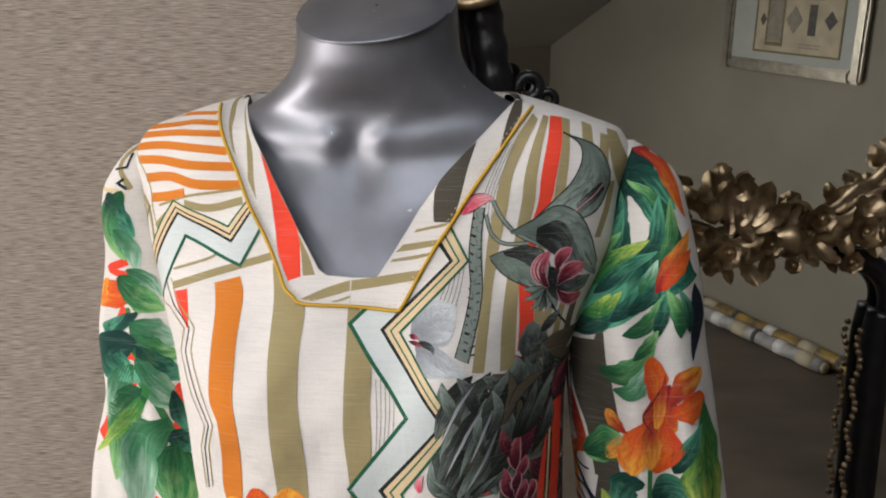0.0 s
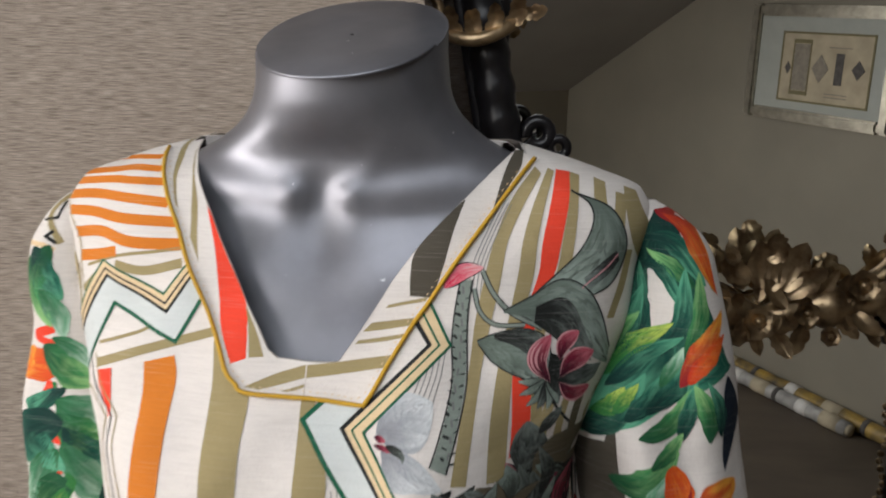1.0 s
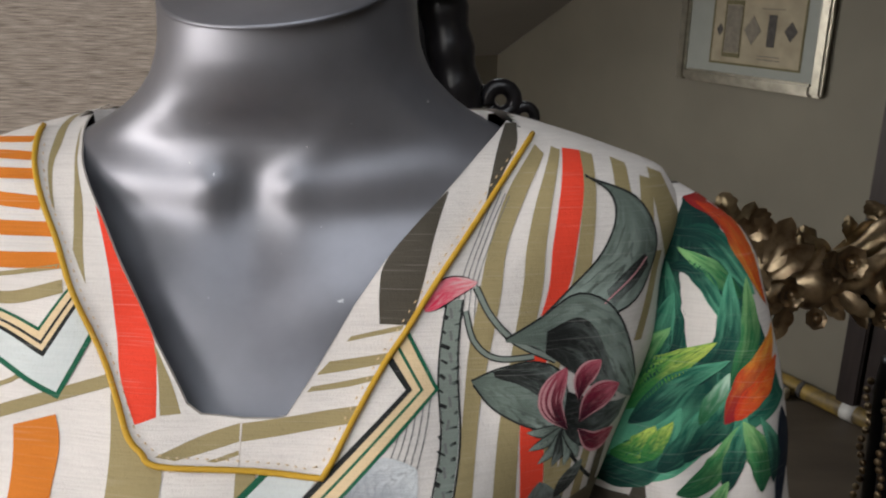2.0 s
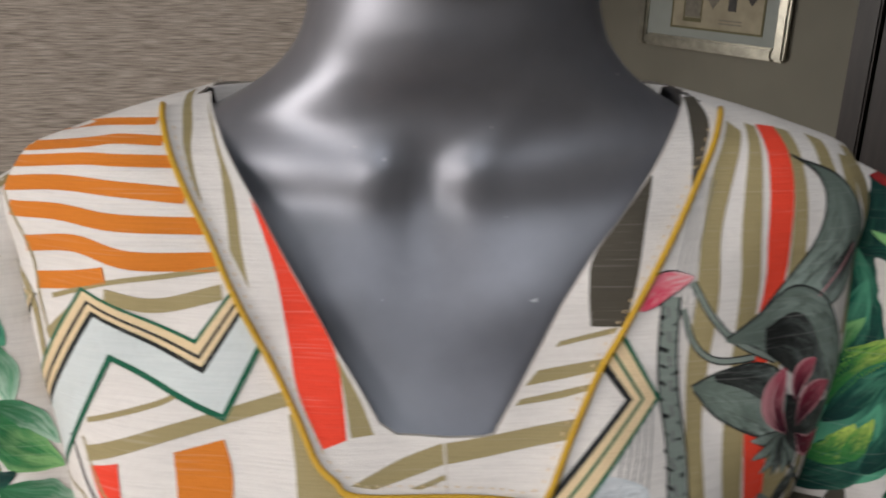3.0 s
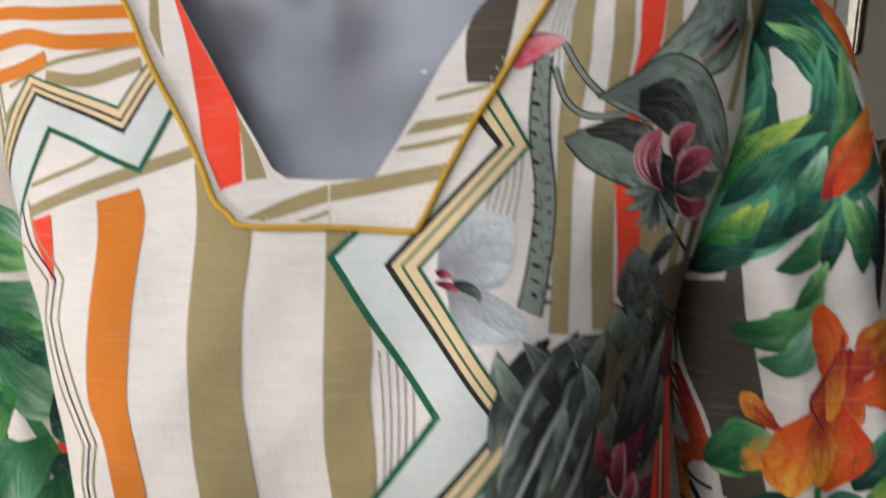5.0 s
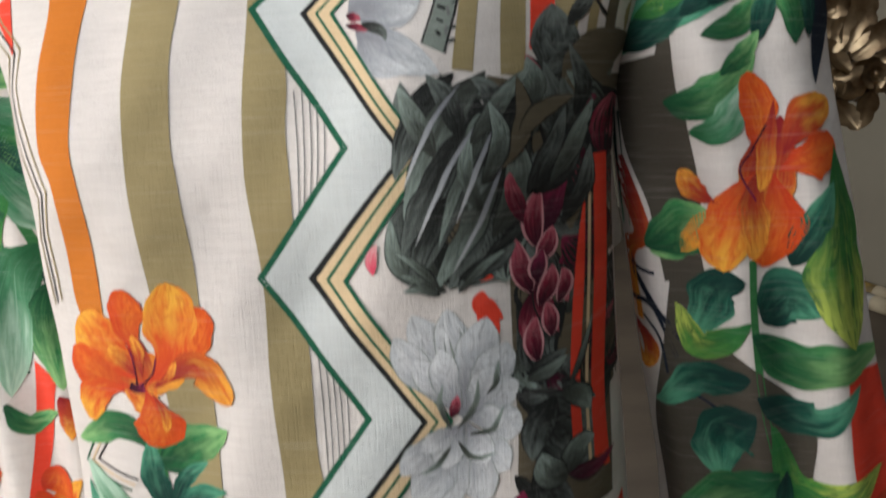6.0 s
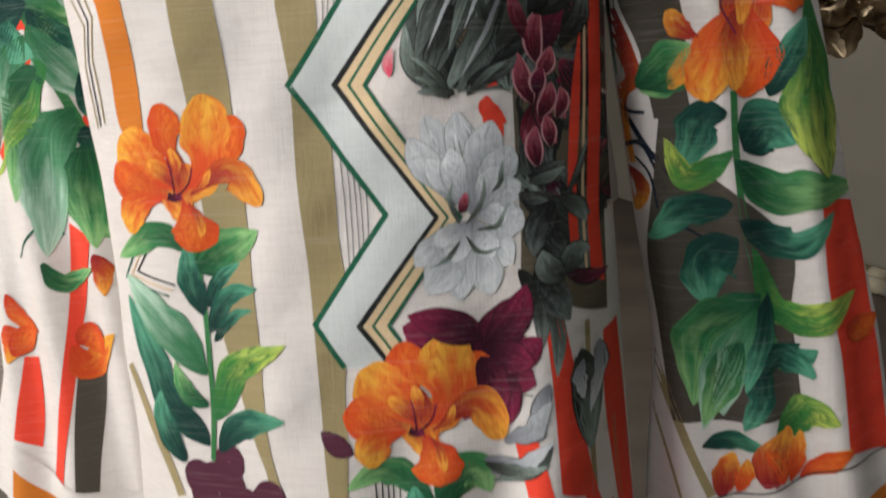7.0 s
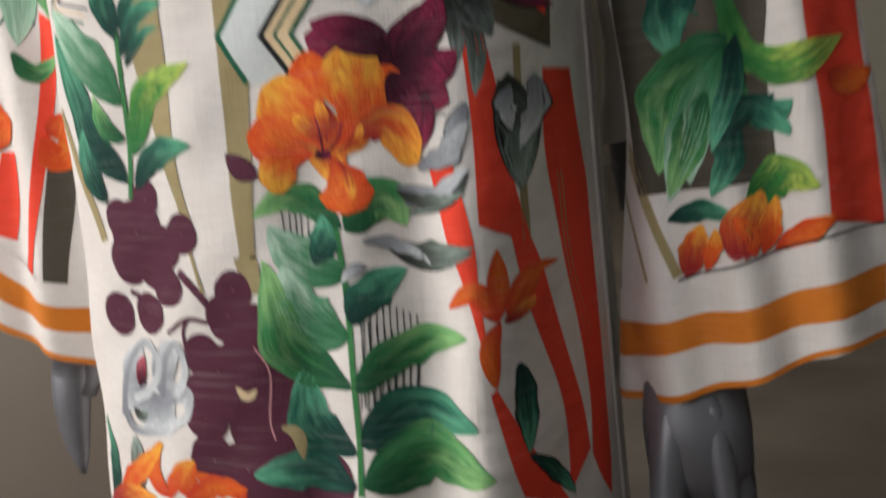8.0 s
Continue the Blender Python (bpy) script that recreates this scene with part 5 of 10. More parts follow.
# print on the yoke
loft(BODY, mm(-109.3, 1368.6, -104.0, 1357.8, -99.8, 1347.7, -91.7, 1331.3), mm(-107.5, 1370.5, -99.9, 1357.8, -96.4, 1345.8, -89.0, 1327.9), 13, "olive_stripe", OLIVE, yoke)
loft(BODY, mm(-96.8, 1365.2, -85.1, 1343.8, -80.4, 1326.3, -77.9, 1312.1), mm(-89.5, 1354.7, -78.5, 1334.1, -73.6, 1313.2, -69.6, 1299.0), 13, "olive_stripe", OLIVE, yoke)
loft(BODY, mm(-71.6, 1330.6, -60.9, 1305.6, -55.2, 1280.7, -51.5, 1264.3, -41.7, 1246.6), mm(-67.9, 1325.8, -51.0, 1299.3, -38.4, 1278.4, -35.4, 1264.6, -33.4, 1249.4), 13, "red_stripe", RED, yoke)
loft(BODY, mm(-38.1, 1276.7, -34.8, 1264.6, -32.0, 1250.0), mm(-36.0, 1273.8, -29.0, 1261.8, -23.9, 1250.6), 13, "olive_stripe", OLIVE, yoke)
loft(BODY, mm(-31.6, 1235.9, -15.4, 1242.7, 0.4, 1247.7), mm(-23.1, 1234.7, -10.2, 1238.0, 0.8, 1241.2), 13, "olive_stripe", OLIVE, yoke)
loft(BODY, mm(1.0, 1247.5, 17.8, 1250.1, 48.5, 1255.2), mm(1.5, 1241.1, 22.2, 1244.4, 45.4, 1248.7), 13, "olive_stripe", OLIVE, yoke)
loft(BODY, mm(34.7, 1270.9, 48.3, 1272.8, 61.7, 1275.0), mm(29.8, 1265.8, 43.9, 1267.8, 58.6, 1270.7), 13, "olive_stripe", OLIVE, yoke)
loft(BODY, mm(28.1, 1261.5, 41.7, 1263.7, 55.0, 1266.4), mm(26.3, 1259.4, 41.8, 1261.3, 54.0, 1264.3), 13, "olive_stripe", OLIVE, yoke)
loft(BODY, mm(42.9, 1280.6, 59.6, 1284.4, 64.5, 1285.3), mm(41.3, 1278.5, 59.6, 1282.4, 63.2, 1283.2), 13, "olive_stripe", OLIVE, yoke)
loft(BODY, mm(-11.0, 1234.5, -4.7, 1236.4, 1.1, 1238.3), mm(-7.5, 1234.1, -3.3, 1235.2, 1.3, 1236.7), 13, "olive_stripe", OLIVE, yoke)
loft(BODY, mm(80.2, 1337.9, 68.2, 1325.2, 56.1, 1310.1, 54.0, 1298.7, 54.4, 1285.6), mm(80.9, 1337.9, 76.1, 1321.4, 72.4, 1304.1, 69.8, 1294.3, 67.1, 1285.3), 13, "charcoal_stripe", CHAR, yoke)
loft(BODY, mm(105.0, 1366.8, 101.5, 1355.8, 98.1, 1340.3, 96.2, 1331.2), mm(110.3, 1366.8, 110.1, 1356.8, 104.7, 1346.4, 96.9, 1331.2), 13, "charcoal_stripe", CHAR, yoke)
band(BODY, mm(1.0, 1248.1, 1.5, 1239.8, 1.8, 1232.1), -0.00022, 0.00022, 15, "yoke_seam", LINEN_IN, yoke, smooth=True)
# dark foliage beside the zigzag
foliage = loft(BODY, mm(75.4, 1174.4, 74.9, 1157.8, 59.3, 1136.9, 59.9, 1122.2, 80.4, 1108.0), mm(119.7, 1171.3, 133.2, 1161.6, 128.3, 1142.8, 117.9, 1126.6, 104.2, 1109.0), 2, "foliage_print", GREYD, dress, "dark grey foliage print")
leaf(BODY, mm(80.2, 1134.6, 69.2, 1168.8, 65.5, 1189.1), 0.0076, 3.00, BLACK, foliage, "grey_leaf_outline")
leaf(BODY, mm(80.2, 1134.6, 69.2, 1168.8, 65.5, 1189.1), 0.0071, 3.60, GREYD, foliage, "grey_leaf")
leaf(BODY, mm(88.6, 1132.9, 89.9, 1165.6, 79.8, 1191.5), 0.0069, 4.20, BLACK, foliage, "grey_leaf_outline")
leaf(BODY, mm(88.6, 1132.9, 89.9, 1165.6, 79.8, 1191.5), 0.0064, 4.80, GREYD, foliage, "grey_leaf")
leaf(BODY, mm(97.3, 1134.4, 103.5, 1165.5, 96.9, 1186.3), 0.0093, 5.40, BLACK, foliage, "grey_leaf_outline")
leaf(BODY, mm(97.3, 1134.4, 103.5, 1165.5, 96.9, 1186.3), 0.0088, 6.00, GREYD, foliage, "grey_leaf")
leaf(BODY, mm(106.4, 1128.5, 116.6, 1154.5, 122.4, 1189.3), 0.0065, 6.60, BLACK, foliage, "grey_leaf_outline")
leaf(BODY, mm(106.4, 1128.5, 116.6, 1154.5, 122.4, 1189.3), 0.0060, 7.20, GREYD, foliage, "grey_leaf")
leaf(BODY, mm(116.1, 1129.2, 128.3, 1153.1, 116.9, 1195.7), 0.0071, 7.80, BLACK, foliage, "grey_leaf_outline")
leaf(BODY, mm(116.1, 1129.2, 128.3, 1153.1, 116.9, 1195.7), 0.0066, 8.40, GREYD, foliage, "grey_leaf")
leaf(BODY, mm(78.4, 1109.4, 70.6, 1135.1, 69.3, 1156.1), 0.0051, 9.00, BLACK, foliage, "grey_leaf_outline")
leaf(BODY, mm(78.4, 1109.4, 70.6, 1135.1, 69.3, 1156.1), 0.0046, 9.60, GREY, foliage, "grey_leaf")
leaf(BODY, mm(80.7, 1109.2, 79.0, 1145.7, 78.9, 1175.0), 0.0074, 10.20, BLACK, foliage, "grey_leaf_outline")
leaf(BODY, mm(80.7, 1109.2, 79.0, 1145.7, 78.9, 1175.0), 0.0069, 10.80, GREYD, foliage, "grey_leaf")
leaf(BODY, mm(82.6, 1109.0, 95.4, 1144.8, 93.5, 1176.3), 0.0061, 11.40, BLACK, foliage, "grey_leaf_outline")
leaf(BODY, mm(82.6, 1109.0, 95.4, 1144.8, 93.5, 1176.3), 0.0056, 12.00, GREYD, foliage, "grey_leaf")
leaf(BODY, mm(89.2, 1110.6, 105.0, 1132.6, 115.0, 1160.3), 0.0072, 12.60, BLACK, foliage, "grey_leaf_outline")
leaf(BODY, mm(89.2, 1110.6, 105.0, 1132.6, 115.0, 1160.3), 0.0067, 13.20, GREYD, foliage, "grey_leaf")
leaf(BODY, mm(78.3, 1107.1, 61.9, 1119.8, 59.4, 1138.0), 0.0042, 13.80, BLACK, foliage, "grey_leaf_outline")
leaf(BODY, mm(78.3, 1107.1, 61.9, 1119.8, 59.4, 1138.0), 0.0037, 14.40, GREY, foliage, "grey_leaf")
leaf(BODY, mm(96.4, 1126.4, 105.8, 1147.1, 104.1, 1171.0), 0.0057, 15.00, BLACK, foliage, "grey_leaf_outline")
leaf(BODY, mm(96.4, 1126.4, 105.8, 1147.1, 104.1, 1171.0), 0.0052, 15.60, GREY, foliage, "grey_leaf")
leaf(BODY, mm(111.7, 1141.6, 122.0, 1151.8, 130.4, 1170.2), 0.0060, 16.20, BLACK, foliage, "grey_leaf_outline")
leaf(BODY, mm(111.7, 1141.6, 122.0, 1151.8, 130.4, 1170.2), 0.0055, 16.80, GREYD, foliage, "grey_leaf")
leaf(BODY, mm(82.9, 1111.4, 98.1, 1116.8, 104.7, 1123.2), 0.0038, 17.40, BLACK, foliage, "grey_leaf_outline")
leaf(BODY, mm(82.9, 1111.4, 98.1, 1116.8, 104.7, 1123.2), 0.0033, 18.00, GREYD, foliage, "grey_leaf")
leaf(BODY, mm(101.9, 1127.7, 108.8, 1143.7, 116.6, 1154.5), 0.0060, 14.00, GREYD, foliage, "dark_leaf")
leaf(BODY, mm(113.7, 1123.1, 118.8, 1139.6, 125.3, 1147.6), 0.0057, 14.60, PETALM, foliage, "dark_leaf")
leaf(BODY, mm(103.4, 1161.3, 109.9, 1173.7, 111.4, 1186.4), 0.0053, 15.20, GREY, foliage, "dark_leaf")
leaf(BODY, mm(119.4, 1162.4, 125.6, 1173.5, 123.9, 1188.7), 0.0047, 15.80, GREYD, foliage, "dark_leaf")
leaf(BODY, mm(108.9, 1129.4, 104.0, 1145.7, 103.4, 1152.0), 0.0032, 16.40, PETALR, foliage, "dark_leaf")
leaf(BODY, mm(128.7, 1172.1, 133.0, 1185.6, 127.5, 1202.7), 0.0038, 17.00, GREYD, foliage, "dark_leaf")
leaf(BODY, mm(127.2, 1210.1, 134.5, 1218.9, 139.4, 1225.5), 0.0033, 17.60, GREYD, foliage, "dark_leaf")
leaf(BODY, mm(77.2, 1159.9, 69.3, 1175.0, 64.5, 1187.2), 0.0041, 18.20, GREY, foliage, "dark_leaf")
leaf(BODY, mm(86.7, 1166.2, 81.7, 1181.4, 74.6, 1191.3), 0.0042, 18.80, GREYD, foliage, "dark_leaf")
leaf(BODY, mm(101.1, 1170.8, 96.9, 1184.3, 90.3, 1189.7), 0.0039, 19.40, GREYD, foliage, "dark_leaf")
leaf(BODY, mm(89.8, 1157.2, 94.3, 1170.9, 103.8, 1178.1), 0.0039, 20.00, GREY, foliage, "dark_leaf")
leaf(BODY, mm(108.7, 1176.5, 114.0, 1185.4, 110.5, 1197.5), 0.0045, 20.60, GREY, foliage, "dark_leaf")
leaf(BODY, mm(92.8, 1136.1, 87.5, 1153.5, 90.0, 1169.6), 0.0030, 21.20, GREY, foliage, "dark_leaf")
loft(BODY, mm(165.9, 1344.1, 164.8, 1319.3), mm(172.5, 1342.0, 171.3, 1319.0), 1.20, "olive_stripe", OLIVE, dress)
loft(BODY, mm(173.3, 1310.9, 169.0, 1291.2, 162.8, 1272.3), mm(176.9, 1310.4, 173.4, 1290.4, 167.0, 1271.6), 1.20, "olive_stripe", OLIVE, dress)
loft(BODY, mm(132.3, 1236.9, 127.3, 1217.4, 122.4, 1189.9), mm(137.7, 1236.2, 132.7, 1216.7, 127.8, 1187.9), 1.20, "olive_stripe", OLIVE, dress)
loft(BODY, mm(141.5, 1235.6, 136.5, 1216.1, 131.6, 1186.3), mm(145.4, 1234.9, 140.4, 1215.3, 135.6, 1184.5), 1.20, "olive_stripe", OLIVE, dress)
# outermost stripe uses the olive with shade in its colour
loft(BODY, mm(148.6, 1234.2, 143.6, 1214.3, 138.8, 1182.9), mm(152.7, 1233.2, 147.7, 1212.5, 143.0, 1179.9), 1.20, "olive_stripe", OLIVE_SHADE, dress)
leaf(BODY, mm(84.6, 1191.7, 70.8, 1174.5, 62.2, 1152.1), 0.0058, 11.70, BLACK, foliage, "grey_leaf_outline", wavy=0.14)
leaf(BODY, mm(84.6, 1191.7, 70.8, 1174.5, 62.2, 1152.1), 0.0053, 12.00, GREYD, foliage, "grey_leaf", wavy=0.14)
leaf(BODY, mm(106.7, 1144.2, 97.3, 1121.6, 82.7, 1106.3), 0.0062, 12.60, BLACK, foliage, "grey_leaf_outline", wavy=0.14)
leaf(BODY, mm(106.7, 1144.2, 97.3, 1121.6, 82.7, 1106.3), 0.0056, 12.90, GREYD, foliage, "grey_leaf", wavy=0.14)
leaf(BODY, mm(95.8, 1192.0, 79.0, 1168.7, 64.9, 1134.3), 0.0068, 13.50, BLACK, foliage, "grey_leaf_outline", wavy=0.14)
leaf(BODY, mm(95.8, 1192.0, 79.0, 1168.7, 64.9, 1134.3), 0.0062, 13.80, GREY, foliage, "grey_leaf", wavy=0.14)
leaf(BODY, mm(106.4, 1165.0, 96.1, 1137.9, 79.4, 1107.5), 0.0075, 14.40, BLACK, foliage, "grey_leaf_outline", wavy=0.14)
leaf(BODY, mm(106.4, 1165.0, 96.1, 1137.9, 79.4, 1107.5), 0.0069, 14.70, GREYD, foliage, "grey_leaf", wavy=0.14)
leaf(BODY, mm(104.9, 1188.0, 88.1, 1158.4, 69.2, 1114.8), 0.0077, 15.30, BLACK, foliage, "grey_leaf_outline", wavy=0.14)
leaf(BODY, mm(104.9, 1188.0, 88.1, 1158.4, 69.2, 1114.8), 0.0072, 15.60, GREYD, foliage, "grey_leaf", wavy=0.14)
leaf(BODY, mm(100.1, 1155.9, 88.7, 1133.9, 74.0, 1107.4), 0.0051, 16.20, BLACK, foliage, "grey_leaf_outline", wavy=0.14)
leaf(BODY, mm(100.1, 1155.9, 88.7, 1133.9, 74.0, 1107.4), 0.0046, 16.50, GREY, foliage, "grey_leaf", wavy=0.14)
leaf(BODY, mm(86.3, 1169.5, 73.8, 1146.0, 62.2, 1121.7), 0.0050, 17.10, BLACK, foliage, "grey_leaf_outline", wavy=0.14)
leaf(BODY, mm(86.3, 1169.5, 73.8, 1146.0, 62.2, 1121.7), 0.0045, 17.40, GREYD, foliage, "grey_leaf", wavy=0.14)
leaf(BODY, mm(107.9, 1183.5, 100.3, 1162.6, 88.0, 1138.5), 0.0052, 18.00, BLACK, foliage, "grey_leaf_outline", wavy=0.14)
leaf(BODY, mm(107.9, 1183.5, 100.3, 1162.6, 88.0, 1138.5), 0.0046, 18.30, GREYD, foliage, "grey_leaf", wavy=0.14)
leaf(BODY, mm(81.2, 1145.5, 72.5, 1128.2, 64.5, 1110.1), 0.0042, 18.90, BLACK, foliage, "grey_leaf_outline", wavy=0.14)
leaf(BODY, mm(81.2, 1145.5, 72.5, 1128.2, 64.5, 1110.1), 0.0036, 19.20, GREYD, foliage, "grey_leaf", wavy=0.14)
leaf(BODY, mm(96.6, 1173.9, 85.6, 1149.7, 76.6, 1125.7), 0.0028, 19.80, BLACK, foliage, "grey_leaf_outline", wavy=0.14)
leaf(BODY, mm(96.6, 1173.9, 85.6, 1149.7, 76.6, 1125.7), 0.0022, 20.10, GREY, foliage, "grey_leaf", wavy=0.14)
leaf(BODY, mm(75.1, 1106.9, 68.5, 1113.0, 61.7, 1115.3), 0.0020, 23.70, BLACK, foliage, "grey_leaf_outline", wavy=0.08)
leaf(BODY, mm(75.1, 1106.9, 68.5, 1113.0, 61.7, 1115.3), 0.0016, 24.00, GREY, foliage, "grey_leaf", wavy=0.08)
leaf(BODY, mm(76.2, 1107.7, 68.5, 1118.1, 60.2, 1124.5), 0.0020, 24.70, BLACK, foliage, "grey_leaf_outline", wavy=0.08)
leaf(BODY, mm(76.2, 1107.7, 68.5, 1118.1, 60.2, 1124.5), 0.0016, 25.00, GREY, foliage, "grey_leaf", wavy=0.08)
leaf(BODY, mm(76.1, 1105.9, 69.3, 1109.2, 62.1, 1108.8), 0.0020, 25.70, BLACK, foliage, "grey_leaf_outline", wavy=0.08)
leaf(BODY, mm(76.1, 1105.9, 69.3, 1109.2, 62.1, 1108.8), 0.0016, 26.00, GREY, foliage, "grey_leaf", wavy=0.08)
leaf(BODY, mm(82.7, 1106.3, 91.8, 1115.7, 100.5, 1121.3), 0.0020, 26.70, BLACK, foliage, "grey_leaf_outline", wavy=0.08)
leaf(BODY, mm(82.7, 1106.3, 91.8, 1115.7, 100.5, 1121.3), 0.0016, 27.00, GREY, foliage, "grey_leaf", wavy=0.08)
# dim olive laid over white cloth to paint the shade beside the arm
loft(BODY, mm(105.2, 1101.9, 108.6, 1065.4, 110.1, 1036.3, 112.7, 1012.9), mm(141.5, 1093.7, 141.5, 1052.3, 141.8, 1019.6, 141.7, 994.7), 0.95, "dim_ground", OLIVE_SHADE, dress)
leaf(BODY, mm(89.8, 1164.1, 99.8, 1179.4, 111.8, 1193.6), 0.0039, 29.70, BLACK, foliage, "line_leaf_outline", wavy=0.08)
leaf(BODY, mm(89.8, 1164.1, 99.8, 1179.4, 111.8, 1193.6), 0.0033, 30.00, GREY, foliage, "line_leaf", wavy=0.08)
leaf(BODY, mm(100.2, 1153.4, 108.6, 1170.7, 106.5, 1189.8), 0.0040, 30.50, BLACK, foliage, "line_leaf_outline", wavy=0.08)
leaf(BODY, mm(100.2, 1153.4, 108.6, 1170.7, 106.5, 1189.8), 0.0034, 30.80, OLIVE_SHADE, foliage, "line_leaf", wavy=0.08)
leaf(BODY, mm(109.0, 1141.3, 119.6, 1159.5, 124.9, 1176.7), 0.0041, 31.30, BLACK, foliage, "line_leaf_outline", wavy=0.08)
leaf(BODY, mm(109.0, 1141.3, 119.6, 1159.5, 124.9, 1176.7), 0.0035, 31.60, GREYD, foliage, "line_leaf", wavy=0.08)
leaf(BODY, mm(118.0, 1144.7, 129.0, 1162.5, 136.5, 1179.6), 0.0042, 32.10, BLACK, foliage, "line_leaf_outline", wavy=0.08)
leaf(BODY, mm(118.0, 1144.7, 129.0, 1162.5, 136.5, 1179.6), 0.0036, 32.40, GREY, foliage, "line_leaf", wavy=0.08)
leaf(BODY, mm(107.0, 1165.8, 117.5, 1176.2, 128.6, 1181.2), 0.0041, 32.90, BLACK, foliage, "line_leaf_outline", wavy=0.08)
leaf(BODY, mm(107.0, 1165.8, 117.5, 1176.2, 128.6, 1181.2), 0.0035, 33.20, OLIVE_SHADE, foliage, "line_leaf", wavy=0.08)
leaf(BODY, mm(122.0, 1127.2, 131.3, 1141.6, 134.9, 1159.3), 0.0042, 33.70, BLACK, foliage, "line_leaf_outline", wavy=0.08)
leaf(BODY, mm(122.0, 1127.2, 131.3, 1141.6, 134.9, 1159.3), 0.0036, 34.00, GREYD, foliage, "line_leaf", wavy=0.08)
leaf(BODY, mm(93.4, 1148.1, 100.1, 1164.9, 96.3, 1180.3), 0.0039, 34.50, BLACK, foliage, "line_leaf_outline", wavy=0.08)
leaf(BODY, mm(93.4, 1148.1, 100.1, 1164.9, 96.3, 1180.3), 0.0033, 34.80, GREY, foliage, "line_leaf", wavy=0.08)
leaf(BODY, mm(102.2, 1122.3, 102.4, 1116.4, 109.8, 1109.6), 0.0040, 5.00, RED, foliage, "red_patch")
leaf(BODY, mm(91.3, 1105.9, 91.5, 1100.1, 98.9, 1093.3), 0.0040, 6.00, RED, foliage, "red_patch")
leaf(BODY, mm(93.5, 1173.9, 80.5, 1152.2, 68.1, 1126.3), 0.0009, 26.00, PETALW, foliage, "pale_gap", wavy=0.2)
leaf(BODY, mm(86.6, 1187.3, 74.8, 1170.0, 65.2, 1148.6), 0.0009, 26.30, PETALW, foliage, "pale_gap", wavy=0.2)
leaf(BODY, mm(102.2, 1158.1, 92.9, 1135.9, 81.0, 1113.9), 0.0009, 26.60, PETALW, foliage, "pale_gap", wavy=0.2)
leaf(BODY, mm(100.2, 1174.0, 91.9, 1153.9, 83.5, 1134.3), 0.0009, 26.90, PETALW, foliage, "pale_gap", wavy=0.2)
# white blossom and birch stem
blossom = leaf(BODY, mm(43.8, 1216.1, 59.5, 1225.9, 71.8, 1233.2), 0.0150, 3, PETALW, dress, "white_blossom", "pale printed blossom with a dark red heart", fat=0.5)
leaf(BODY, mm(49.0, 1218.1, 63.7, 1216.0, 70.9, 1217.7), 0.0046, 3.50, PETALW, blossom, "petal")
leaf(BODY, mm(47.0, 1210.2, 63.6, 1200.7, 79.8, 1191.5), 0.0075, 4.10, PETALW, blossom, "petal")
leaf(BODY, mm(49.1, 1208.4, 55.3, 1196.9, 69.6, 1192.6), 0.0046, 4.70, PETALW, blossom, "petal")
leaf(BODY, mm(42.8, 1216.2, 47.0, 1214.9, 49.1, 1214.2), 0.0017, 5.30, PETALR, blossom, "petal")
leaf(BODY, mm(42.7, 1212.1, 49.2, 1210.4, 53.3, 1209.3), 0.0015, 5.90, PETALR, blossom, "petal")
leaf(BODY, mm(49.1, 1212.2, 57.5, 1208.5, 59.5, 1204.7), 0.0021, 6.50, GREYD, blossom, "petal")
stem = loft(BODY, mm(81.6, 1295.3, 79.7, 1277.6, 79.2, 1262.3, 81.0, 1240.9, 77.2, 1217.1, 73.4, 1203.0), mm(87.7, 1295.2, 86.2, 1277.4, 86.4, 1262.0, 87.5, 1240.6, 85.2, 1220.3, 81.0, 1199.2), 4, "birch_stem", GREYF, dress, "grey printed birch stem")
band(BODY, mm(81.6, 1295.3, 79.3, 1277.6, 78.8, 1262.3, 80.5, 1240.9, 76.7, 1217.2, 73.0, 1203.1), -0.00039, 0.00039, 4.6, "outline", BLACK, stem, smooth=True)
band(BODY, mm(88.1, 1295.2, 86.6, 1277.4, 86.8, 1262.0, 88.2, 1240.5, 85.8, 1220.3, 81.4, 1199.2), -0.00039, 0.00039, 4.6, "outline", BLACK, stem, smooth=True)
band(BODY, mm(87.8, 1291.6, 86.5, 1290.3), -0.00035, 0.00035, 4.5, "bark_mark", GREYD, stem)
band(BODY, mm(83.2, 1291.8, 83.7, 1287.7), -0.00058, 0.00058, 4.4, "bark_mark", GREYL, stem)
band(BODY, mm(80.2, 1288.9, 82.2, 1287.8), -0.00081, 0.00081, 4.5, "bark_mark", BLACK, stem)
band(BODY, mm(87.3, 1285.8, 84.6, 1285.2), -0.00035, 0.00035, 4.5, "bark_mark", GREYD, stem)
band(BODY, mm(80.1, 1283.1, 81.4, 1281.8), -0.00046, 0.00046, 4.5, "bark_mark", BLACK, stem)
band(BODY, mm(83.2, 1283.1, 83.8, 1279.1), -0.00058, 0.00058, 4.4, "bark_mark", GREYL, stem)
band(BODY, mm(87.2, 1280.1, 85.1, 1278.8), -0.00046, 0.00046, 4.5, "bark_mark", GREYD, stem)
band(BODY, mm(79.7, 1277.4, 83.1, 1276.0), -0.00080, 0.00080, 4.5, "bark_mark", BLACK, stem)
band(BODY, mm(87.1, 1274.3, 85.7, 1273.5), -0.00058, 0.00058, 4.5, "bark_mark", GREYD, stem)
band(BODY, mm(83.3, 1274.4, 83.9, 1270.4), -0.00057, 0.00057, 4.4, "bark_mark", GREYL, stem)
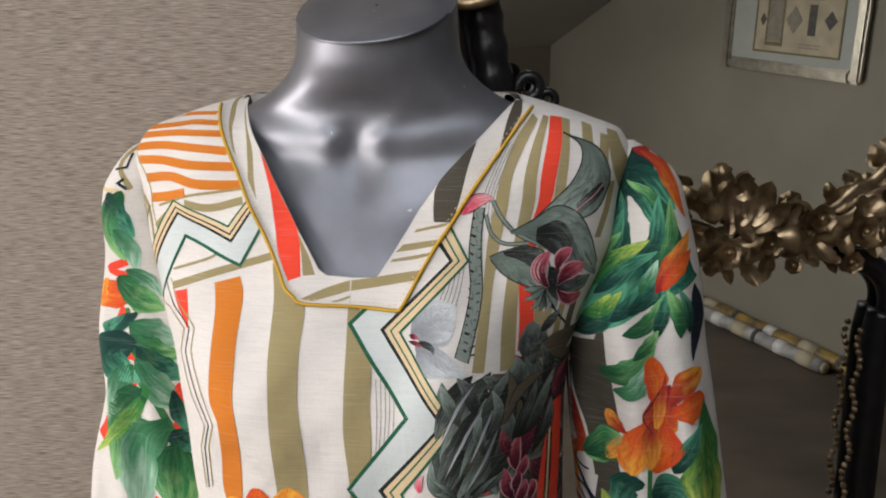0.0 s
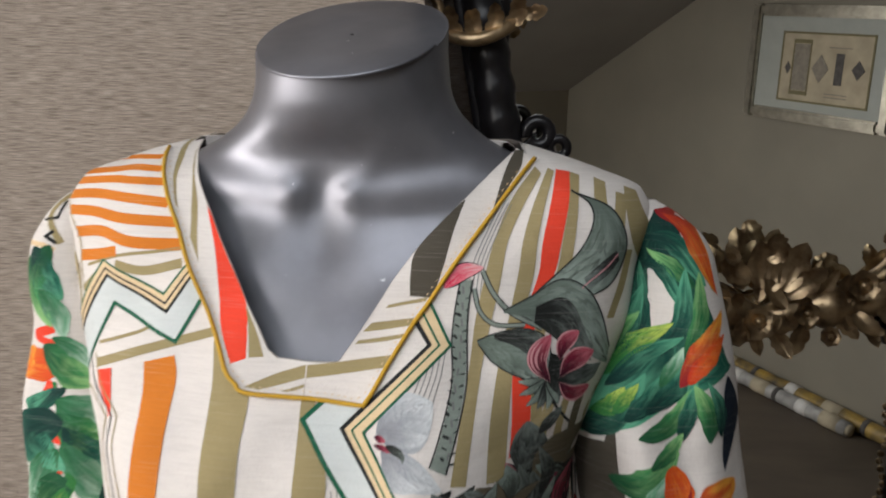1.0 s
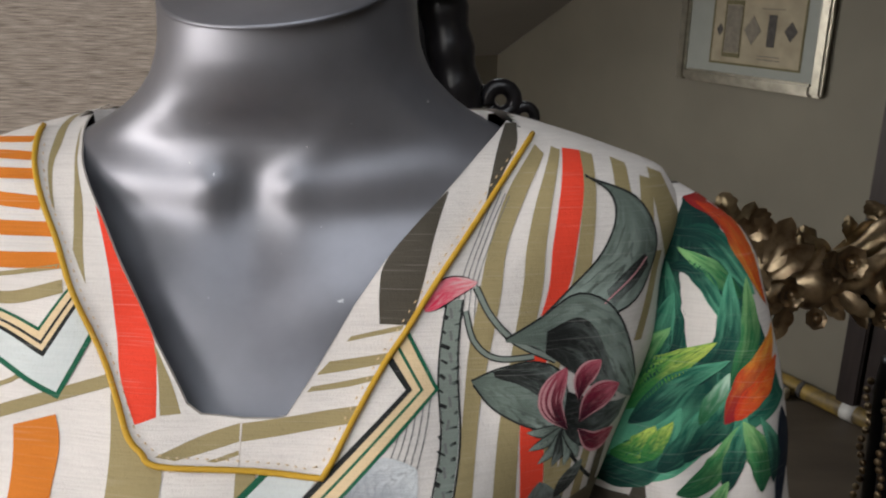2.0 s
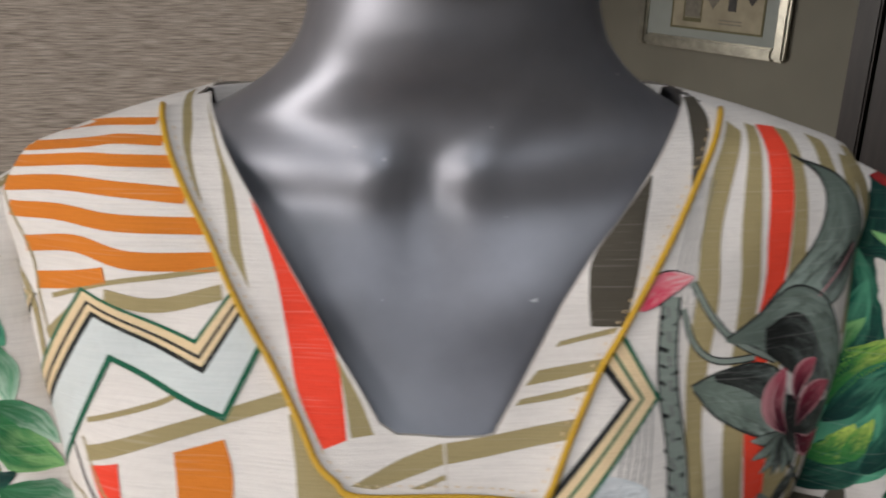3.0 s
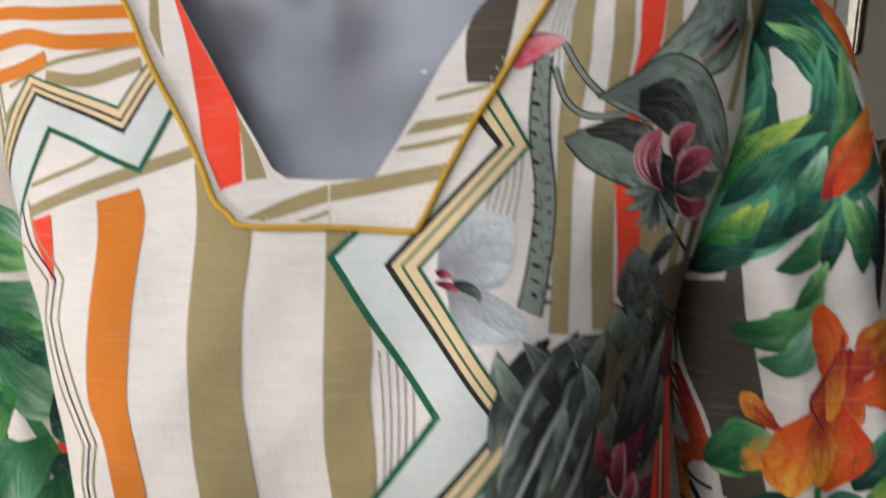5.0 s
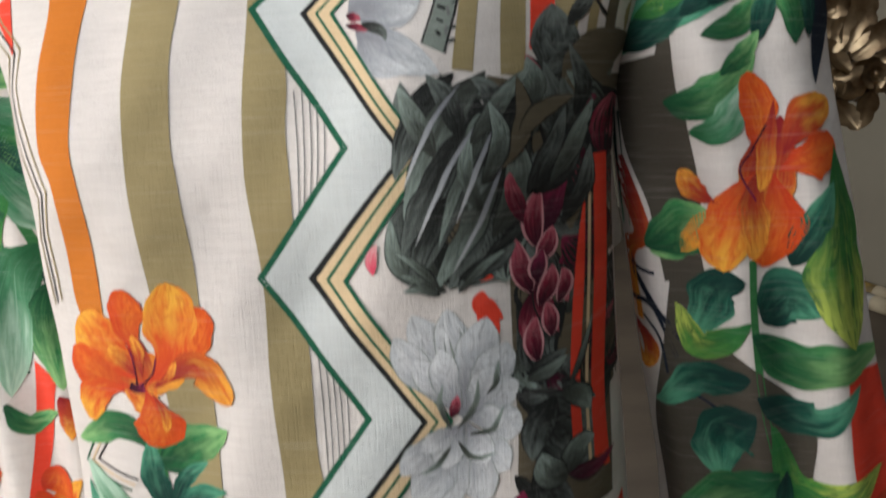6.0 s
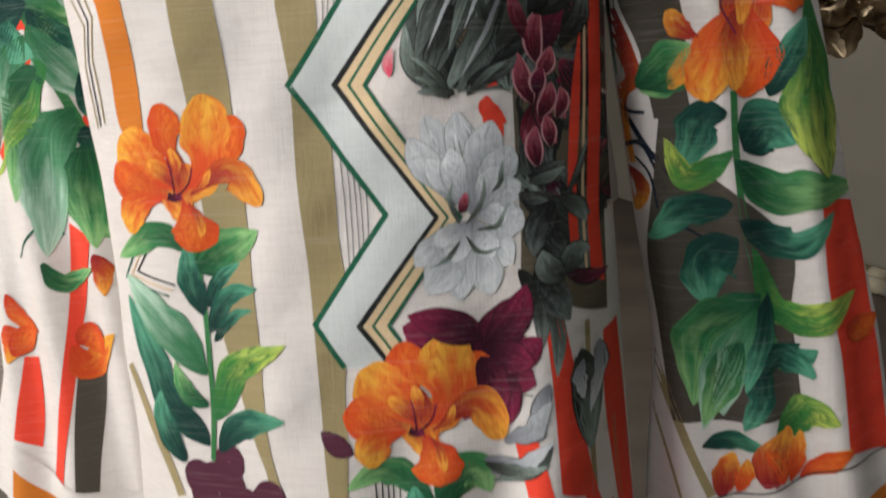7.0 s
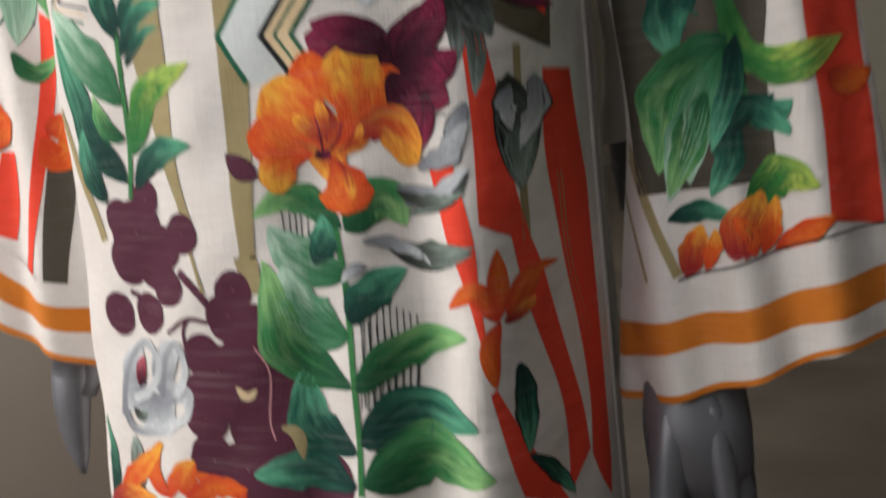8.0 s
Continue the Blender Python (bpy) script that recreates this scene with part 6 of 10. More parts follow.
band(BODY, mm(79.6, 1271.7, 82.3, 1270.1), -0.00046, 0.00046, 4.5, "bark_mark", BLACK, stem)
band(BODY, mm(87.2, 1268.6, 83.8, 1267.4), -0.00057, 0.00057, 4.5, "bark_mark", GREYD, stem)
band(BODY, mm(79.5, 1266.0, 81.5, 1264.2), -0.00068, 0.00068, 4.5, "bark_mark", BLACK, stem)
band(BODY, mm(83.3, 1265.8, 83.9, 1261.9), -0.00057, 0.00057, 4.4, "bark_mark", GREYL, stem)
band(BODY, mm(87.0, 1262.9, 84.3, 1262.1), -0.00068, 0.00068, 4.5, "bark_mark", GREYD, stem)
band(BODY, mm(79.4, 1260.3, 80.7, 1259.2), -0.00034, 0.00034, 4.5, "bark_mark", BLACK, stem)
band(BODY, mm(86.9, 1257.2, 84.9, 1256.9), -0.00034, 0.00034, 4.5, "bark_mark", GREYD, stem)
band(BODY, mm(83.4, 1257.3, 83.9, 1253.5), -0.00056, 0.00056, 4.4, "bark_mark", GREYL, stem)
band(BODY, mm(79.7, 1254.7, 82.4, 1253.5), -0.00067, 0.00067, 4.5, "bark_mark", BLACK, stem)
band(BODY, mm(86.7, 1251.6, 85.4, 1250.6), -0.00045, 0.00045, 4.5, "bark_mark", GREYD, stem)
band(BODY, mm(79.6, 1249.1, 81.6, 1247.8), -0.00033, 0.00033, 4.5, "bark_mark", BLACK, stem)
band(BODY, mm(83.4, 1249.0, 82.9, 1245.2), -0.00056, 0.00056, 4.4, "bark_mark", GREYL, stem)
band(BODY, mm(86.8, 1246.1, 83.5, 1245.8), -0.00045, 0.00045, 4.5, "bark_mark", GREYD, stem)
band(BODY, mm(79.5, 1243.7, 80.8, 1242.2), -0.00055, 0.00055, 4.5, "bark_mark", BLACK, stem)
band(BODY, mm(86.6, 1240.6, 84.0, 1239.7), -0.00055, 0.00055, 4.5, "bark_mark", GREYD, stem)
band(BODY, mm(82.1, 1240.9, 82.8, 1237.1), -0.00055, 0.00055, 4.4, "bark_mark", GREYL, stem)
band(BODY, mm(79.2, 1238.4, 82.4, 1236.7), -0.00033, 0.00033, 4.5, "bark_mark", BLACK, stem)
band(BODY, mm(86.5, 1235.3, 84.5, 1234.8), -0.00066, 0.00066, 4.5, "bark_mark", GREYD, stem)
band(BODY, mm(79.0, 1233.1, 81.5, 1231.3), -0.00054, 0.00054, 4.5, "bark_mark", BLACK, stem)
band(BODY, mm(82.0, 1232.9, 82.8, 1229.2), -0.00054, 0.00054, 4.4, "bark_mark", GREYL, stem)
band(BODY, mm(86.4, 1229.9, 84.9, 1229.0), -0.00033, 0.00033, 4.5, "bark_mark", GREYD, stem)
band(BODY, mm(78.9, 1227.9, 80.8, 1226.9), -0.00075, 0.00075, 4.5, "bark_mark", BLACK, stem)
band(BODY, mm(85.6, 1224.8, 83.0, 1224.4), -0.00032, 0.00032, 4.5, "bark_mark", GREYD, stem)
band(BODY, mm(82.0, 1225.1, 82.7, 1221.5), -0.00054, 0.00054, 4.4, "bark_mark", GREYL, stem)
band(BODY, mm(78.8, 1222.6, 80.0, 1221.6), -0.00043, 0.00043, 4.5, "bark_mark", BLACK, stem)
band(BODY, mm(85.6, 1219.5, 83.5, 1218.5), -0.00043, 0.00043, 4.5, "bark_mark", GREYD, stem)
band(BODY, mm(78.4, 1217.6, 81.5, 1216.3), -0.00074, 0.00074, 4.5, "bark_mark", BLACK, stem)
band(BODY, mm(82.0, 1217.3, 82.8, 1213.8), -0.00053, 0.00053, 4.4, "bark_mark", GREYL, stem)
band(BODY, mm(85.4, 1214.6, 84.1, 1214.0), -0.00053, 0.00053, 4.5, "bark_mark", GREYD, stem)
band(BODY, mm(78.3, 1212.5, 80.8, 1211.0), -0.00042, 0.00042, 4.5, "bark_mark", BLACK, stem)
band(BODY, mm(85.5, 1209.4, 82.3, 1208.5), -0.00053, 0.00053, 4.5, "bark_mark", GREYD, stem)
band(BODY, mm(82.1, 1209.7, 81.8, 1206.4), -0.00053, 0.00053, 4.4, "bark_mark", GREYL, stem)
band(BODY, mm(78.2, 1207.7, 80.0, 1206.1), -0.00063, 0.00063, 4.5, "bark_mark", BLACK, stem)
band(BODY, mm(85.3, 1204.3, 82.8, 1203.8), -0.00063, 0.00063, 4.5, "bark_mark", GREYD, stem)
# grey orchid with crimson heart
orchid = loft(BODY, mm(139.8, 1344.7, 151, 1337, 153, 1326, 146, 1311, 132, 1297, 119, 1285), mm(140.2, 1344, 163, 1335, 172.5, 1319, 171, 1304, 162, 1290, 140, 1283), 7.00, "grey_orchid", ORCH, dress, "large grey-green printed orchid with crimson heart")
band(BODY, mm(139.8, 1344.7, 151, 1337, 153, 1326, 146, 1311, 132, 1297, 119, 1285), -0.00045, 0.00045, 8.60, "outline", BLACK, orchid, smooth=True)
band(BODY, mm(140.2, 1344, 163, 1335, 172.5, 1319, 171, 1304, 162, 1290, 140, 1283), -0.00045, 0.00045, 8.60, "outline", BLACK, orchid, smooth=True)
band(BODY, mm(168, 1309, 162, 1302, 152, 1294, 147, 1290), -0.00040, 0.00040, 8.70, "petal_vein", PINKR, orchid, smooth=True)
loft(BODY, mm(167, 1311, 158, 1304, 149, 1296), mm(169, 1305, 162, 1297, 152, 1290), 8.00, "orchid_shade", GREYD, orchid)
loft(BODY, mm(105.6, 1279.0, 121.1, 1287.1, 136.1, 1295.6, 150.4, 1290.7, 159.5, 1276.0, 165.2, 1254.5), mm(106.0, 1277.9, 117.6, 1275.4, 125.2, 1270.6, 136.7, 1265.0, 150.5, 1254.8, 164.1, 1244.0), 9.00, "orchid_petal", ORCH, orchid)
loft(BODY, mm(123.1, 1281.0, 136.3, 1285.8, 144.1, 1281.0, 149.3, 1269.9, 154.3, 1258.4), mm(122.5, 1272.2, 129.1, 1267.4, 136.8, 1261.2, 144.6, 1254.6, 154.6, 1248.6), 9.60, "orchid_shade", GREYD, orchid)
band(BODY, mm(105.6, 1279.0, 121.1, 1287.1, 136.1, 1295.6, 150.4, 1290.7, 159.5, 1276.0, 165.2, 1254.5), -0.00043, 0.00043, 10.20, "outline", BLACK, orchid, smooth=True)
loft(BODY, mm(92.0, 1262.8, 103.9, 1267.5, 117.7, 1269.5, 129.1, 1264.4, 133.1, 1252.1), mm(92.8, 1261.0, 100.5, 1252.1, 111.9, 1245.4, 123.9, 1240.9, 132.3, 1239.2), 8.20, "orchid_petal", ORCH, orchid)
loft(BODY, mm(100.9, 1266.0, 112.1, 1268.9, 123.4, 1267.8, 131.1, 1259.1), mm(101.8, 1263.8, 113.1, 1260.1, 121.8, 1253.9, 129.9, 1244.9), 8.80, "orchid_shade", GREYD, orchid)
band(BODY, mm(92.0, 1262.8, 103.9, 1267.5, 117.7, 1269.5, 129.1, 1264.4, 133.1, 1252.1), -0.00038, 0.00038, 9.40, "outline", BLACK, orchid, smooth=True)
band(BODY, mm(92.8, 1261.0, 100.5, 1252.1, 111.9, 1245.4, 123.9, 1240.9, 132.3, 1239.2), -0.00038, 0.00038, 9.40, "outline", BLACK, orchid, smooth=True)
loft(BODY, mm(131.9, 1256.0, 142.8, 1250.9, 152.6, 1247.3, 160.9, 1246.3), mm(129.6, 1240.3, 137.3, 1232.3, 147.1, 1232.6, 157.0, 1238.3), 9.20, "orchid_shade", GREYD, orchid)
leaf(BODY, mm(130.7, 1241.7, 124.3, 1240.9, 115.0, 1241.5), 0.0027, 9.70, BLACK, orchid, "orchid_tuft_outline")
leaf(BODY, mm(130.7, 1241.7, 124.3, 1240.9, 115.0, 1241.5), 0.0021, 10.00, ORCH, orchid, "orchid_tuft")
leaf(BODY, mm(130.7, 1241.7, 124.8, 1237.0, 115.8, 1233.8), 0.0027, 10.40, BLACK, orchid, "orchid_tuft_outline")
leaf(BODY, mm(130.7, 1241.7, 124.8, 1237.0, 115.8, 1233.8), 0.0021, 10.70, ORCH, orchid, "orchid_tuft")
leaf(BODY, mm(130.7, 1241.7, 126.7, 1233.6, 119.7, 1227.2), 0.0027, 11.10, BLACK, orchid, "orchid_tuft_outline")
leaf(BODY, mm(130.7, 1241.7, 126.7, 1233.6, 119.7, 1227.2), 0.0021, 11.40, ORCH, orchid, "orchid_tuft")
leaf(BODY, mm(130.7, 1241.7, 129.7, 1232.5, 125.7, 1224.9), 0.0027, 11.80, BLACK, orchid, "orchid_tuft_outline")
leaf(BODY, mm(130.7, 1241.7, 129.7, 1232.5, 125.7, 1224.9), 0.0021, 12.10, GREYD, orchid, "orchid_tuft")
leaf(BODY, mm(130.7, 1241.7, 132.4, 1232.2, 131.0, 1224.3), 0.0027, 12.50, BLACK, orchid, "orchid_tuft_outline")
leaf(BODY, mm(130.7, 1241.7, 132.4, 1232.2, 131.0, 1224.3), 0.0021, 12.80, ORCH, orchid, "orchid_tuft")
leaf(BODY, mm(130.7, 1241.7, 135.4, 1233.2, 137.1, 1226.4), 0.0027, 13.20, BLACK, orchid, "orchid_tuft_outline")
leaf(BODY, mm(130.7, 1241.7, 135.4, 1233.2, 137.1, 1226.4), 0.0021, 13.50, ORCH, orchid, "orchid_tuft")
leaf(BODY, mm(130.7, 1241.7, 138.5, 1234.5, 143.2, 1228.9), 0.0027, 13.90, BLACK, orchid, "orchid_tuft_outline")
leaf(BODY, mm(130.7, 1241.7, 138.5, 1234.5, 143.2, 1228.9), 0.0021, 14.20, GREYD, orchid, "orchid_tuft")
leaf(BODY, mm(132.2, 1240.0, 125.6, 1252.9, 131.7, 1265.7), 0.0055, 17.70, PINKR, orchid, "crimson_petal_outline", fat=0.58)
leaf(BODY, mm(132.2, 1240.0, 125.6, 1252.9, 131.7, 1265.7), 0.0046, 18.00, PETALR, orchid, "crimson_petal", fat=0.58)
leaf(BODY, mm(137.0, 1250.9, 139.5, 1259.8, 147.1, 1267.0), 0.0047, 19.10, PINKR, orchid, "crimson_petal_outline", fat=0.58)
leaf(BODY, mm(137.0, 1250.9, 139.5, 1259.8, 147.1, 1267.0), 0.0037, 19.40, PETALR, orchid, "crimson_petal", fat=0.58)
leaf(BODY, mm(137.2, 1241.7, 144.3, 1249.2, 156.0, 1254.9), 0.0060, 20.50, PINKR, orchid, "crimson_petal_outline", fat=0.58)
leaf(BODY, mm(137.2, 1241.7, 144.3, 1249.2, 156.0, 1254.9), 0.0050, 20.80, PETALR, orchid, "crimson_petal", fat=0.58)
leaf(BODY, mm(136.8, 1239.4, 144.7, 1232.2, 154.3, 1234.3), 0.0045, 21.90, PINKR, orchid, "crimson_petal_outline", fat=0.58)
leaf(BODY, mm(136.8, 1239.4, 144.7, 1232.2, 154.3, 1234.3), 0.0035, 22.20, PETALR, orchid, "crimson_petal", fat=0.58)
band(BODY, mm(130.8, 1234.0, 137.5, 1223.5, 143.6, 1214.3), -0.00077, 0.00077, 6.00, "tendril", BLACK, orchid, smooth=True)
band(BODY, mm(93.4, 1300.0, 99.9, 1288.2, 109.9, 1278.0, 127.2, 1269.2), -0.00153, 0.00153, 5, "tendril_outline", BLACK, orchid, smooth=True)
band(BODY, mm(93.4, 1300.0, 99.9, 1288.2, 109.9, 1278.0, 127.2, 1269.2), -0.00094, 0.00094, 5.5, "tendril", GREYF, orchid, smooth=True)
band(BODY, mm(89.2, 1290.7, 93.0, 1278.4, 101.8, 1271.5, 117.8, 1271.5), -0.00140, 0.00140, 5, "tendril_outline", BLACK, orchid, smooth=True)
band(BODY, mm(89.2, 1290.7, 93.0, 1278.4, 101.8, 1271.5, 117.8, 1271.5), -0.00082, 0.00082, 5.5, "tendril", GREYF, orchid, smooth=True)
leaf(BODY, mm(72.6, 1290.6, 82.1, 1298.7, 94.2, 1301.9), 0.0050, 6.00, BLACK, orchid, "pink_bud_outline", fat=0.45)
leaf(BODY, mm(72.6, 1290.6, 82.1, 1298.7, 94.2, 1301.9), 0.0044, 6.60, PINK, orchid, "pink_bud", fat=0.45)
# red and cream stripes at the side
loft(BODY, mm(132.8, 1143.6, 127.2, 1105.5, 124.3, 1061.3, 124.8, 1031.4), mm(132.8, 1152.4, 131.3, 1104.8, 128.3, 1059.8, 128.9, 1029.2), 14, "red_stripe", RED, dress)
loft(BODY, mm(136.1, 1154.7, 135.4, 1103.8, 132.9, 1052.7, 133.9, 1015.8), mm(142.1, 1154.6, 141.2, 1101.8, 138.8, 1048.8, 140.5, 1009.9), 14, "red_stripe", RED, dress)
band(BODY, mm(134.7, 1154.8, 133.2, 1104.2, 131.0, 1053.7, 132.0, 1017.2), -0.00064, 0.00064, 14, "cream_line", CREAM, dress, smooth=True)
loft(BODY, mm(116.9, 983.7, 121.2, 947.0, 127.5, 916.3, 131.4, 889.3, 136.7, 859.3, 143.3, 820.2, 145.1, 776.2), mm(128.4, 975.8, 128.5, 945.7, 133.3, 913.9, 138.3, 890.7, 143.7, 853.1, 149.0, 819.6, 151.9, 790.0), 1, "red_stripe", RED, dress)
loft(BODY, mm(139.1, 985.5, 139.0, 948.6, 142.6, 909.3, 145.2, 885.8, 149.4, 848.2, 152.0, 816.4, 152.7, 786.1), mm(146.7, 985.6, 149.9, 939.0, 152.8, 900.7, 154.8, 863.2, 156.9, 820.7, 158.3, 785.6, 159.1, 753.4), 1.2, "red_stripe", RED, dress)
loft(BODY, mm(95.8, 947.5, 102.7, 913.9, 109.6, 894.0, 118.6, 858.6), mm(107.2, 945.9, 115.2, 913.9, 116.8, 888.7, 120.3, 852.8), 1, "red_stripe", RED, dress)
loft(BODY, mm(119.5, 842.6, 124.9, 815.0, 130.1, 790.3), mm(121.8, 844.8, 134.1, 808.0, 144.6, 773.7), 1, "red_stripe", RED, dress)
band(BODY, mm(143.2, 936.6, 145.5, 897.1, 152.2, 845.3), -0.00071, 0.00071, 1.5, "olive_line", OLIVE, dress, smooth=True)
loft(BODY, mm(112.4, 1002.5, 115.3, 967.5, 117.8, 919.1), mm(121.2, 1000.5, 126.6, 963.0, 130.6, 910.0), 1.1, "red_stripe", RED, dress)
band(BODY, mm(131.5, 995.9, 131.6, 960.0, 133.2, 907.4), -0.00114, 0.00114, 1.3, "olive_line", OLIVE, dress, smooth=True)
# ground of small grey leaves; the side's shade is put into its olive
ground = loft(BODY, mm(102.0, 1109.2, 102.3, 1080.7, 103.4, 1046.8, 102.7, 1027.1), mm(123.7, 1131.1, 124.7, 1076.0, 123.9, 1041.5, 124.2, 1008.9), 1.5, "leafy_ground", OLIVE_SHADE, dress, "olive and grey ground print, side shade put into its colour")
leaf(BODY, mm(101.5, 1027.2, 110.2, 1010.4, 110.7, 988.0), 0.0055, 2.00, GREYD, ground, "grey_leaf")
leaf(BODY, mm(115.0, 1012.3, 118.0, 994.1, 117.3, 973.7), 0.0036, 2.60, GREY, ground, "grey_leaf")
leaf(BODY, mm(106.6, 1079.9, 110.7, 1067.1, 109.4, 1055.7), 0.0034, 3.20, GREYD, ground, "grey_leaf")
leaf(BODY, mm(122.3, 1074.3, 116.4, 1063.6, 113.8, 1049.9), 0.0029, 3.80, GREY, ground, "grey_leaf")
leaf(BODY, mm(105.1, 1101.8, 106.9, 1089.6, 104.3, 1075.6), 0.0029, 4.40, GREYD, ground, "grey_leaf")
leaf(BODY, mm(121.4, 1131.2, 123.0, 1106.2, 121.4, 1086.6), 0.0022, 5.00, GREY, ground, "grey_leaf")
leaf(BODY, mm(104.0, 1161.5, 108.9, 1146.8, 104.1, 1135.0), 0.0043, 5.60, GREYD, ground, "grey_leaf")
leaf(BODY, mm(122.2, 1159.2, 124.1, 1148.4, 121.4, 1131.2), 0.0040, 6.20, GREYD, ground, "grey_leaf")
leaf(BODY, mm(109.5, 1026.9, 117.8, 1012.1, 123.8, 999.3), 0.0074, 6.80, GREYD, ground, "grey_leaf")
leaf(BODY, mm(104.9, 1038.1, 112.4, 1039.4, 132.4, 1025.5), 0.0058, 7.40, GREYD, ground, "grey_leaf")
ZIGZ, ZIGX = (0.9911, 1.0050, 1.0533, 1.1132, 1.1620, 1.2171, 1.2605, 1.2835), (0.0524, 0.0438, 0.0785, 0.0407, 0.0762, 0.0374, 0.0792, 0.0663)
clutter(BODY, 0.055, 0.122, 1.118, 1.168, 30, (GREYD, GREY, GREYD, ORCH, OLIVE_SHADE), 0.027, foliage, 8, 11, rim=BLACK, clear=lambda z: np.interp(z, ZIGZ, ZIGX))
clutter(BODY, 0.108, 0.146, 1.04, 1.19, 46, (GREYD, GREYD, GREY, PETALM, OLIVE_SHADE, PETALR), 0.024, ground, 3, 3, rim=BLACK, clear=lambda z: 0.085 if z > 1.09 else 0.100)
# shaded side: shade painted as dim olive ground and extra dark leaves
clutter(BODY, 0.122, 0.143, 1.12, 1.20, 30, (GREYD, OLIVE_SHADE, GREY, OLIVE_SHADE), 0.032, ground, 2, 9)
clutter(BODY, 0.092, 0.138, 1.165, 1.188, 12, (GREY, OLIVE_SHADE, OLIVE_SHADE, GREYD), 0.024, ground, 2.5, 12)
loft(BODY, mm(128, 1188, 126, 1100, 128, 1045), mm(145, 1188, 144, 1100, 145, 1045), 0.9, "side_ground", OLIVE_SHADE, dress)
# white peony
peony = leaf(BODY, mm(82.8, 1052.6, 75.0, 1076.1, 64.5, 1098.8), 0.0080, 6.40, PETALW, dress, "white_peony", "large pale grey-white printed peony", fat=0.68, wavy=0.09, tip=0.6)
leaf(BODY, mm(82.8, 1052.6, 68.5, 1071.7, 56.9, 1089.8), 0.0074, 6.90, GREYF, peony, "petal_outline", fat=0.68, wavy=0.09, tip=0.6)
leaf(BODY, mm(82.8, 1052.6, 68.5, 1071.7, 56.9, 1089.8), 0.0070, 7.20, PETALW, peony, "petal", fat=0.68, wavy=0.09, tip=0.6)
leaf(BODY, mm(82.8, 1052.6, 81.9, 1076.8, 77.9, 1100.1), 0.0074, 7.70, GREYF, peony, "petal_outline", fat=0.68, wavy=0.09, tip=0.6)
leaf(BODY, mm(82.8, 1052.6, 81.9, 1076.8, 77.9, 1100.1), 0.0070, 8.00, PETALW, peony, "petal", fat=0.68, wavy=0.09, tip=0.6)
leaf(BODY, mm(82.8, 1052.6, 86.9, 1074.5, 93.1, 1095.2), 0.0083, 8.50, GREYF, peony, "petal_outline", fat=0.68, wavy=0.09, tip=0.6)
leaf(BODY, mm(82.8, 1052.6, 86.9, 1074.5, 93.1, 1095.2), 0.0080, 8.80, PETALW, peony, "petal", fat=0.68, wavy=0.09, tip=0.6)
leaf(BODY, mm(82.8, 1052.6, 93.2, 1068.3, 100.2, 1083.6), 0.0079, 9.30, GREYF, peony, "petal_outline", fat=0.68, wavy=0.09, tip=0.6)
leaf(BODY, mm(82.8, 1052.6, 93.2, 1068.3, 100.2, 1083.6), 0.0076, 9.60, PETALW, peony, "petal", fat=0.68, wavy=0.09, tip=0.6)
leaf(BODY, mm(82.8, 1052.6, 92.3, 1059.8, 104.1, 1066.2), 0.0075, 10.10, GREYF, peony, "petal_outline", fat=0.68, wavy=0.09, tip=0.6)
leaf(BODY, mm(82.8, 1052.6, 92.3, 1059.8, 104.1, 1066.2), 0.0072, 10.40, PETALW, peony, "petal", fat=0.68, wavy=0.09, tip=0.6)
leaf(BODY, mm(82.8, 1052.6, 95.4, 1049.8, 105.2, 1046.9), 0.0080, 10.90, GREYF, peony, "petal_outline", fat=0.68, wavy=0.09, tip=0.6)
leaf(BODY, mm(82.8, 1052.6, 95.4, 1049.8, 105.2, 1046.9), 0.0077, 11.20, PETALW, peony, "petal", fat=0.68, wavy=0.09, tip=0.6)
leaf(BODY, mm(82.8, 1052.6, 89.6, 1041.4, 99.4, 1030.2), 0.0085, 11.70, GREYF, peony, "petal_outline", fat=0.68, wavy=0.09, tip=0.6)
leaf(BODY, mm(82.8, 1052.6, 89.6, 1041.4, 99.4, 1030.2), 0.0082, 12.00, PETALW, peony, "petal", fat=0.68, wavy=0.09, tip=0.6)
leaf(BODY, mm(82.8, 1052.6, 86.7, 1034.0, 87.8, 1015.4), 0.0086, 12.50, GREYF, peony, "petal_outline", fat=0.68, wavy=0.09, tip=0.6)
leaf(BODY, mm(82.8, 1052.6, 86.7, 1034.0, 87.8, 1015.4), 0.0082, 12.80, PETALW, peony, "petal", fat=0.68, wavy=0.09, tip=0.6)
leaf(BODY, mm(82.8, 1052.6, 77.3, 1033.4, 74.8, 1014.3), 0.0086, 13.30, GREYF, peony, "petal_outline", fat=0.68, wavy=0.09, tip=0.6)
leaf(BODY, mm(82.8, 1052.6, 77.3, 1033.4, 74.8, 1014.3), 0.0082, 13.60, PETALW, peony, "petal", fat=0.68, wavy=0.09, tip=0.6)
leaf(BODY, mm(82.8, 1052.6, 73.2, 1035.1, 61.1, 1018.3), 0.0090, 14.10, GREYF, peony, "petal_outline", fat=0.68, wavy=0.09, tip=0.6)
leaf(BODY, mm(82.8, 1052.6, 73.2, 1035.1, 61.1, 1018.3), 0.0087, 14.40, PETALW, peony, "petal", fat=0.68, wavy=0.09, tip=0.6)
leaf(BODY, mm(82.8, 1052.6, 68.0, 1042.0, 56.2, 1031.4), 0.0066, 14.90, GREYF, peony, "petal_outline", fat=0.68, wavy=0.09, tip=0.6)
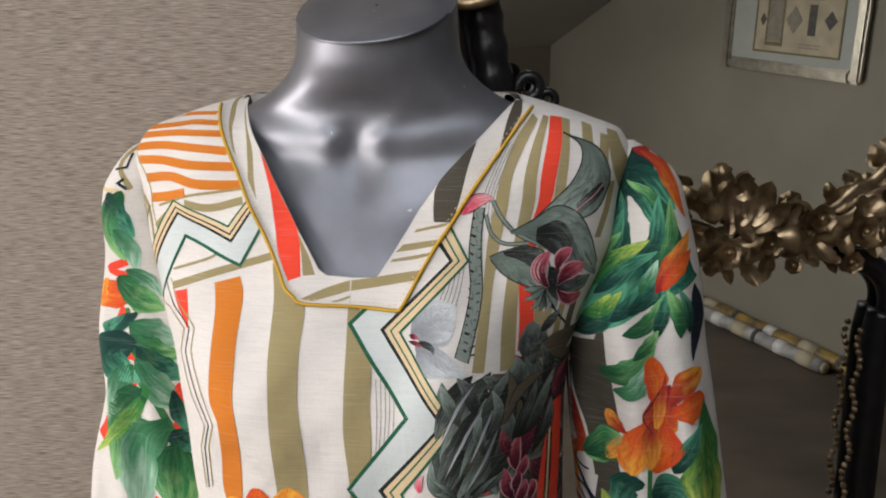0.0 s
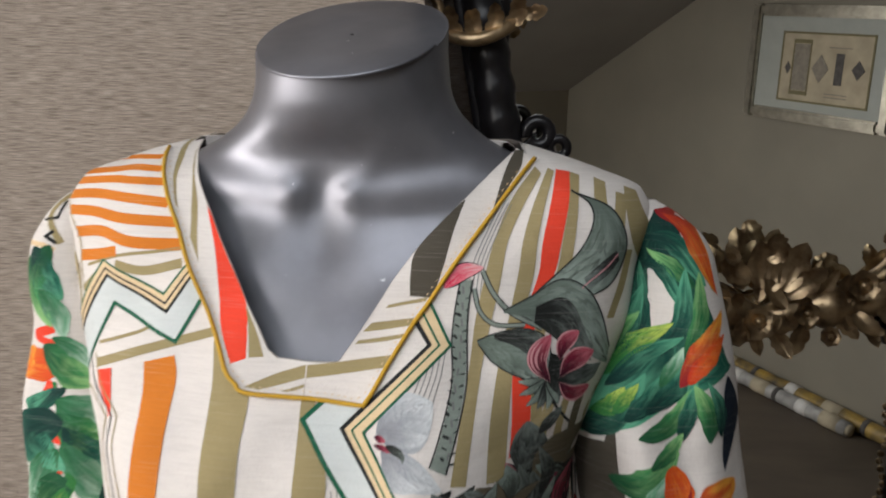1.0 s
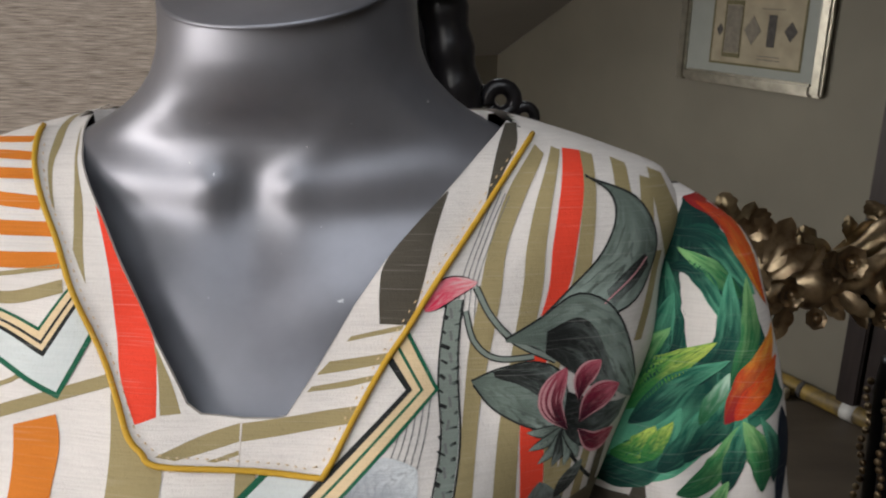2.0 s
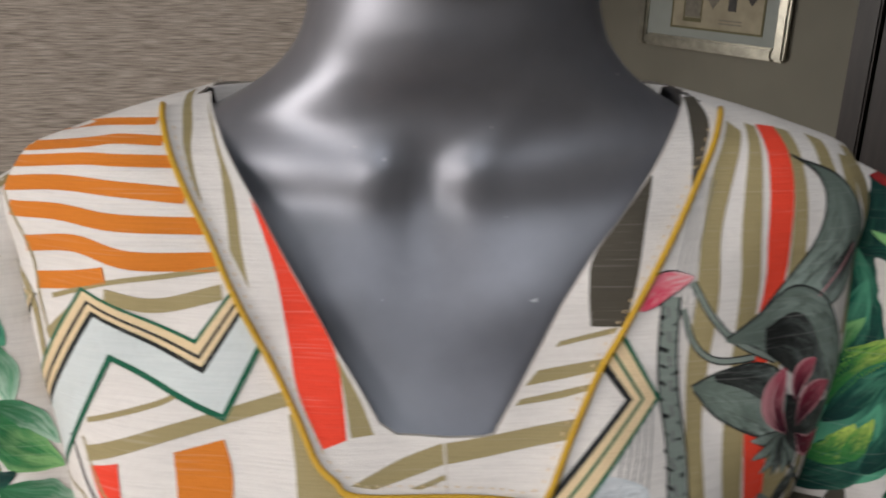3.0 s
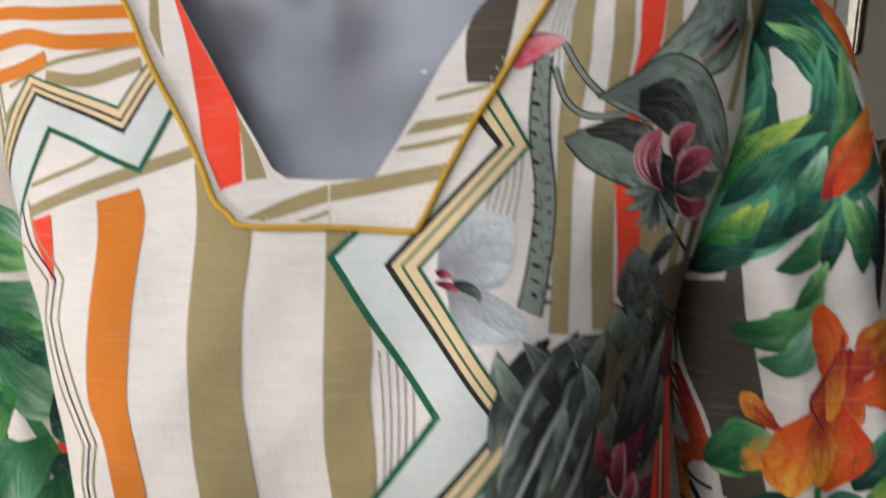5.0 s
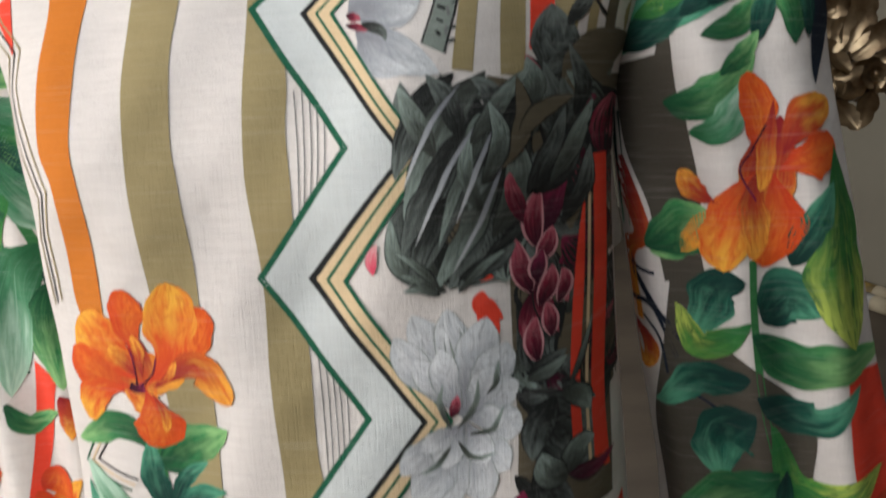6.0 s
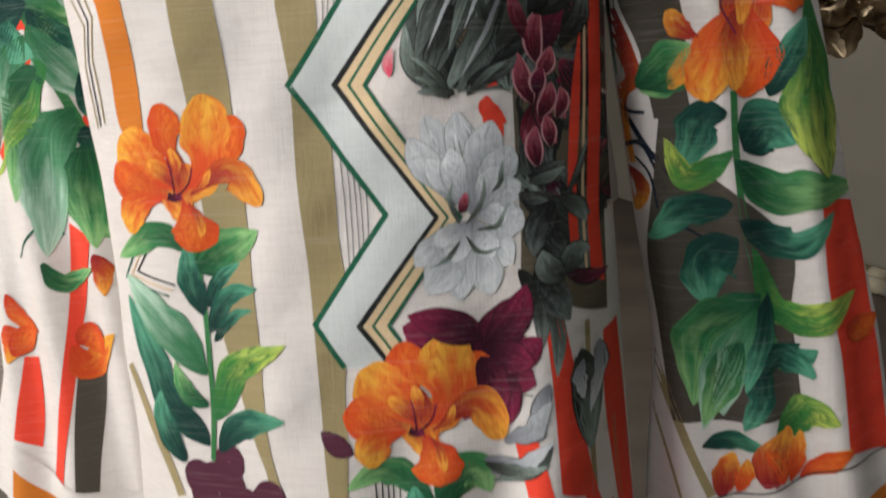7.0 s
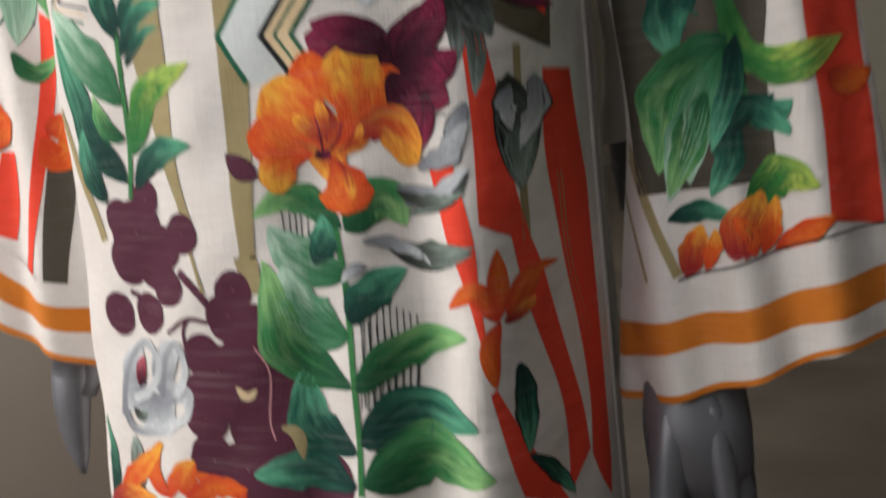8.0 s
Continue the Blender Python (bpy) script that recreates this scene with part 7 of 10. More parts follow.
leaf(BODY, mm(82.8, 1052.6, 68.0, 1042.0, 56.2, 1031.4), 0.0062, 15.20, PETALW, peony, "petal", fat=0.68, wavy=0.09, tip=0.6)
leaf(BODY, mm(82.8, 1052.6, 74.9, 1066.4, 64.1, 1079.7), 0.0065, 15.70, GREYF, peony, "petal_outline", fat=0.68, wavy=0.09, tip=0.6)
leaf(BODY, mm(82.8, 1052.6, 74.9, 1066.4, 64.1, 1079.7), 0.0061, 16.00, PETALW, peony, "petal", fat=0.68, wavy=0.09, tip=0.6)
leaf(BODY, mm(82.8, 1052.6, 77.5, 1068.7, 74.7, 1083.8), 0.0060, 16.50, GREYF, peony, "petal_outline", fat=0.68, wavy=0.09, tip=0.6)
leaf(BODY, mm(82.8, 1052.6, 77.5, 1068.7, 74.7, 1083.8), 0.0057, 16.80, PETALW, peony, "petal", fat=0.68, wavy=0.09, tip=0.6)
leaf(BODY, mm(82.8, 1052.6, 90.1, 1063.7, 94.4, 1074.8), 0.0065, 17.30, GREYF, peony, "petal_outline", fat=0.68, wavy=0.09, tip=0.6)
leaf(BODY, mm(82.8, 1052.6, 90.1, 1063.7, 94.4, 1074.8), 0.0062, 17.60, PETALW, peony, "petal", fat=0.68, wavy=0.09, tip=0.6)
leaf(BODY, mm(82.8, 1052.6, 89.0, 1052.7, 98.0, 1052.6), 0.0061, 18.10, GREYF, peony, "petal_outline", fat=0.68, wavy=0.09, tip=0.6)
leaf(BODY, mm(82.8, 1052.6, 89.0, 1052.7, 98.0, 1052.6), 0.0057, 18.40, PETALW, peony, "petal", fat=0.68, wavy=0.09, tip=0.6)
leaf(BODY, mm(82.8, 1052.6, 87.7, 1042.8, 90.0, 1033.2), 0.0066, 18.90, GREYF, peony, "petal_outline", fat=0.68, wavy=0.09, tip=0.6)
leaf(BODY, mm(82.8, 1052.6, 87.7, 1042.8, 90.0, 1033.2), 0.0063, 19.20, PETALW, peony, "petal", fat=0.68, wavy=0.09, tip=0.6)
leaf(BODY, mm(82.8, 1052.6, 76.7, 1042.3, 73.3, 1031.9), 0.0066, 19.70, GREYF, peony, "petal_outline", fat=0.68, wavy=0.09, tip=0.6)
leaf(BODY, mm(82.8, 1052.6, 76.7, 1042.3, 73.3, 1031.9), 0.0062, 20.00, PETALW, peony, "petal", fat=0.68, wavy=0.09, tip=0.6)
leaf(BODY, mm(82.8, 1052.6, 75.1, 1046.3, 64.8, 1040.5), 0.0051, 20.50, GREYF, peony, "petal_outline", fat=0.68, wavy=0.09, tip=0.6)
leaf(BODY, mm(82.8, 1052.6, 75.1, 1046.3, 64.8, 1040.5), 0.0048, 20.80, PETALW, peony, "petal", fat=0.68, wavy=0.09, tip=0.6)
leaf(BODY, mm(79.1, 1049.1, 86.7, 1058.5, 88.6, 1070.7), 0.0012, 23.00, GREY, peony, "petal_fold", wavy=0.15)
leaf(BODY, mm(83.6, 1046.2, 93.1, 1048.1, 98.2, 1057.4), 0.0012, 23.40, GREY, peony, "petal_fold", wavy=0.15)
leaf(BODY, mm(76.8, 1049.3, 73.0, 1059.7, 74.9, 1069.4), 0.0012, 23.80, GREY, peony, "petal_fold", wavy=0.15)
leaf(BODY, mm(78.8, 1044.1, 85.3, 1036.0, 95.0, 1038.0), 0.0012, 24.20, GREY, peony, "petal_fold", wavy=0.15)
leaf(BODY, mm(76.3, 1041.7, 71.2, 1034.6, 64.1, 1030.5), 0.0012, 24.60, GREY, peony, "petal_fold", wavy=0.15)
leaf(BODY, mm(91.6, 1063.0, 95.2, 1067.5, 96.7, 1077.0), 0.0012, 25.00, GREY, peony, "petal_fold", wavy=0.15)
leaf(BODY, mm(77.2, 1054.4, 79.0, 1060.4, 80.2, 1064.1), 0.0021, 26.00, PETALR, peony, "peony_heart")
leaf(BODY, mm(51.4, 1115.9, 51.2, 1122.2, 53.6, 1128.2), 0.0026, 19.70, GREYF, peony, "pink_bud_outline")
leaf(BODY, mm(51.4, 1115.9, 51.2, 1122.2, 53.6, 1128.2), 0.0023, 20.00, PINK, peony, "pink_bud")
# crimson flower and dark leaves
redflower = leaf(BODY, mm(113.0, 1107.8, 110.1, 1127.4, 112.9, 1143.9), 0.0050, 4, PETALR, dress, "crimson_flower", "crimson printed flower", fat=0.5)
leaf(BODY, mm(111.8, 1105.7, 104.4, 1116.1, 103.9, 1129.2), 0.0048, 4.50, BLACK, redflower, "petal_outline")
leaf(BODY, mm(111.8, 1105.7, 104.4, 1116.1, 103.9, 1129.2), 0.0043, 5.10, PETALR, redflower, "petal")
leaf(BODY, mm(114.0, 1107.7, 118.8, 1119.3, 118.1, 1131.6), 0.0042, 5.70, BLACK, redflower, "petal_outline")
leaf(BODY, mm(114.0, 1107.7, 118.8, 1119.3, 118.1, 1131.6), 0.0037, 6.30, PETALR, redflower, "petal")
leaf(BODY, mm(113.9, 1102.8, 120.7, 1101.8, 124.3, 1093.4), 0.0040, 6.90, BLACK, redflower, "petal_outline")
leaf(BODY, mm(113.9, 1102.8, 120.7, 1101.8, 124.3, 1093.4), 0.0035, 7.50, PETALR, redflower, "petal")
leaf(BODY, mm(112.3, 1103.0, 109.0, 1089.1, 109.9, 1077.0), 0.0044, 8.10, BLACK, redflower, "petal_outline")
leaf(BODY, mm(112.3, 1103.0, 109.0, 1089.1, 109.9, 1077.0), 0.0039, 8.70, PETALR, redflower, "petal")
leaf(BODY, mm(111.8, 1105.7, 116.8, 1090.0, 120.1, 1082.1), 0.0040, 9.30, BLACK, redflower, "petal_outline")
leaf(BODY, mm(111.8, 1105.7, 116.8, 1090.0, 120.1, 1082.1), 0.0034, 9.90, PETALR, redflower, "petal")
leaf(BODY, mm(102.8, 1061.6, 120.5, 1047.8, 135.6, 1032.7), 0.0070, 10.50, BLACK, redflower, "petal_outline")
leaf(BODY, mm(102.8, 1061.6, 120.5, 1047.8, 135.6, 1032.7), 0.0065, 11.10, GREYD, redflower, "petal")
leaf(BODY, mm(108.2, 1053.5, 120.2, 1033.2, 136.6, 1021.6), 0.0096, 11.70, BLACK, redflower, "petal_outline")
leaf(BODY, mm(108.2, 1053.5, 120.2, 1033.2, 136.6, 1021.6), 0.0090, 12.30, GREYD, redflower, "petal")
leaf(BODY, mm(107.5, 1068.0, 116.5, 1070.8, 123.5, 1073.9), 0.0035, 12.90, BLACK, redflower, "petal_outline")
leaf(BODY, mm(107.5, 1068.0, 116.5, 1070.8, 123.5, 1073.9), 0.0029, 13.50, GREYD, redflower, "petal")
leaf(BODY, mm(120.9, 1062.6, 127.6, 1052.4, 134.7, 1046.2), 0.0036, 14.10, BLACK, redflower, "petal_outline")
leaf(BODY, mm(120.9, 1062.6, 127.6, 1052.4, 134.7, 1046.2), 0.0030, 14.70, GREYD, redflower, "petal")
leaf(BODY, mm(122.2, 1022.2, 133.9, 1015.8, 143.0, 1015.4), 0.0037, 15.30, BLACK, redflower, "petal_outline")
leaf(BODY, mm(122.2, 1022.2, 133.9, 1015.8, 143.0, 1015.4), 0.0031, 15.90, PETALM, redflower, "petal")
leaf(BODY, mm(88.7, 1110.2, 95.8, 1113.6, 104.2, 1118.1), 0.0033, 3.20, RED, redflower, "red_patch")
leaf(BODY, mm(91.1, 1101.3, 94.1, 1093.9, 97.4, 1087.2), 0.0038, 3.80, RED, redflower, "red_patch")
leaf(BODY, mm(112.5, 1119.2, 111.6, 1131.9, 113.9, 1144.7), 0.0044, 16.00, PINKR, redflower, "petal_outline")
leaf(BODY, mm(112.5, 1119.2, 111.6, 1131.9, 113.9, 1144.7), 0.0034, 16.60, PETALR, redflower, "petal")
leaf(BODY, mm(109.9, 1101.3, 106.2, 1111.8, 104.4, 1124.4), 0.0043, 17.20, PINKR, redflower, "petal_outline")
leaf(BODY, mm(109.9, 1101.3, 106.2, 1111.8, 104.4, 1124.4), 0.0034, 17.80, PETALR, redflower, "petal")
leaf(BODY, mm(112.2, 1114.0, 115.9, 1119.0, 118.6, 1127.2), 0.0041, 18.40, PINKR, redflower, "petal_outline")
leaf(BODY, mm(112.2, 1114.0, 115.9, 1119.0, 118.6, 1127.2), 0.0032, 19.00, PETALR, redflower, "petal")
leaf(BODY, mm(112.0, 1105.1, 113.4, 1113.9, 114.7, 1117.8), 0.0039, 19.60, PINKR, redflower, "petal_outline")
leaf(BODY, mm(112.0, 1105.1, 113.4, 1113.9, 114.7, 1117.8), 0.0029, 20.20, PETALM, redflower, "petal")
leaf(BODY, mm(112.8, 1094.7, 116.7, 1103.4, 118.2, 1111.0), 0.0041, 20.80, PINKR, redflower, "petal_outline")
leaf(BODY, mm(112.8, 1094.7, 116.7, 1103.4, 118.2, 1111.0), 0.0032, 21.40, PETALR, redflower, "petal")
leaf(BODY, mm(120.1, 1093.9, 122.9, 1102.8, 121.9, 1108.6), 0.0034, 22.00, PINKR, redflower, "petal_outline")
leaf(BODY, mm(120.1, 1093.9, 122.9, 1102.8, 121.9, 1108.6), 0.0024, 22.60, PETALR, redflower, "petal")
leaf(BODY, mm(117.3, 1081.2, 116.3, 1090.4, 115.2, 1095.7), 0.0036, 23.20, PINKR, redflower, "petal_outline")
leaf(BODY, mm(117.3, 1081.2, 116.3, 1090.4, 115.2, 1095.7), 0.0026, 23.80, PETALR, redflower, "petal")
leaf(BODY, mm(111.5, 1072.5, 110.0, 1083.4, 111.0, 1091.0), 0.0041, 24.40, PINKR, redflower, "petal_outline")
leaf(BODY, mm(111.5, 1072.5, 110.0, 1083.4, 111.0, 1091.0), 0.0031, 25.00, PETALR, redflower, "petal")
leaf(BODY, mm(107.1, 1066.0, 115.7, 1067.2, 123.3, 1071.1), 0.0032, 18.00, BLACK, redflower, "grey_leaf_outline")
leaf(BODY, mm(107.1, 1066.0, 115.7, 1067.2, 123.3, 1071.1), 0.0026, 18.60, GREY, redflower, "grey_leaf")
leaf(BODY, mm(120.4, 1057.3, 127.9, 1051.4, 132.4, 1043.0), 0.0044, 19.20, BLACK, redflower, "grey_leaf_outline")
leaf(BODY, mm(120.4, 1057.3, 127.9, 1051.4, 132.4, 1043.0), 0.0038, 19.80, GREY, redflower, "grey_leaf")
leaf(BODY, mm(117.9, 1056.6, 110.1, 1045.1, 108.5, 1032.3), 0.0068, 20.40, BLACK, redflower, "grey_leaf_outline")
leaf(BODY, mm(117.9, 1056.6, 110.1, 1045.1, 108.5, 1032.3), 0.0062, 21.00, GREYD, redflower, "grey_leaf")
leaf(BODY, mm(121.9, 1021.4, 127.2, 1030.3, 133.8, 1029.9), 0.0060, 21.60, BLACK, redflower, "grey_leaf_outline")
leaf(BODY, mm(121.9, 1021.4, 127.2, 1030.3, 133.8, 1029.9), 0.0054, 22.20, GREY, redflower, "grey_leaf")
leaf(BODY, mm(121.8, 1018.8, 114.5, 1025.9, 112.3, 1034.4), 0.0064, 22.80, BLACK, redflower, "grey_leaf_outline")
leaf(BODY, mm(121.8, 1018.8, 114.5, 1025.9, 112.3, 1034.4), 0.0058, 23.40, GREY, redflower, "grey_leaf")
leaf(BODY, mm(122.9, 1056.7, 128.3, 1067.3, 134.0, 1083.5), 0.0017, 24.00, BLACK, redflower, "grey_leaf_outline")
leaf(BODY, mm(122.9, 1056.7, 128.3, 1067.3, 134.0, 1083.5), 0.0011, 24.60, GREY, redflower, "grey_leaf")
leaf(BODY, mm(105.8, 1063.6, 108.1, 1058.2, 115.5, 1057.0), 0.0029, 25.20, BLACK, redflower, "grey_leaf_outline")
leaf(BODY, mm(105.8, 1063.6, 108.1, 1058.2, 115.5, 1057.0), 0.0023, 25.80, GREYD, redflower, "grey_leaf")
# magenta peony
magenta = leaf(BODY, mm(88.0, 983.7, 69.0, 993.2, 48.8, 1004.4), 0.0150, 4, PETALM, dress, "magenta_peony", "deep magenta printed peony", fat=0.5)
leaf(BODY, mm(87.9, 981.0, 71.0, 984.8, 61.4, 996.5), 0.0115, 4.40, PLUMD, magenta, "petal_outline", wavy=0.08)
leaf(BODY, mm(87.9, 981.0, 71.0, 984.8, 61.4, 996.5), 0.0109, 5.00, PETALM, magenta, "petal", wavy=0.08)
leaf(BODY, mm(85.3, 981.2, 78.7, 989.2, 69.6, 1003.8), 0.0115, 5.60, PLUMD, magenta, "petal_outline", wavy=0.08)
leaf(BODY, mm(85.3, 981.2, 78.7, 989.2, 69.6, 1003.8), 0.0109, 6.20, PETALM, magenta, "petal", wavy=0.08)
leaf(BODY, mm(85.3, 983.8, 89.2, 995.9, 95.4, 1006.2), 0.0104, 6.80, PLUMD, magenta, "petal_outline", wavy=0.08)
leaf(BODY, mm(85.3, 983.8, 89.2, 995.9, 95.4, 1006.2), 0.0098, 7.40, PETALM, magenta, "petal", wavy=0.08)
leaf(BODY, mm(88.0, 983.7, 95.0, 1000.8, 106.7, 1015.7), 0.0104, 8.00, PLUMD, magenta, "petal_outline", wavy=0.08)
leaf(BODY, mm(88.0, 983.7, 95.0, 1000.8, 106.7, 1015.7), 0.0098, 8.60, PETALM, magenta, "petal", wavy=0.08)
leaf(BODY, mm(90.5, 983.5, 102.4, 986.5, 110.8, 993.8), 0.0088, 9.20, PLUMD, magenta, "petal_outline")
leaf(BODY, mm(90.5, 983.5, 102.4, 986.5, 110.8, 993.8), 0.0082, 9.80, PETALM, magenta, "petal")
leaf(BODY, mm(87.9, 981.0, 101.0, 975.1, 107.4, 972.1), 0.0093, 10.40, PLUMD, magenta, "petal_outline", wavy=0.06)
leaf(BODY, mm(87.9, 981.0, 101.0, 975.1, 107.4, 972.1), 0.0087, 11.00, PETALM, magenta, "petal", wavy=0.06)
leaf(BODY, mm(87.9, 981.0, 92.1, 964.2, 94.2, 953.0), 0.0099, 11.60, PLUMD, magenta, "petal_outline")
leaf(BODY, mm(87.9, 981.0, 92.1, 964.2, 94.2, 953.0), 0.0093, 12.20, PETALM, magenta, "petal")
leaf(BODY, mm(85.3, 981.2, 79.3, 967.8, 73.8, 957.4), 0.0088, 12.80, PLUMD, magenta, "petal_outline")
leaf(BODY, mm(85.3, 981.2, 79.3, 967.8, 73.8, 957.4), 0.0082, 13.40, PETALM, magenta, "petal")
leaf(BODY, mm(84.9, 991.6, 97.1, 1004.2, 104.8, 1019.6), 0.0085, 14.00, PLUMD, magenta, "petal_outline", wavy=0.08)
leaf(BODY, mm(84.9, 991.6, 97.1, 1004.2, 104.8, 1019.6), 0.0079, 14.60, PETALM, magenta, "petal", wavy=0.08)
leaf(BODY, mm(86.0, 988.6, 98.8, 983.7, 106.9, 982.1), 0.0081, 15.20, PLUMD, magenta, "petal_outline", wavy=0.08)
leaf(BODY, mm(86.0, 988.6, 98.8, 983.7, 106.9, 982.1), 0.0075, 15.80, PETALM, magenta, "petal", wavy=0.08)
leaf(BODY, mm(82.3, 986.9, 89.8, 970.8, 88.0, 956.5), 0.0081, 16.40, PLUMD, magenta, "petal_outline", wavy=0.08)
leaf(BODY, mm(82.3, 986.9, 89.8, 970.8, 88.0, 956.5), 0.0076, 17.00, PETALM, magenta, "petal", wavy=0.08)
leaf(BODY, mm(82.6, 994.7, 68.3, 1004.9, 51.3, 1009.4), 0.0079, 17.60, PLUMD, magenta, "petal_outline")
leaf(BODY, mm(82.6, 994.7, 68.3, 1004.9, 51.3, 1009.4), 0.0073, 18.20, PETALM, magenta, "petal")
leaf(BODY, mm(22.4, 944.4, 14.3, 950.2, 7.6, 955.9), 0.0051, 18.80, PLUMD, magenta, "petal_outline")
leaf(BODY, mm(22.4, 944.4, 14.3, 950.2, 7.6, 955.9), 0.0045, 19.40, PLUM, magenta, "petal")
band(BODY, mm(88.0, 983.7, 100.0, 992.2, 106.8, 1007.7), -0.00041, 0.00041, 9, "petal_vein", GREYF, magenta, smooth=True)
band(BODY, mm(87.9, 981.0, 95.2, 969.7, 105.9, 966.8), -0.00041, 0.00041, 9, "petal_vein", GREYF, magenta, smooth=True)
band(BODY, mm(85.3, 983.8, 73.4, 987.1, 61.2, 991.1), -0.00041, 0.00041, 9, "petal_vein", GREYF, magenta, smooth=True)
# orange lilies
lily_a = leaf(BODY, mm(-55.1, 1080.6, -58.5, 1095.2, -57.0, 1111.4), 0.0094, 8.00, LILY, dress, "orange_lily", "bright orange printed lily with dark heart", fat=0.66, wavy=0.12, tip=0.85)
leaf(BODY, mm(-46.4, 1068.4, -32.4, 1082.4, -20.2, 1103.5), 0.0108, 8.70, LILY, lily_a, "lily_petal", fat=0.66, wavy=0.12, tip=0.85)
leaf(BODY, mm(-52.5, 1068.6, -39.2, 1084.0, -35.7, 1114.5), 0.0130, 9.40, LILYY, lily_a, "lily_petal", fat=0.66, wavy=0.12, tip=0.85)
leaf(BODY, mm(-54.6, 1069.4, -68.7, 1082.3, -85.3, 1097.6), 0.0139, 10.10, LILYY, lily_a, "lily_petal", fat=0.66, wavy=0.12, tip=0.85)
leaf(BODY, mm(-60.4, 1067.4, -80.8, 1073.2, -90.1, 1084.3), 0.0092, 10.80, LILY, lily_a, "lily_petal", fat=0.66, wavy=0.12, tip=0.85)
leaf(BODY, mm(-49.4, 1067.7, -26.7, 1079.7, -12.2, 1062.5), 0.0082, 11.50, LILYD, lily_a, "lily_petal", fat=0.66, wavy=0.12, tip=0.85)
leaf(BODY, mm(-62.0, 1066.9, -77.3, 1064.4, -87.5, 1050.4), 0.0081, 12.20, LILYY, lily_a, "lily_petal", fat=0.66, wavy=0.12, tip=0.85)
leaf(BODY, mm(-53.5, 1067.3, -48.8, 1053.9, -47.5, 1041.4), 0.0117, 12.90, LILY, lily_a, "lily_petal", fat=0.66, wavy=0.12, tip=0.85)
leaf(BODY, mm(-56.2, 1071.3, -63.0, 1078.2, -70.0, 1085.1), 0.0043, 13.60, LILYD, lily_a, "lily_petal", fat=0.66, wavy=0.12, tip=0.85)
leaf(BODY, mm(-54.3, 1071.3, -55.1, 1080.6, -57.1, 1090.7), 0.0029, 14.30, LILYD, lily_a, "lily_petal", fat=0.66, wavy=0.12, tip=0.85)
leaf(BODY, mm(-50.9, 1068.5, -41.5, 1072.2, -36.7, 1080.0), 0.0018, 15.00, LILYD, lily_a, "lily_petal", fat=0.66, wavy=0.12, tip=0.85)
leaf(BODY, mm(-51.1, 1066.7, -45.5, 1057.8, -45.0, 1048.4), 0.0024, 15.70, LILYD, lily_a, "lily_petal", fat=0.66, wavy=0.12, tip=0.85)
leaf(BODY, mm(-80.8, 1084.1, -56.4, 1075.3, -31.7, 1077.2), 0.0106, 7.20, LILYD, lily_a, "lily_petal", fat=0.5, wavy=0.06, tip=0.7)
leaf(BODY, mm(-54.2, 1089.8, -55.3, 1071.3, -50.7, 1055.3), 0.0095, 7.50, LILYD, lily_a, "lily_petal", fat=0.5, wavy=0.06, tip=0.7)
band(BODY, mm(-61.0, 1068.2, -57.3, 1067.1, -53.5, 1068.1), -0.00186, 0.00186, 20.00, "lily_throat", PETALM, lily_a, smooth=True)
band(BODY, mm(-57.2, 1068.2, -57.7, 1075.3, -59.0, 1083.3), -0.00040, 0.00040, 20.40, "stamen", PETALM, lily_a, smooth=True)
band(BODY, mm(-55.3, 1068.1, -49.1, 1073.8, -46.4, 1081.1), -0.00039, 0.00039, 20.40, "stamen", PETALM, lily_a, smooth=True)
lily_b = leaf(BODY, mm(54.0, 966.3, 50.2, 981.2, 49.9, 997.7), 0.0096, 15.00, LILY, dress, "orange_lily", "bright orange printed lily with dark heart", fat=0.66, wavy=0.12, tip=0.85)
leaf(BODY, mm(61.6, 953.7, 73.1, 967.7, 82.7, 989.6), 0.0113, 15.70, LILY, lily_b, "lily_petal", fat=0.66, wavy=0.12, tip=0.85)
leaf(BODY, mm(56.0, 954.0, 67.6, 969.4, 69.0, 1000.8), 0.0134, 16.40, LILYY, lily_b, "lily_petal", fat=0.66, wavy=0.12, tip=0.85)
leaf(BODY, mm(54.1, 954.9, 41.6, 968.3, 27.3, 984.0), 0.0141, 17.10, LILYY, lily_b, "lily_petal", fat=0.66, wavy=0.12, tip=0.85)
leaf(BODY, mm(48.8, 953.0, 31.7, 959.5, 24.0, 970.8), 0.0093, 17.80, LILY, lily_b, "lily_petal", fat=0.66, wavy=0.12, tip=0.85)
leaf(BODY, mm(58.7, 953.0, 77.9, 964.7, 91.4, 946.2), 0.0086, 18.50, LILYD, lily_b, "lily_petal", fat=0.66, wavy=0.12, tip=0.85)
leaf(BODY, mm(47.3, 952.5, 34.8, 950.5, 28.6, 937.2), 0.0082, 19.20, LILYY, lily_b, "lily_petal", fat=0.66, wavy=0.12, tip=0.85)
leaf(BODY, mm(55.0, 952.7, 59.6, 938.8, 61.6, 926.2), 0.0120, 19.90, LILY, lily_b, "lily_petal", fat=0.66, wavy=0.12, tip=0.85)
leaf(BODY, mm(52.7, 956.9, 46.9, 964.0, 40.2, 971.1), 0.0043, 20.60, LILYD, lily_b, "lily_petal", fat=0.66, wavy=0.12, tip=0.85)
leaf(BODY, mm(54.3, 956.8, 54.0, 966.3, 52.0, 976.5), 0.0030, 21.30, LILYD, lily_b, "lily_petal", fat=0.66, wavy=0.12, tip=0.85)
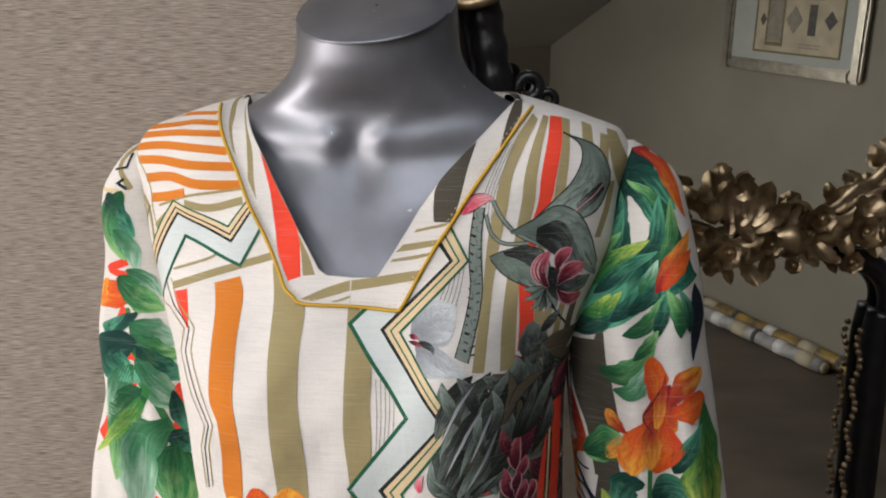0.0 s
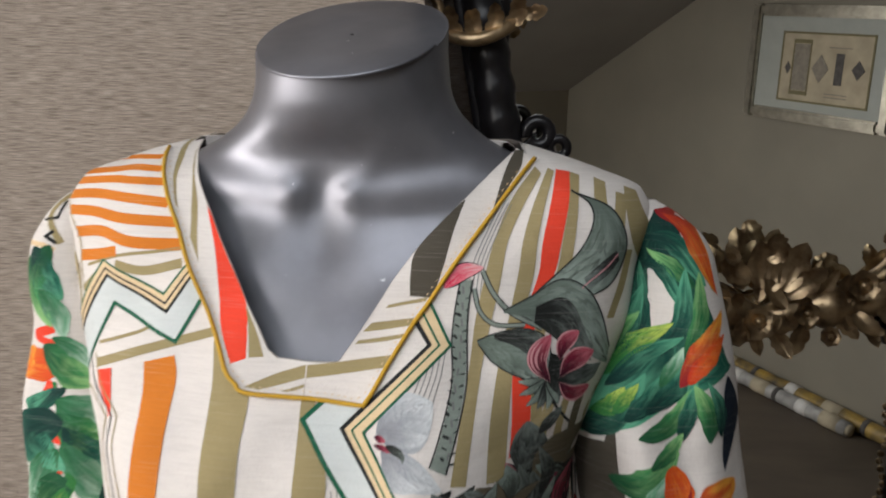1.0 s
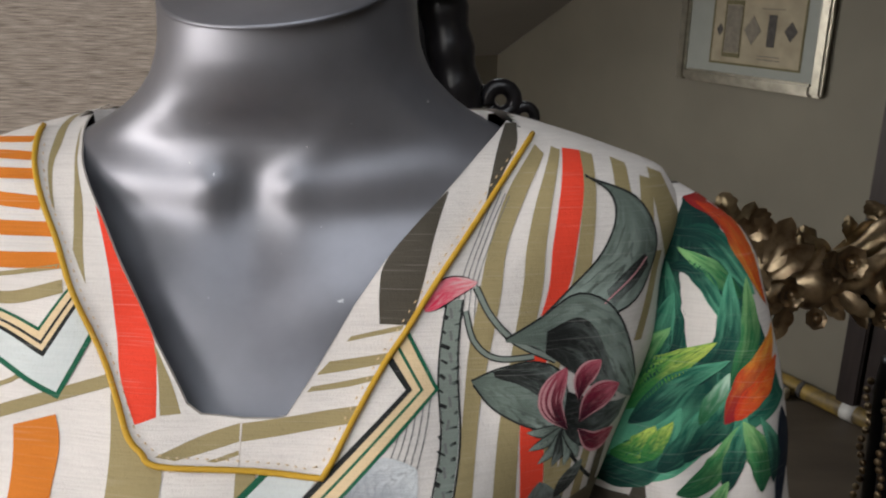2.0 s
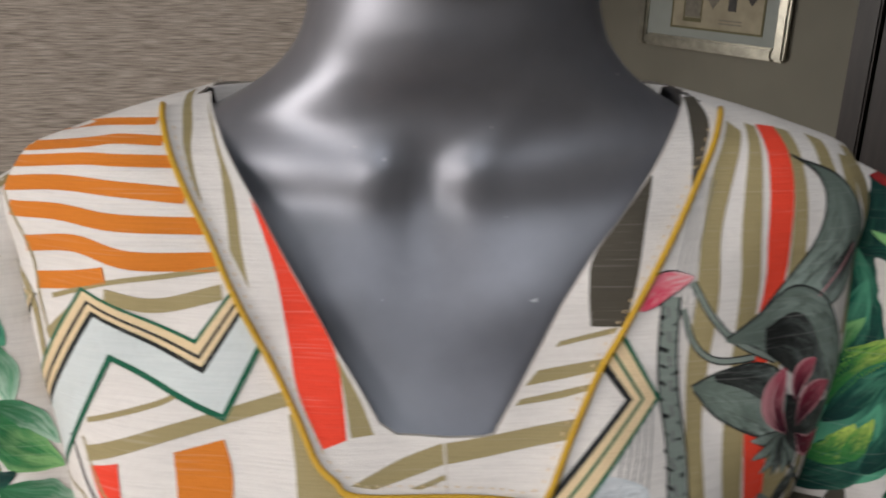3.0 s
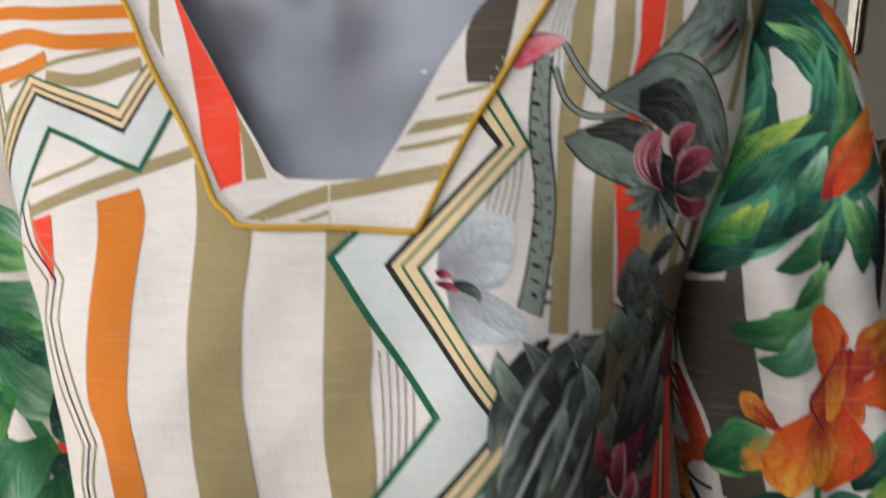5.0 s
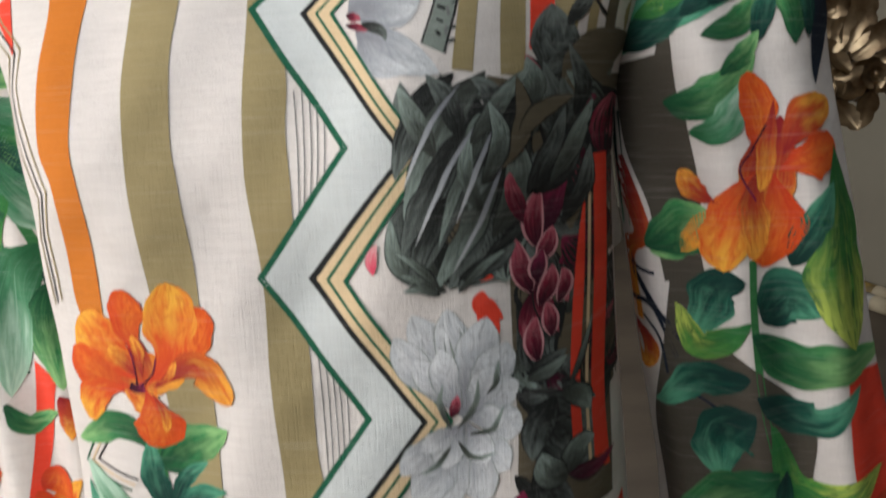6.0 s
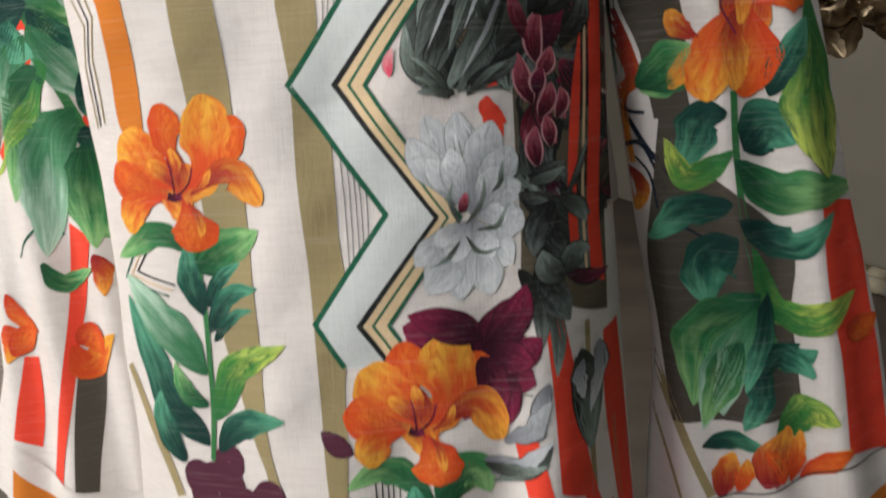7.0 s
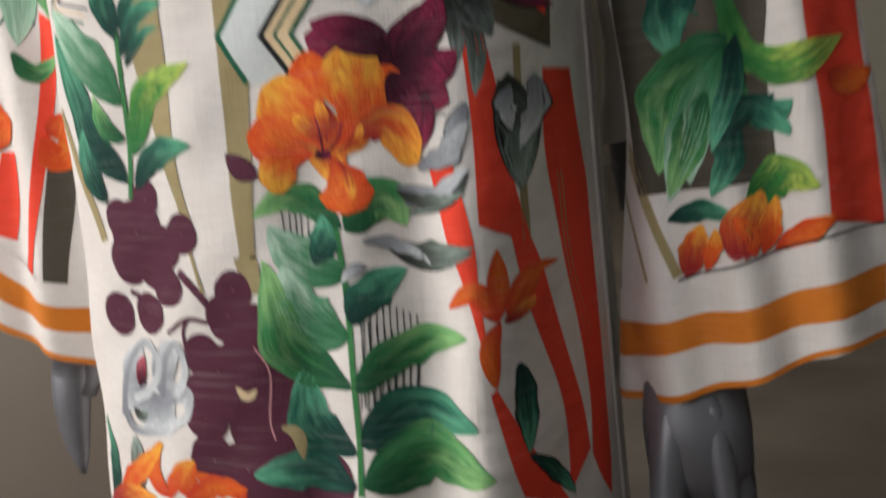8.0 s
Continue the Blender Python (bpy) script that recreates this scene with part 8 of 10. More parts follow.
leaf(BODY, mm(57.4, 953.9, 66.0, 957.5, 69.7, 965.3), 0.0019, 22.00, LILYD, lily_b, "lily_petal", fat=0.66, wavy=0.12, tip=0.85)
leaf(BODY, mm(57.2, 952.0, 62.6, 942.8, 63.7, 933.2), 0.0025, 22.70, LILYD, lily_b, "lily_petal", fat=0.66, wavy=0.12, tip=0.85)
leaf(BODY, mm(31.1, 970.3, 52.7, 961.0, 74.0, 962.3), 0.0108, 14.20, LILYD, lily_b, "lily_petal", fat=0.5, wavy=0.06, tip=0.7)
leaf(BODY, mm(54.6, 975.6, 53.6, 956.8, 57.7, 940.3), 0.0098, 14.50, LILYD, lily_b, "lily_petal", fat=0.5, wavy=0.06, tip=0.7)
band(BODY, mm(48.3, 953.8, 51.6, 952.6, 55.1, 953.5), -0.00191, 0.00191, 27.00, "lily_throat", PETALM, lily_b, smooth=True)
band(BODY, mm(51.7, 953.7, 51.6, 961.0, 50.4, 969.2), -0.00041, 0.00041, 27.40, "stamen", PETALM, lily_b, smooth=True)
band(BODY, mm(53.4, 953.6, 59.1, 959.2, 61.6, 966.6), -0.00041, 0.00041, 27.40, "stamen", PETALM, lily_b, smooth=True)
# leafy stems
stem_a = band(BODY, mm(-49.2, 1043.1, -47.6, 999.1, -52.7, 936.3), -0.00135, 0.00135, 5.00, "flower_stem", LEAFSTEM, dress, "green leafy printed stem", smooth=True)
leaf(BODY, mm(-50.8, 1041.8, -68.7, 1049.2, -100.0, 1037.0), 0.0065, 5.50, LEAF, stem_a, "leaf", wavy=0.10)
leaf(BODY, mm(-51.5, 1032.3, -33.7, 1042.7, -15.4, 1051.3), 0.0095, 6.10, LEAF, stem_a, "leaf", wavy=0.10)
leaf(BODY, mm(-48.1, 1010.2, -53.3, 1026.8, -53.7, 1046.0), 0.0064, 6.70, LEAFD, stem_a, "leaf", wavy=0.10)
leaf(BODY, mm(-54.1, 943.3, -78.2, 970.8, -96.4, 1018.4), 0.0102, 7.30, LEAFD, stem_a, "leaf", wavy=0.10)
leaf(BODY, mm(-50.5, 980.2, -71.6, 1003.4, -95.7, 1028.7), 0.0120, 7.90, LEAFP, stem_a, "leaf", wavy=0.10)
leaf(BODY, mm(-52.5, 963.8, -63.7, 972.3, -68.9, 986.2), 0.0053, 8.50, LEAF, stem_a, "leaf", wavy=0.10)
leaf(BODY, mm(-68.6, 934.1, -79.1, 954.8, -80.1, 970.6), 0.0075, 9.10, LEAFD, stem_a, "leaf", wavy=0.10)
leaf(BODY, mm(-45.8, 1014.4, -38.5, 1028.8, -26.5, 1036.1), 0.0038, 9.70, LEAFD, stem_a, "leaf", wavy=0.10)
leaf(BODY, mm(-45.9, 1002.0, -33.0, 1020.0, -18.0, 1023.9), 0.0051, 10.30, LEAFD, stem_a, "leaf", wavy=0.10)
leaf(BODY, mm(-43.9, 997.9, -31.6, 1010.7, -21.4, 1013.6), 0.0029, 10.90, LEAFD, stem_a, "leaf", wavy=0.10)
leaf(BODY, mm(-49.1, 956.6, -33.5, 984.0, -6.5, 997.1), 0.0078, 11.50, LEAFY, stem_a, "leaf", wavy=0.10)
leaf(BODY, mm(-48.5, 940.9, -33.8, 955.5, -9.1, 960.5), 0.0072, 12.10, LEAFD, stem_a, "leaf", wavy=0.10)
band(BODY, mm(-76.1, 1054.0, -96.7, 1027.1, -66.5, 1019.6), -0.00050, 0.00050, 2.00, "zigzag_line", DGREEN, dress)
band(BODY, mm(-73.4, 1051.3, -90.9, 1029.2, -64.1, 1022.6), -0.00049, 0.00049, 2.00, "zigzag_line", CREAM, dress)
band(BODY, mm(-70.9, 1048.7, -85.7, 1031.2, -62.0, 1025.4), -0.00049, 0.00049, 2.00, "zigzag_line", BLACK, dress)
stem_b = band(BODY, mm(54.4, 926.5, 58.7, 880.8, 59.1, 796.6), -0.00144, 0.00144, 5, "flower_stem", LEAFSTEM, dress, "green leafy printed stem", smooth=True)
leaf(BODY, mm(58.2, 920.3, 36.4, 936.0, 18.2, 927.0), 0.0071, 5.50, LEAF, stem_b, "leaf", wavy=0.13)
leaf(BODY, mm(59.3, 918.9, 75.9, 932.5, 83.8, 918.9), 0.0103, 6.10, LEAF, stem_b, "leaf", wavy=0.13)
leaf(BODY, mm(58.4, 898.7, 36.6, 906.7, 24.7, 922.9), 0.0112, 6.70, LEAFP, stem_b, "leaf", wavy=0.13)
leaf(BODY, mm(58.3, 870.7, 39.3, 880.4, 29.2, 904.6), 0.0136, 7.30, LEAFP, stem_b, "leaf", wavy=0.13)
leaf(BODY, mm(57.8, 847.3, 29.0, 861.6, 20.1, 907.5), 0.0115, 7.90, LEAF, stem_b, "leaf", wavy=0.13)
leaf(BODY, mm(57.3, 815.8, 37.0, 826.3, 32.0, 855.8), 0.0110, 8.50, LEAFD, stem_b, "leaf", wavy=0.13)
leaf(BODY, mm(59.7, 877.1, 69.2, 891.4, 83.1, 899.7), 0.0089, 9.10, LEAFD, stem_b, "leaf", wavy=0.13)
leaf(BODY, mm(59.9, 845.7, 81.1, 865.1, 110.6, 868.9), 0.0090, 9.70, LEAF, stem_b, "leaf", wavy=0.13)
leaf(BODY, mm(59.9, 820.0, 84.3, 835.7, 114.0, 826.4), 0.0122, 10.30, LEAFD, stem_b, "leaf", wavy=0.13)
leaf(BODY, mm(59.7, 801.7, 87.9, 813.7, 120.8, 803.3), 0.0148, 10.90, LEAF, stem_b, "leaf", wavy=0.13)
leaf(BODY, mm(56.8, 800.2, 30.4, 808.6, 5.8, 804.3), 0.0105, 11.50, LEAFD, stem_b, "leaf", wavy=0.13)
leaf(BODY, mm(44.7, 904.0, 49.5, 916.6, 48.6, 926.6), 0.0067, 12.10, LEAFD, stem_b, "leaf", wavy=0.13)
# plum blossoms
plum = blob(BODY, -0.0504, 0.9199, 0.0163, 3, PLUM, dress, "plum_blossom", label="flat dark plum printed blossom silhouettes")
blob(BODY, -0.0437, 0.9362, 0.0092, 3.30, PLUM, plum, "petal_blot", lobes=3, depth=0.10, turn=0.0)
blob(BODY, -0.0611, 0.9275, 0.0092, 3.38, PLUM, plum, "petal_blot", lobes=3, depth=0.10, turn=1.3)
blob(BODY, -0.0221, 0.9194, 0.0100, 3.46, PLUM, plum, "petal_blot", lobes=3, depth=0.10, turn=2.6)
blob(BODY, -0.0567, 0.9068, 0.0130, 3.54, PLUM, plum, "petal_blot", lobes=3, depth=0.10, turn=0.9)
blob(BODY, -0.0324, 0.8940, 0.0094, 3.62, PLUM, plum, "petal_blot", lobes=3, depth=0.10, turn=2.2)
blob(BODY, -0.0407, 0.9056, 0.0132, 3.70, PLUM, plum, "petal_blot", lobes=3, depth=0.10, turn=0.5)
blob(BODY, -0.0349, 0.9124, 0.0114, 3.78, PLUM, plum, "petal_blot", lobes=3, depth=0.10, turn=1.8)
blob(BODY, -0.0712, 0.8783, 0.0117, 3.86, PLUM, plum, "petal_blot", lobes=3, depth=0.10, turn=0.1)
blob(BODY, -0.0471, 0.8805, 0.0106, 3.94, PLUM, plum, "petal_blot", lobes=3, depth=0.10, turn=1.4)
blob(BODY, 0.0038, 0.8934, 0.0097, 4.02, PLUM, plum, "petal_blot", lobes=3, depth=0.10, turn=2.7)
blob(BODY, 0.0002, 0.8808, 0.0120, 4.10, PLUM, plum, "petal_blot", lobes=3, depth=0.10, turn=1.0)
blob(BODY, 0.0140, 0.8739, 0.0135, 4.18, PLUM, plum, "petal_blot", lobes=3, depth=0.10, turn=2.3)
blob(BODY, 0.0251, 0.8692, 0.0134, 4.26, PLUM, plum, "petal_blot", lobes=3, depth=0.10, turn=0.6)
blob(BODY, -0.0151, 0.8626, 0.0106, 4.34, PLUM, plum, "petal_blot", lobes=3, depth=0.10, turn=1.9)
blob(BODY, -0.0070, 0.8554, 0.0128, 4.42, PLUM, plum, "petal_blot", lobes=3, depth=0.10, turn=0.2)
blob(BODY, -0.0149, 0.8440, 0.0119, 4.50, PLUM, plum, "petal_blot", lobes=3, depth=0.10, turn=1.5)
blob(BODY, -0.0164, 0.8324, 0.0126, 4.58, PLUM, plum, "petal_blot", lobes=3, depth=0.10, turn=2.8)
blob(BODY, 0.0154, 0.8552, 0.0179, 4.66, PLUM, plum, "petal_blot", lobes=3, depth=0.10, turn=1.1)
blob(BODY, 0.0221, 0.8400, 0.0181, 4.74, PLUM, plum, "petal_blot", lobes=3, depth=0.10, turn=2.4)
blob(BODY, 0.0124, 0.8260, 0.0167, 4.82, PLUM, plum, "petal_blot", lobes=3, depth=0.10, turn=0.7)
blob(BODY, -0.0153, 0.8107, 0.0134, 4.90, PLUM, plum, "petal_blot", lobes=3, depth=0.10, turn=2.0)
blob(BODY, 0.0035, 0.8068, 0.0159, 4.98, PLUM, plum, "petal_blot", lobes=3, depth=0.10, turn=0.3)
blob(BODY, 0.0284, 0.8177, 0.0161, 5.06, PLUM, plum, "petal_blot", lobes=3, depth=0.10, turn=1.6)
blob(BODY, 0.0416, 0.8005, 0.0145, 5.14, PLUM, plum, "petal_blot", lobes=3, depth=0.10, turn=2.9)
blob(BODY, 0.0035, 0.8410, 0.0133, 5.22, PLUM, plum, "petal_blot", lobes=3, depth=0.10, turn=1.2)
blob(BODY, 0.0060, 0.8602, 0.0136, 5.30, PLUM, plum, "petal_blot", lobes=3, depth=0.10, turn=2.5)
blob(BODY, 0.0201, 0.8053, 0.0168, 5.38, PLUM, plum, "petal_blot", lobes=3, depth=0.10, turn=0.8)
band(BODY, mm(-24.8, 902.2, -15.8, 893.4, -7.7, 883.8), -0.00180, 0.00180, 3.2, "twig", PLUM, plum, smooth=True)
band(BODY, mm(-34.4, 872.2, -21.9, 879.6, -10.1, 878.1), -0.00098, 0.00098, 3.2, "twig", PLUM, plum, smooth=True)
band(BODY, mm(-23.9, 864.8, -24.4, 873.0, -21.9, 879.6), -0.00084, 0.00084, 3.2, "twig", PLUM, plum, smooth=True)
band(BODY, mm(-59.6, 890.5, -49.8, 886.9, -45.8, 881.8), -0.00148, 0.00148, 3.2, "twig", PLUM, plum, smooth=True)
leaf(BODY, mm(2.2, 848.1, 6.9, 843.7, 12.2, 847.0), 0.0022, 13.00, CREAM, plum, "ground_gap")
leaf(BODY, mm(21.6, 828.3, 28.3, 824.4, 30.8, 812.3), 0.0030, 13.60, OLIVE, plum, "ground_gap")
band(BODY, mm(12.4, 866.9, 18.4, 854.6, 16.7, 832.6, 18.6, 822.7), -0.00034, 0.00034, 13, "thread_line", PINKR, plum, smooth=True)
bluebloom = leaf(BODY, mm(-51.2, 838.1, -66.0, 848.1, -55.5, 865.1), 0.0068, 9, PETALW, dress, "pale_orchid", "pale blue-white printed orchid on plum ground", fat=0.55)
blob(BODY, -0.0489, 0.8312, 0.0139, 9.2, PETALW, bluebloom, "petal_middle", lobes=4)
leaf(BODY, mm(-48.6, 841.4, -36.0, 860.7, -27.0, 867.3), 0.0082, 9.40, PETALW, bluebloom, "petal")
leaf(BODY, mm(-51.1, 836.8, -65.9, 836.3, -75.7, 826.0), 0.0068, 10.00, PETALW, bluebloom, "petal")
leaf(BODY, mm(-47.2, 837.3, -35.4, 843.6, -26.8, 836.2), 0.0059, 10.60, PETALW, bluebloom, "petal")
leaf(BODY, mm(-49.3, 838.4, -54.8, 826.0, -59.8, 818.0), 0.0079, 11.20, PETALW, bluebloom, "petal")
leaf(BODY, mm(-46.5, 839.0, -41.5, 828.4, -37.8, 822.1), 0.0072, 11.80, PETALW, bluebloom, "petal")
leaf(BODY, mm(-57.1, 843.3, -59.0, 851.6, -55.4, 858.4), 0.0030, 12.40, PETALR, bluebloom, "petal")
leaf(BODY, mm(-66.3, 830.5, -60.9, 826.7, -56.3, 830.2), 0.0028, 13.00, GREY, bluebloom, "petal")
leaf(BODY, mm(-43.9, 788.9, -54.5, 800.5, -48.8, 815.9), 0.0061, 9.00, LILY, bluebloom, "lily_petal")
leaf(BODY, mm(-27.0, 790.6, -32.5, 798.9, -26.2, 809.6), 0.0065, 9.60, LILY, bluebloom, "lily_petal")
leaf(BODY, mm(1.1, 792.3, -7.9, 797.6, -18.4, 799.7), 0.0047, 10.20, LILY, bluebloom, "lily_petal")
leaf(BODY, mm(-11.7, 790.9, -15.9, 796.9, -27.2, 803.6), 0.0041, 10.80, LILY, bluebloom, "lily_petal")
leaf(BODY, mm(-104.3, 768.3, -94.0, 798.6, -100.5, 818.6), 0.0061, 11.40, LEAFD, bluebloom, "lily_petal", wavy=0.13)
leaf(BODY, mm(-69.8, 784.3, -68.7, 802.9, -68.5, 815.3), 0.0070, 12.00, GREY, bluebloom, "lily_petal")
# lined panel, grey blossoms and faded lily
band(BODY, mm(64.1, 880.5, 64.6, 860.3, 63.8, 838.7), -0.00034, 0.00034, 1.5, "fine_line", BLACK, dress, smooth=True)
band(BODY, mm(67.3, 878.7, 67.9, 860.0, 67.5, 838.9), -0.00034, 0.00034, 1.5, "fine_line", BLACK, dress, smooth=True)
band(BODY, mm(70.6, 877.0, 71.1, 859.7, 70.0, 838.1), -0.00034, 0.00034, 1.5, "fine_line", BLACK, dress, smooth=True)
band(BODY, mm(73.4, 874.9, 73.9, 859.0, 73.1, 837.8), -0.00034, 0.00034, 1.5, "fine_line", BLACK, dress, smooth=True)
band(BODY, mm(76.2, 872.8, 76.6, 858.2, 75.7, 837.1), -0.00034, 0.00034, 1.5, "fine_line", BLACK, dress, smooth=True)
band(BODY, mm(79.1, 870.6, 79.6, 857.5, 78.8, 836.8), -0.00034, 0.00034, 1.5, "fine_line", BLACK, dress, smooth=True)
band(BODY, mm(81.9, 868.4, 82.4, 856.8, 81.4, 836.0), -0.00034, 0.00034, 1.5, "fine_line", BLACK, dress, smooth=True)
band(BODY, mm(85.3, 866.7, 85.8, 856.4, 84.6, 835.7), -0.00034, 0.00034, 1.5, "fine_line", BLACK, dress, smooth=True)
band(BODY, mm(31.1, 930.5, 31.8, 912.2), -0.00031, 0.00031, 1.5, "fine_line", BLACK, dress, smooth=True)
band(BODY, mm(34.2, 930.4, 34.0, 911.9), -0.00031, 0.00031, 1.5, "fine_line", BLACK, dress, smooth=True)
band(BODY, mm(36.7, 930.2, 36.9, 911.9), -0.00031, 0.00031, 1.5, "fine_line", BLACK, dress, smooth=True)
band(BODY, mm(39.1, 930.0, 39.1, 911.7), -0.00031, 0.00031, 1.5, "fine_line", BLACK, dress, smooth=True)
band(BODY, mm(42.2, 929.9, 42.0, 911.7), -0.00031, 0.00031, 1.5, "fine_line", BLACK, dress, smooth=True)
leaf(BODY, mm(113.7, 971.9, 108.9, 957.9, 110.6, 945.7), 0.0045, 4.00, BLACK, foliage, "grey_petal_outline")
leaf(BODY, mm(113.7, 971.9, 108.9, 957.9, 110.6, 945.7), 0.0039, 4.60, PETALW, foliage, "grey_petal")
leaf(BODY, mm(76.2, 909.4, 92.7, 901.9, 115.2, 906.6), 0.0041, 5.20, BLACK, foliage, "grey_petal_outline")
leaf(BODY, mm(76.2, 909.4, 92.7, 901.9, 115.2, 906.6), 0.0035, 5.80, GREY, foliage, "grey_petal")
leaf(BODY, mm(114.0, 943.0, 104.0, 931.4, 84.3, 924.1), 0.0038, 6.40, BLACK, foliage, "grey_petal_outline")
leaf(BODY, mm(114.0, 943.0, 104.0, 931.4, 84.3, 924.1), 0.0032, 7.00, GREY, foliage, "grey_petal")
leaf(BODY, mm(81.1, 937.1, 95.5, 933.9, 106.8, 936.3), 0.0030, 7.60, BLACK, foliage, "grey_petal_outline")
leaf(BODY, mm(81.1, 937.1, 95.5, 933.9, 106.8, 936.3), 0.0025, 8.20, PETALW, foliage, "grey_petal")
leaf(BODY, mm(67.4, 903.0, 60.5, 901.2, 56.2, 896.1), 0.0031, 8.80, BLACK, foliage, "grey_petal_outline")
leaf(BODY, mm(67.4, 903.0, 60.5, 901.2, 56.2, 896.1), 0.0026, 9.40, PETALW, foliage, "grey_petal")
leaf(BODY, mm(128.4, 983.4, 131.6, 960.4, 132.1, 931.2), 0.0072, 10.00, BLACK, foliage, "grey_petal_outline")
leaf(BODY, mm(128.4, 983.4, 131.6, 960.4, 132.1, 931.2), 0.0066, 10.60, GREY, foliage, "grey_petal")
leaf(BODY, mm(129.6, 853.8, 132.3, 830.0, 132.1, 809.3), 0.0038, 11.20, BLACK, foliage, "grey_petal_outline", wavy=0.13)
leaf(BODY, mm(129.6, 853.8, 132.3, 830.0, 132.1, 809.3), 0.0032, 11.80, LEAFD, foliage, "grey_petal", wavy=0.13)
leaf(BODY, mm(132.1, 809.3, 139.4, 794.5, 146.6, 774.1), 0.0023, 12.40, BLACK, foliage, "grey_petal_outline", wavy=0.13)
leaf(BODY, mm(132.1, 809.3, 139.4, 794.5, 146.6, 774.1), 0.0017, 13.00, LEAFD, foliage, "grey_petal", wavy=0.13)
leaf(BODY, mm(123.9, 874.9, 114.4, 888.9, 101.4, 881.6), 0.0050, 4.00, LILY, lily_b, "faded_petal")
leaf(BODY, mm(124.6, 876.9, 124.0, 892.1, 123.6, 907.4), 0.0038, 4.60, LILY, lily_b, "faded_petal")
leaf(BODY, mm(126.7, 876.4, 133.9, 892.9, 142.6, 894.4), 0.0045, 5.20, LILY, lily_b, "faded_petal")
leaf(BODY, mm(123.9, 874.9, 120.4, 863.1, 121.8, 844.8), 0.0040, 5.80, LILY, lily_b, "faded_petal")
leaf(BODY, mm(125.5, 873.9, 132.0, 878.6, 135.5, 881.7), 0.0031, 6.40, LILYD, lily_b, "faded_petal")
# ruffled grey petals, lined panel and loops near the hem
leaf(BODY, mm(83.7, 928.8, 98.5, 933.3, 114.7, 944.0), 0.0046, 25.70, BLACK, foliage, "grey_petal_outline", wavy=0.22)
leaf(BODY, mm(83.7, 928.8, 98.5, 933.3, 114.7, 944.0), 0.0042, 26.00, PETALW, foliage, "grey_petal", wavy=0.22)
leaf(BODY, mm(81.0, 935.1, 95.3, 929.8, 113.0, 933.5), 0.0031, 26.40, BLACK, foliage, "grey_petal_outline", wavy=0.22)
leaf(BODY, mm(81.0, 935.1, 95.3, 929.8, 113.0, 933.5), 0.0027, 26.70, GREY, foliage, "grey_petal", wavy=0.22)
leaf(BODY, mm(76.6, 909.5, 93.4, 906.4, 115.8, 909.5), 0.0047, 27.10, BLACK, foliage, "grey_petal_outline", wavy=0.22)
leaf(BODY, mm(76.6, 909.5, 93.4, 906.4, 115.8, 909.5), 0.0043, 27.40, GREY, foliage, "grey_petal", wavy=0.22)
leaf(BODY, mm(66.0, 913.9, 78.9, 911.3, 94.5, 901.3), 0.0032, 27.80, BLACK, foliage, "grey_petal_outline", wavy=0.22)
leaf(BODY, mm(66.0, 913.9, 78.9, 911.3, 94.5, 901.3), 0.0028, 28.10, PETALW, foliage, "grey_petal", wavy=0.22)
leaf(BODY, mm(91.4, 944.0, 105.0, 950.9, 114.3, 963.5), 0.0053, 28.50, BLACK, foliage, "grey_petal_outline", wavy=0.22)
leaf(BODY, mm(91.4, 944.0, 105.0, 950.9, 114.3, 963.5), 0.0049, 28.80, PETALW, foliage, "grey_petal", wavy=0.22)
leaf(BODY, mm(125.1, 980.8, 130.3, 965.6, 132.2, 933.7), 0.0060, 29.20, BLACK, foliage, "grey_petal_outline", wavy=0.22)
leaf(BODY, mm(125.1, 980.8, 130.3, 965.6, 132.2, 933.7), 0.0056, 29.50, GREY, foliage, "grey_petal", wavy=0.22)
leaf(BODY, mm(136.5, 982.9, 135.6, 964.9, 131.1, 949.9), 0.0041, 29.90, BLACK, foliage, "grey_petal_outline", wavy=0.22)
leaf(BODY, mm(136.5, 982.9, 135.6, 964.9, 131.1, 949.9), 0.0036, 30.20, PETALW, foliage, "grey_petal", wavy=0.22)
leaf(BODY, mm(128.6, 978.2, 126.5, 968.5, 128.9, 958.2), 0.0034, 30.60, BLACK, foliage, "grey_petal_outline", wavy=0.22)
leaf(BODY, mm(128.6, 978.2, 126.5, 968.5, 128.9, 958.2), 0.0030, 30.90, PETALW, foliage, "grey_petal", wavy=0.22)
band(BODY, mm(65.3, 889.5, 65.2, 865.6, 61.7, 837.9), -0.00025, 0.00025, 1.50, "fine_line", BLACK, dress, smooth=True)
band(BODY, mm(68.0, 888.2, 68.0, 865.3, 64.8, 837.8), -0.00025, 0.00025, 1.50, "fine_line", BLACK, dress, smooth=True)
band(BODY, mm(70.7, 886.9, 70.7, 865.0, 67.6, 837.5), -0.00025, 0.00025, 1.50, "fine_line", BLACK, dress, smooth=True)
band(BODY, mm(73.2, 885.5, 73.2, 864.5, 70.4, 837.2), -0.00025, 0.00025, 1.50, "fine_line", BLACK, dress, smooth=True)
band(BODY, mm(75.7, 884.1, 75.7, 864.0, 73.0, 836.8), -0.00025, 0.00025, 1.50, "fine_line", BLACK, dress, smooth=True)
band(BODY, mm(78.3, 882.7, 78.1, 863.4, 75.6, 836.2), -0.00025, 0.00025, 1.50, "fine_line", BLACK, dress, smooth=True)
band(BODY, mm(80.8, 881.3, 80.6, 862.8, 78.2, 835.6), -0.00026, 0.00026, 1.50, "fine_line", BLACK, dress, smooth=True)
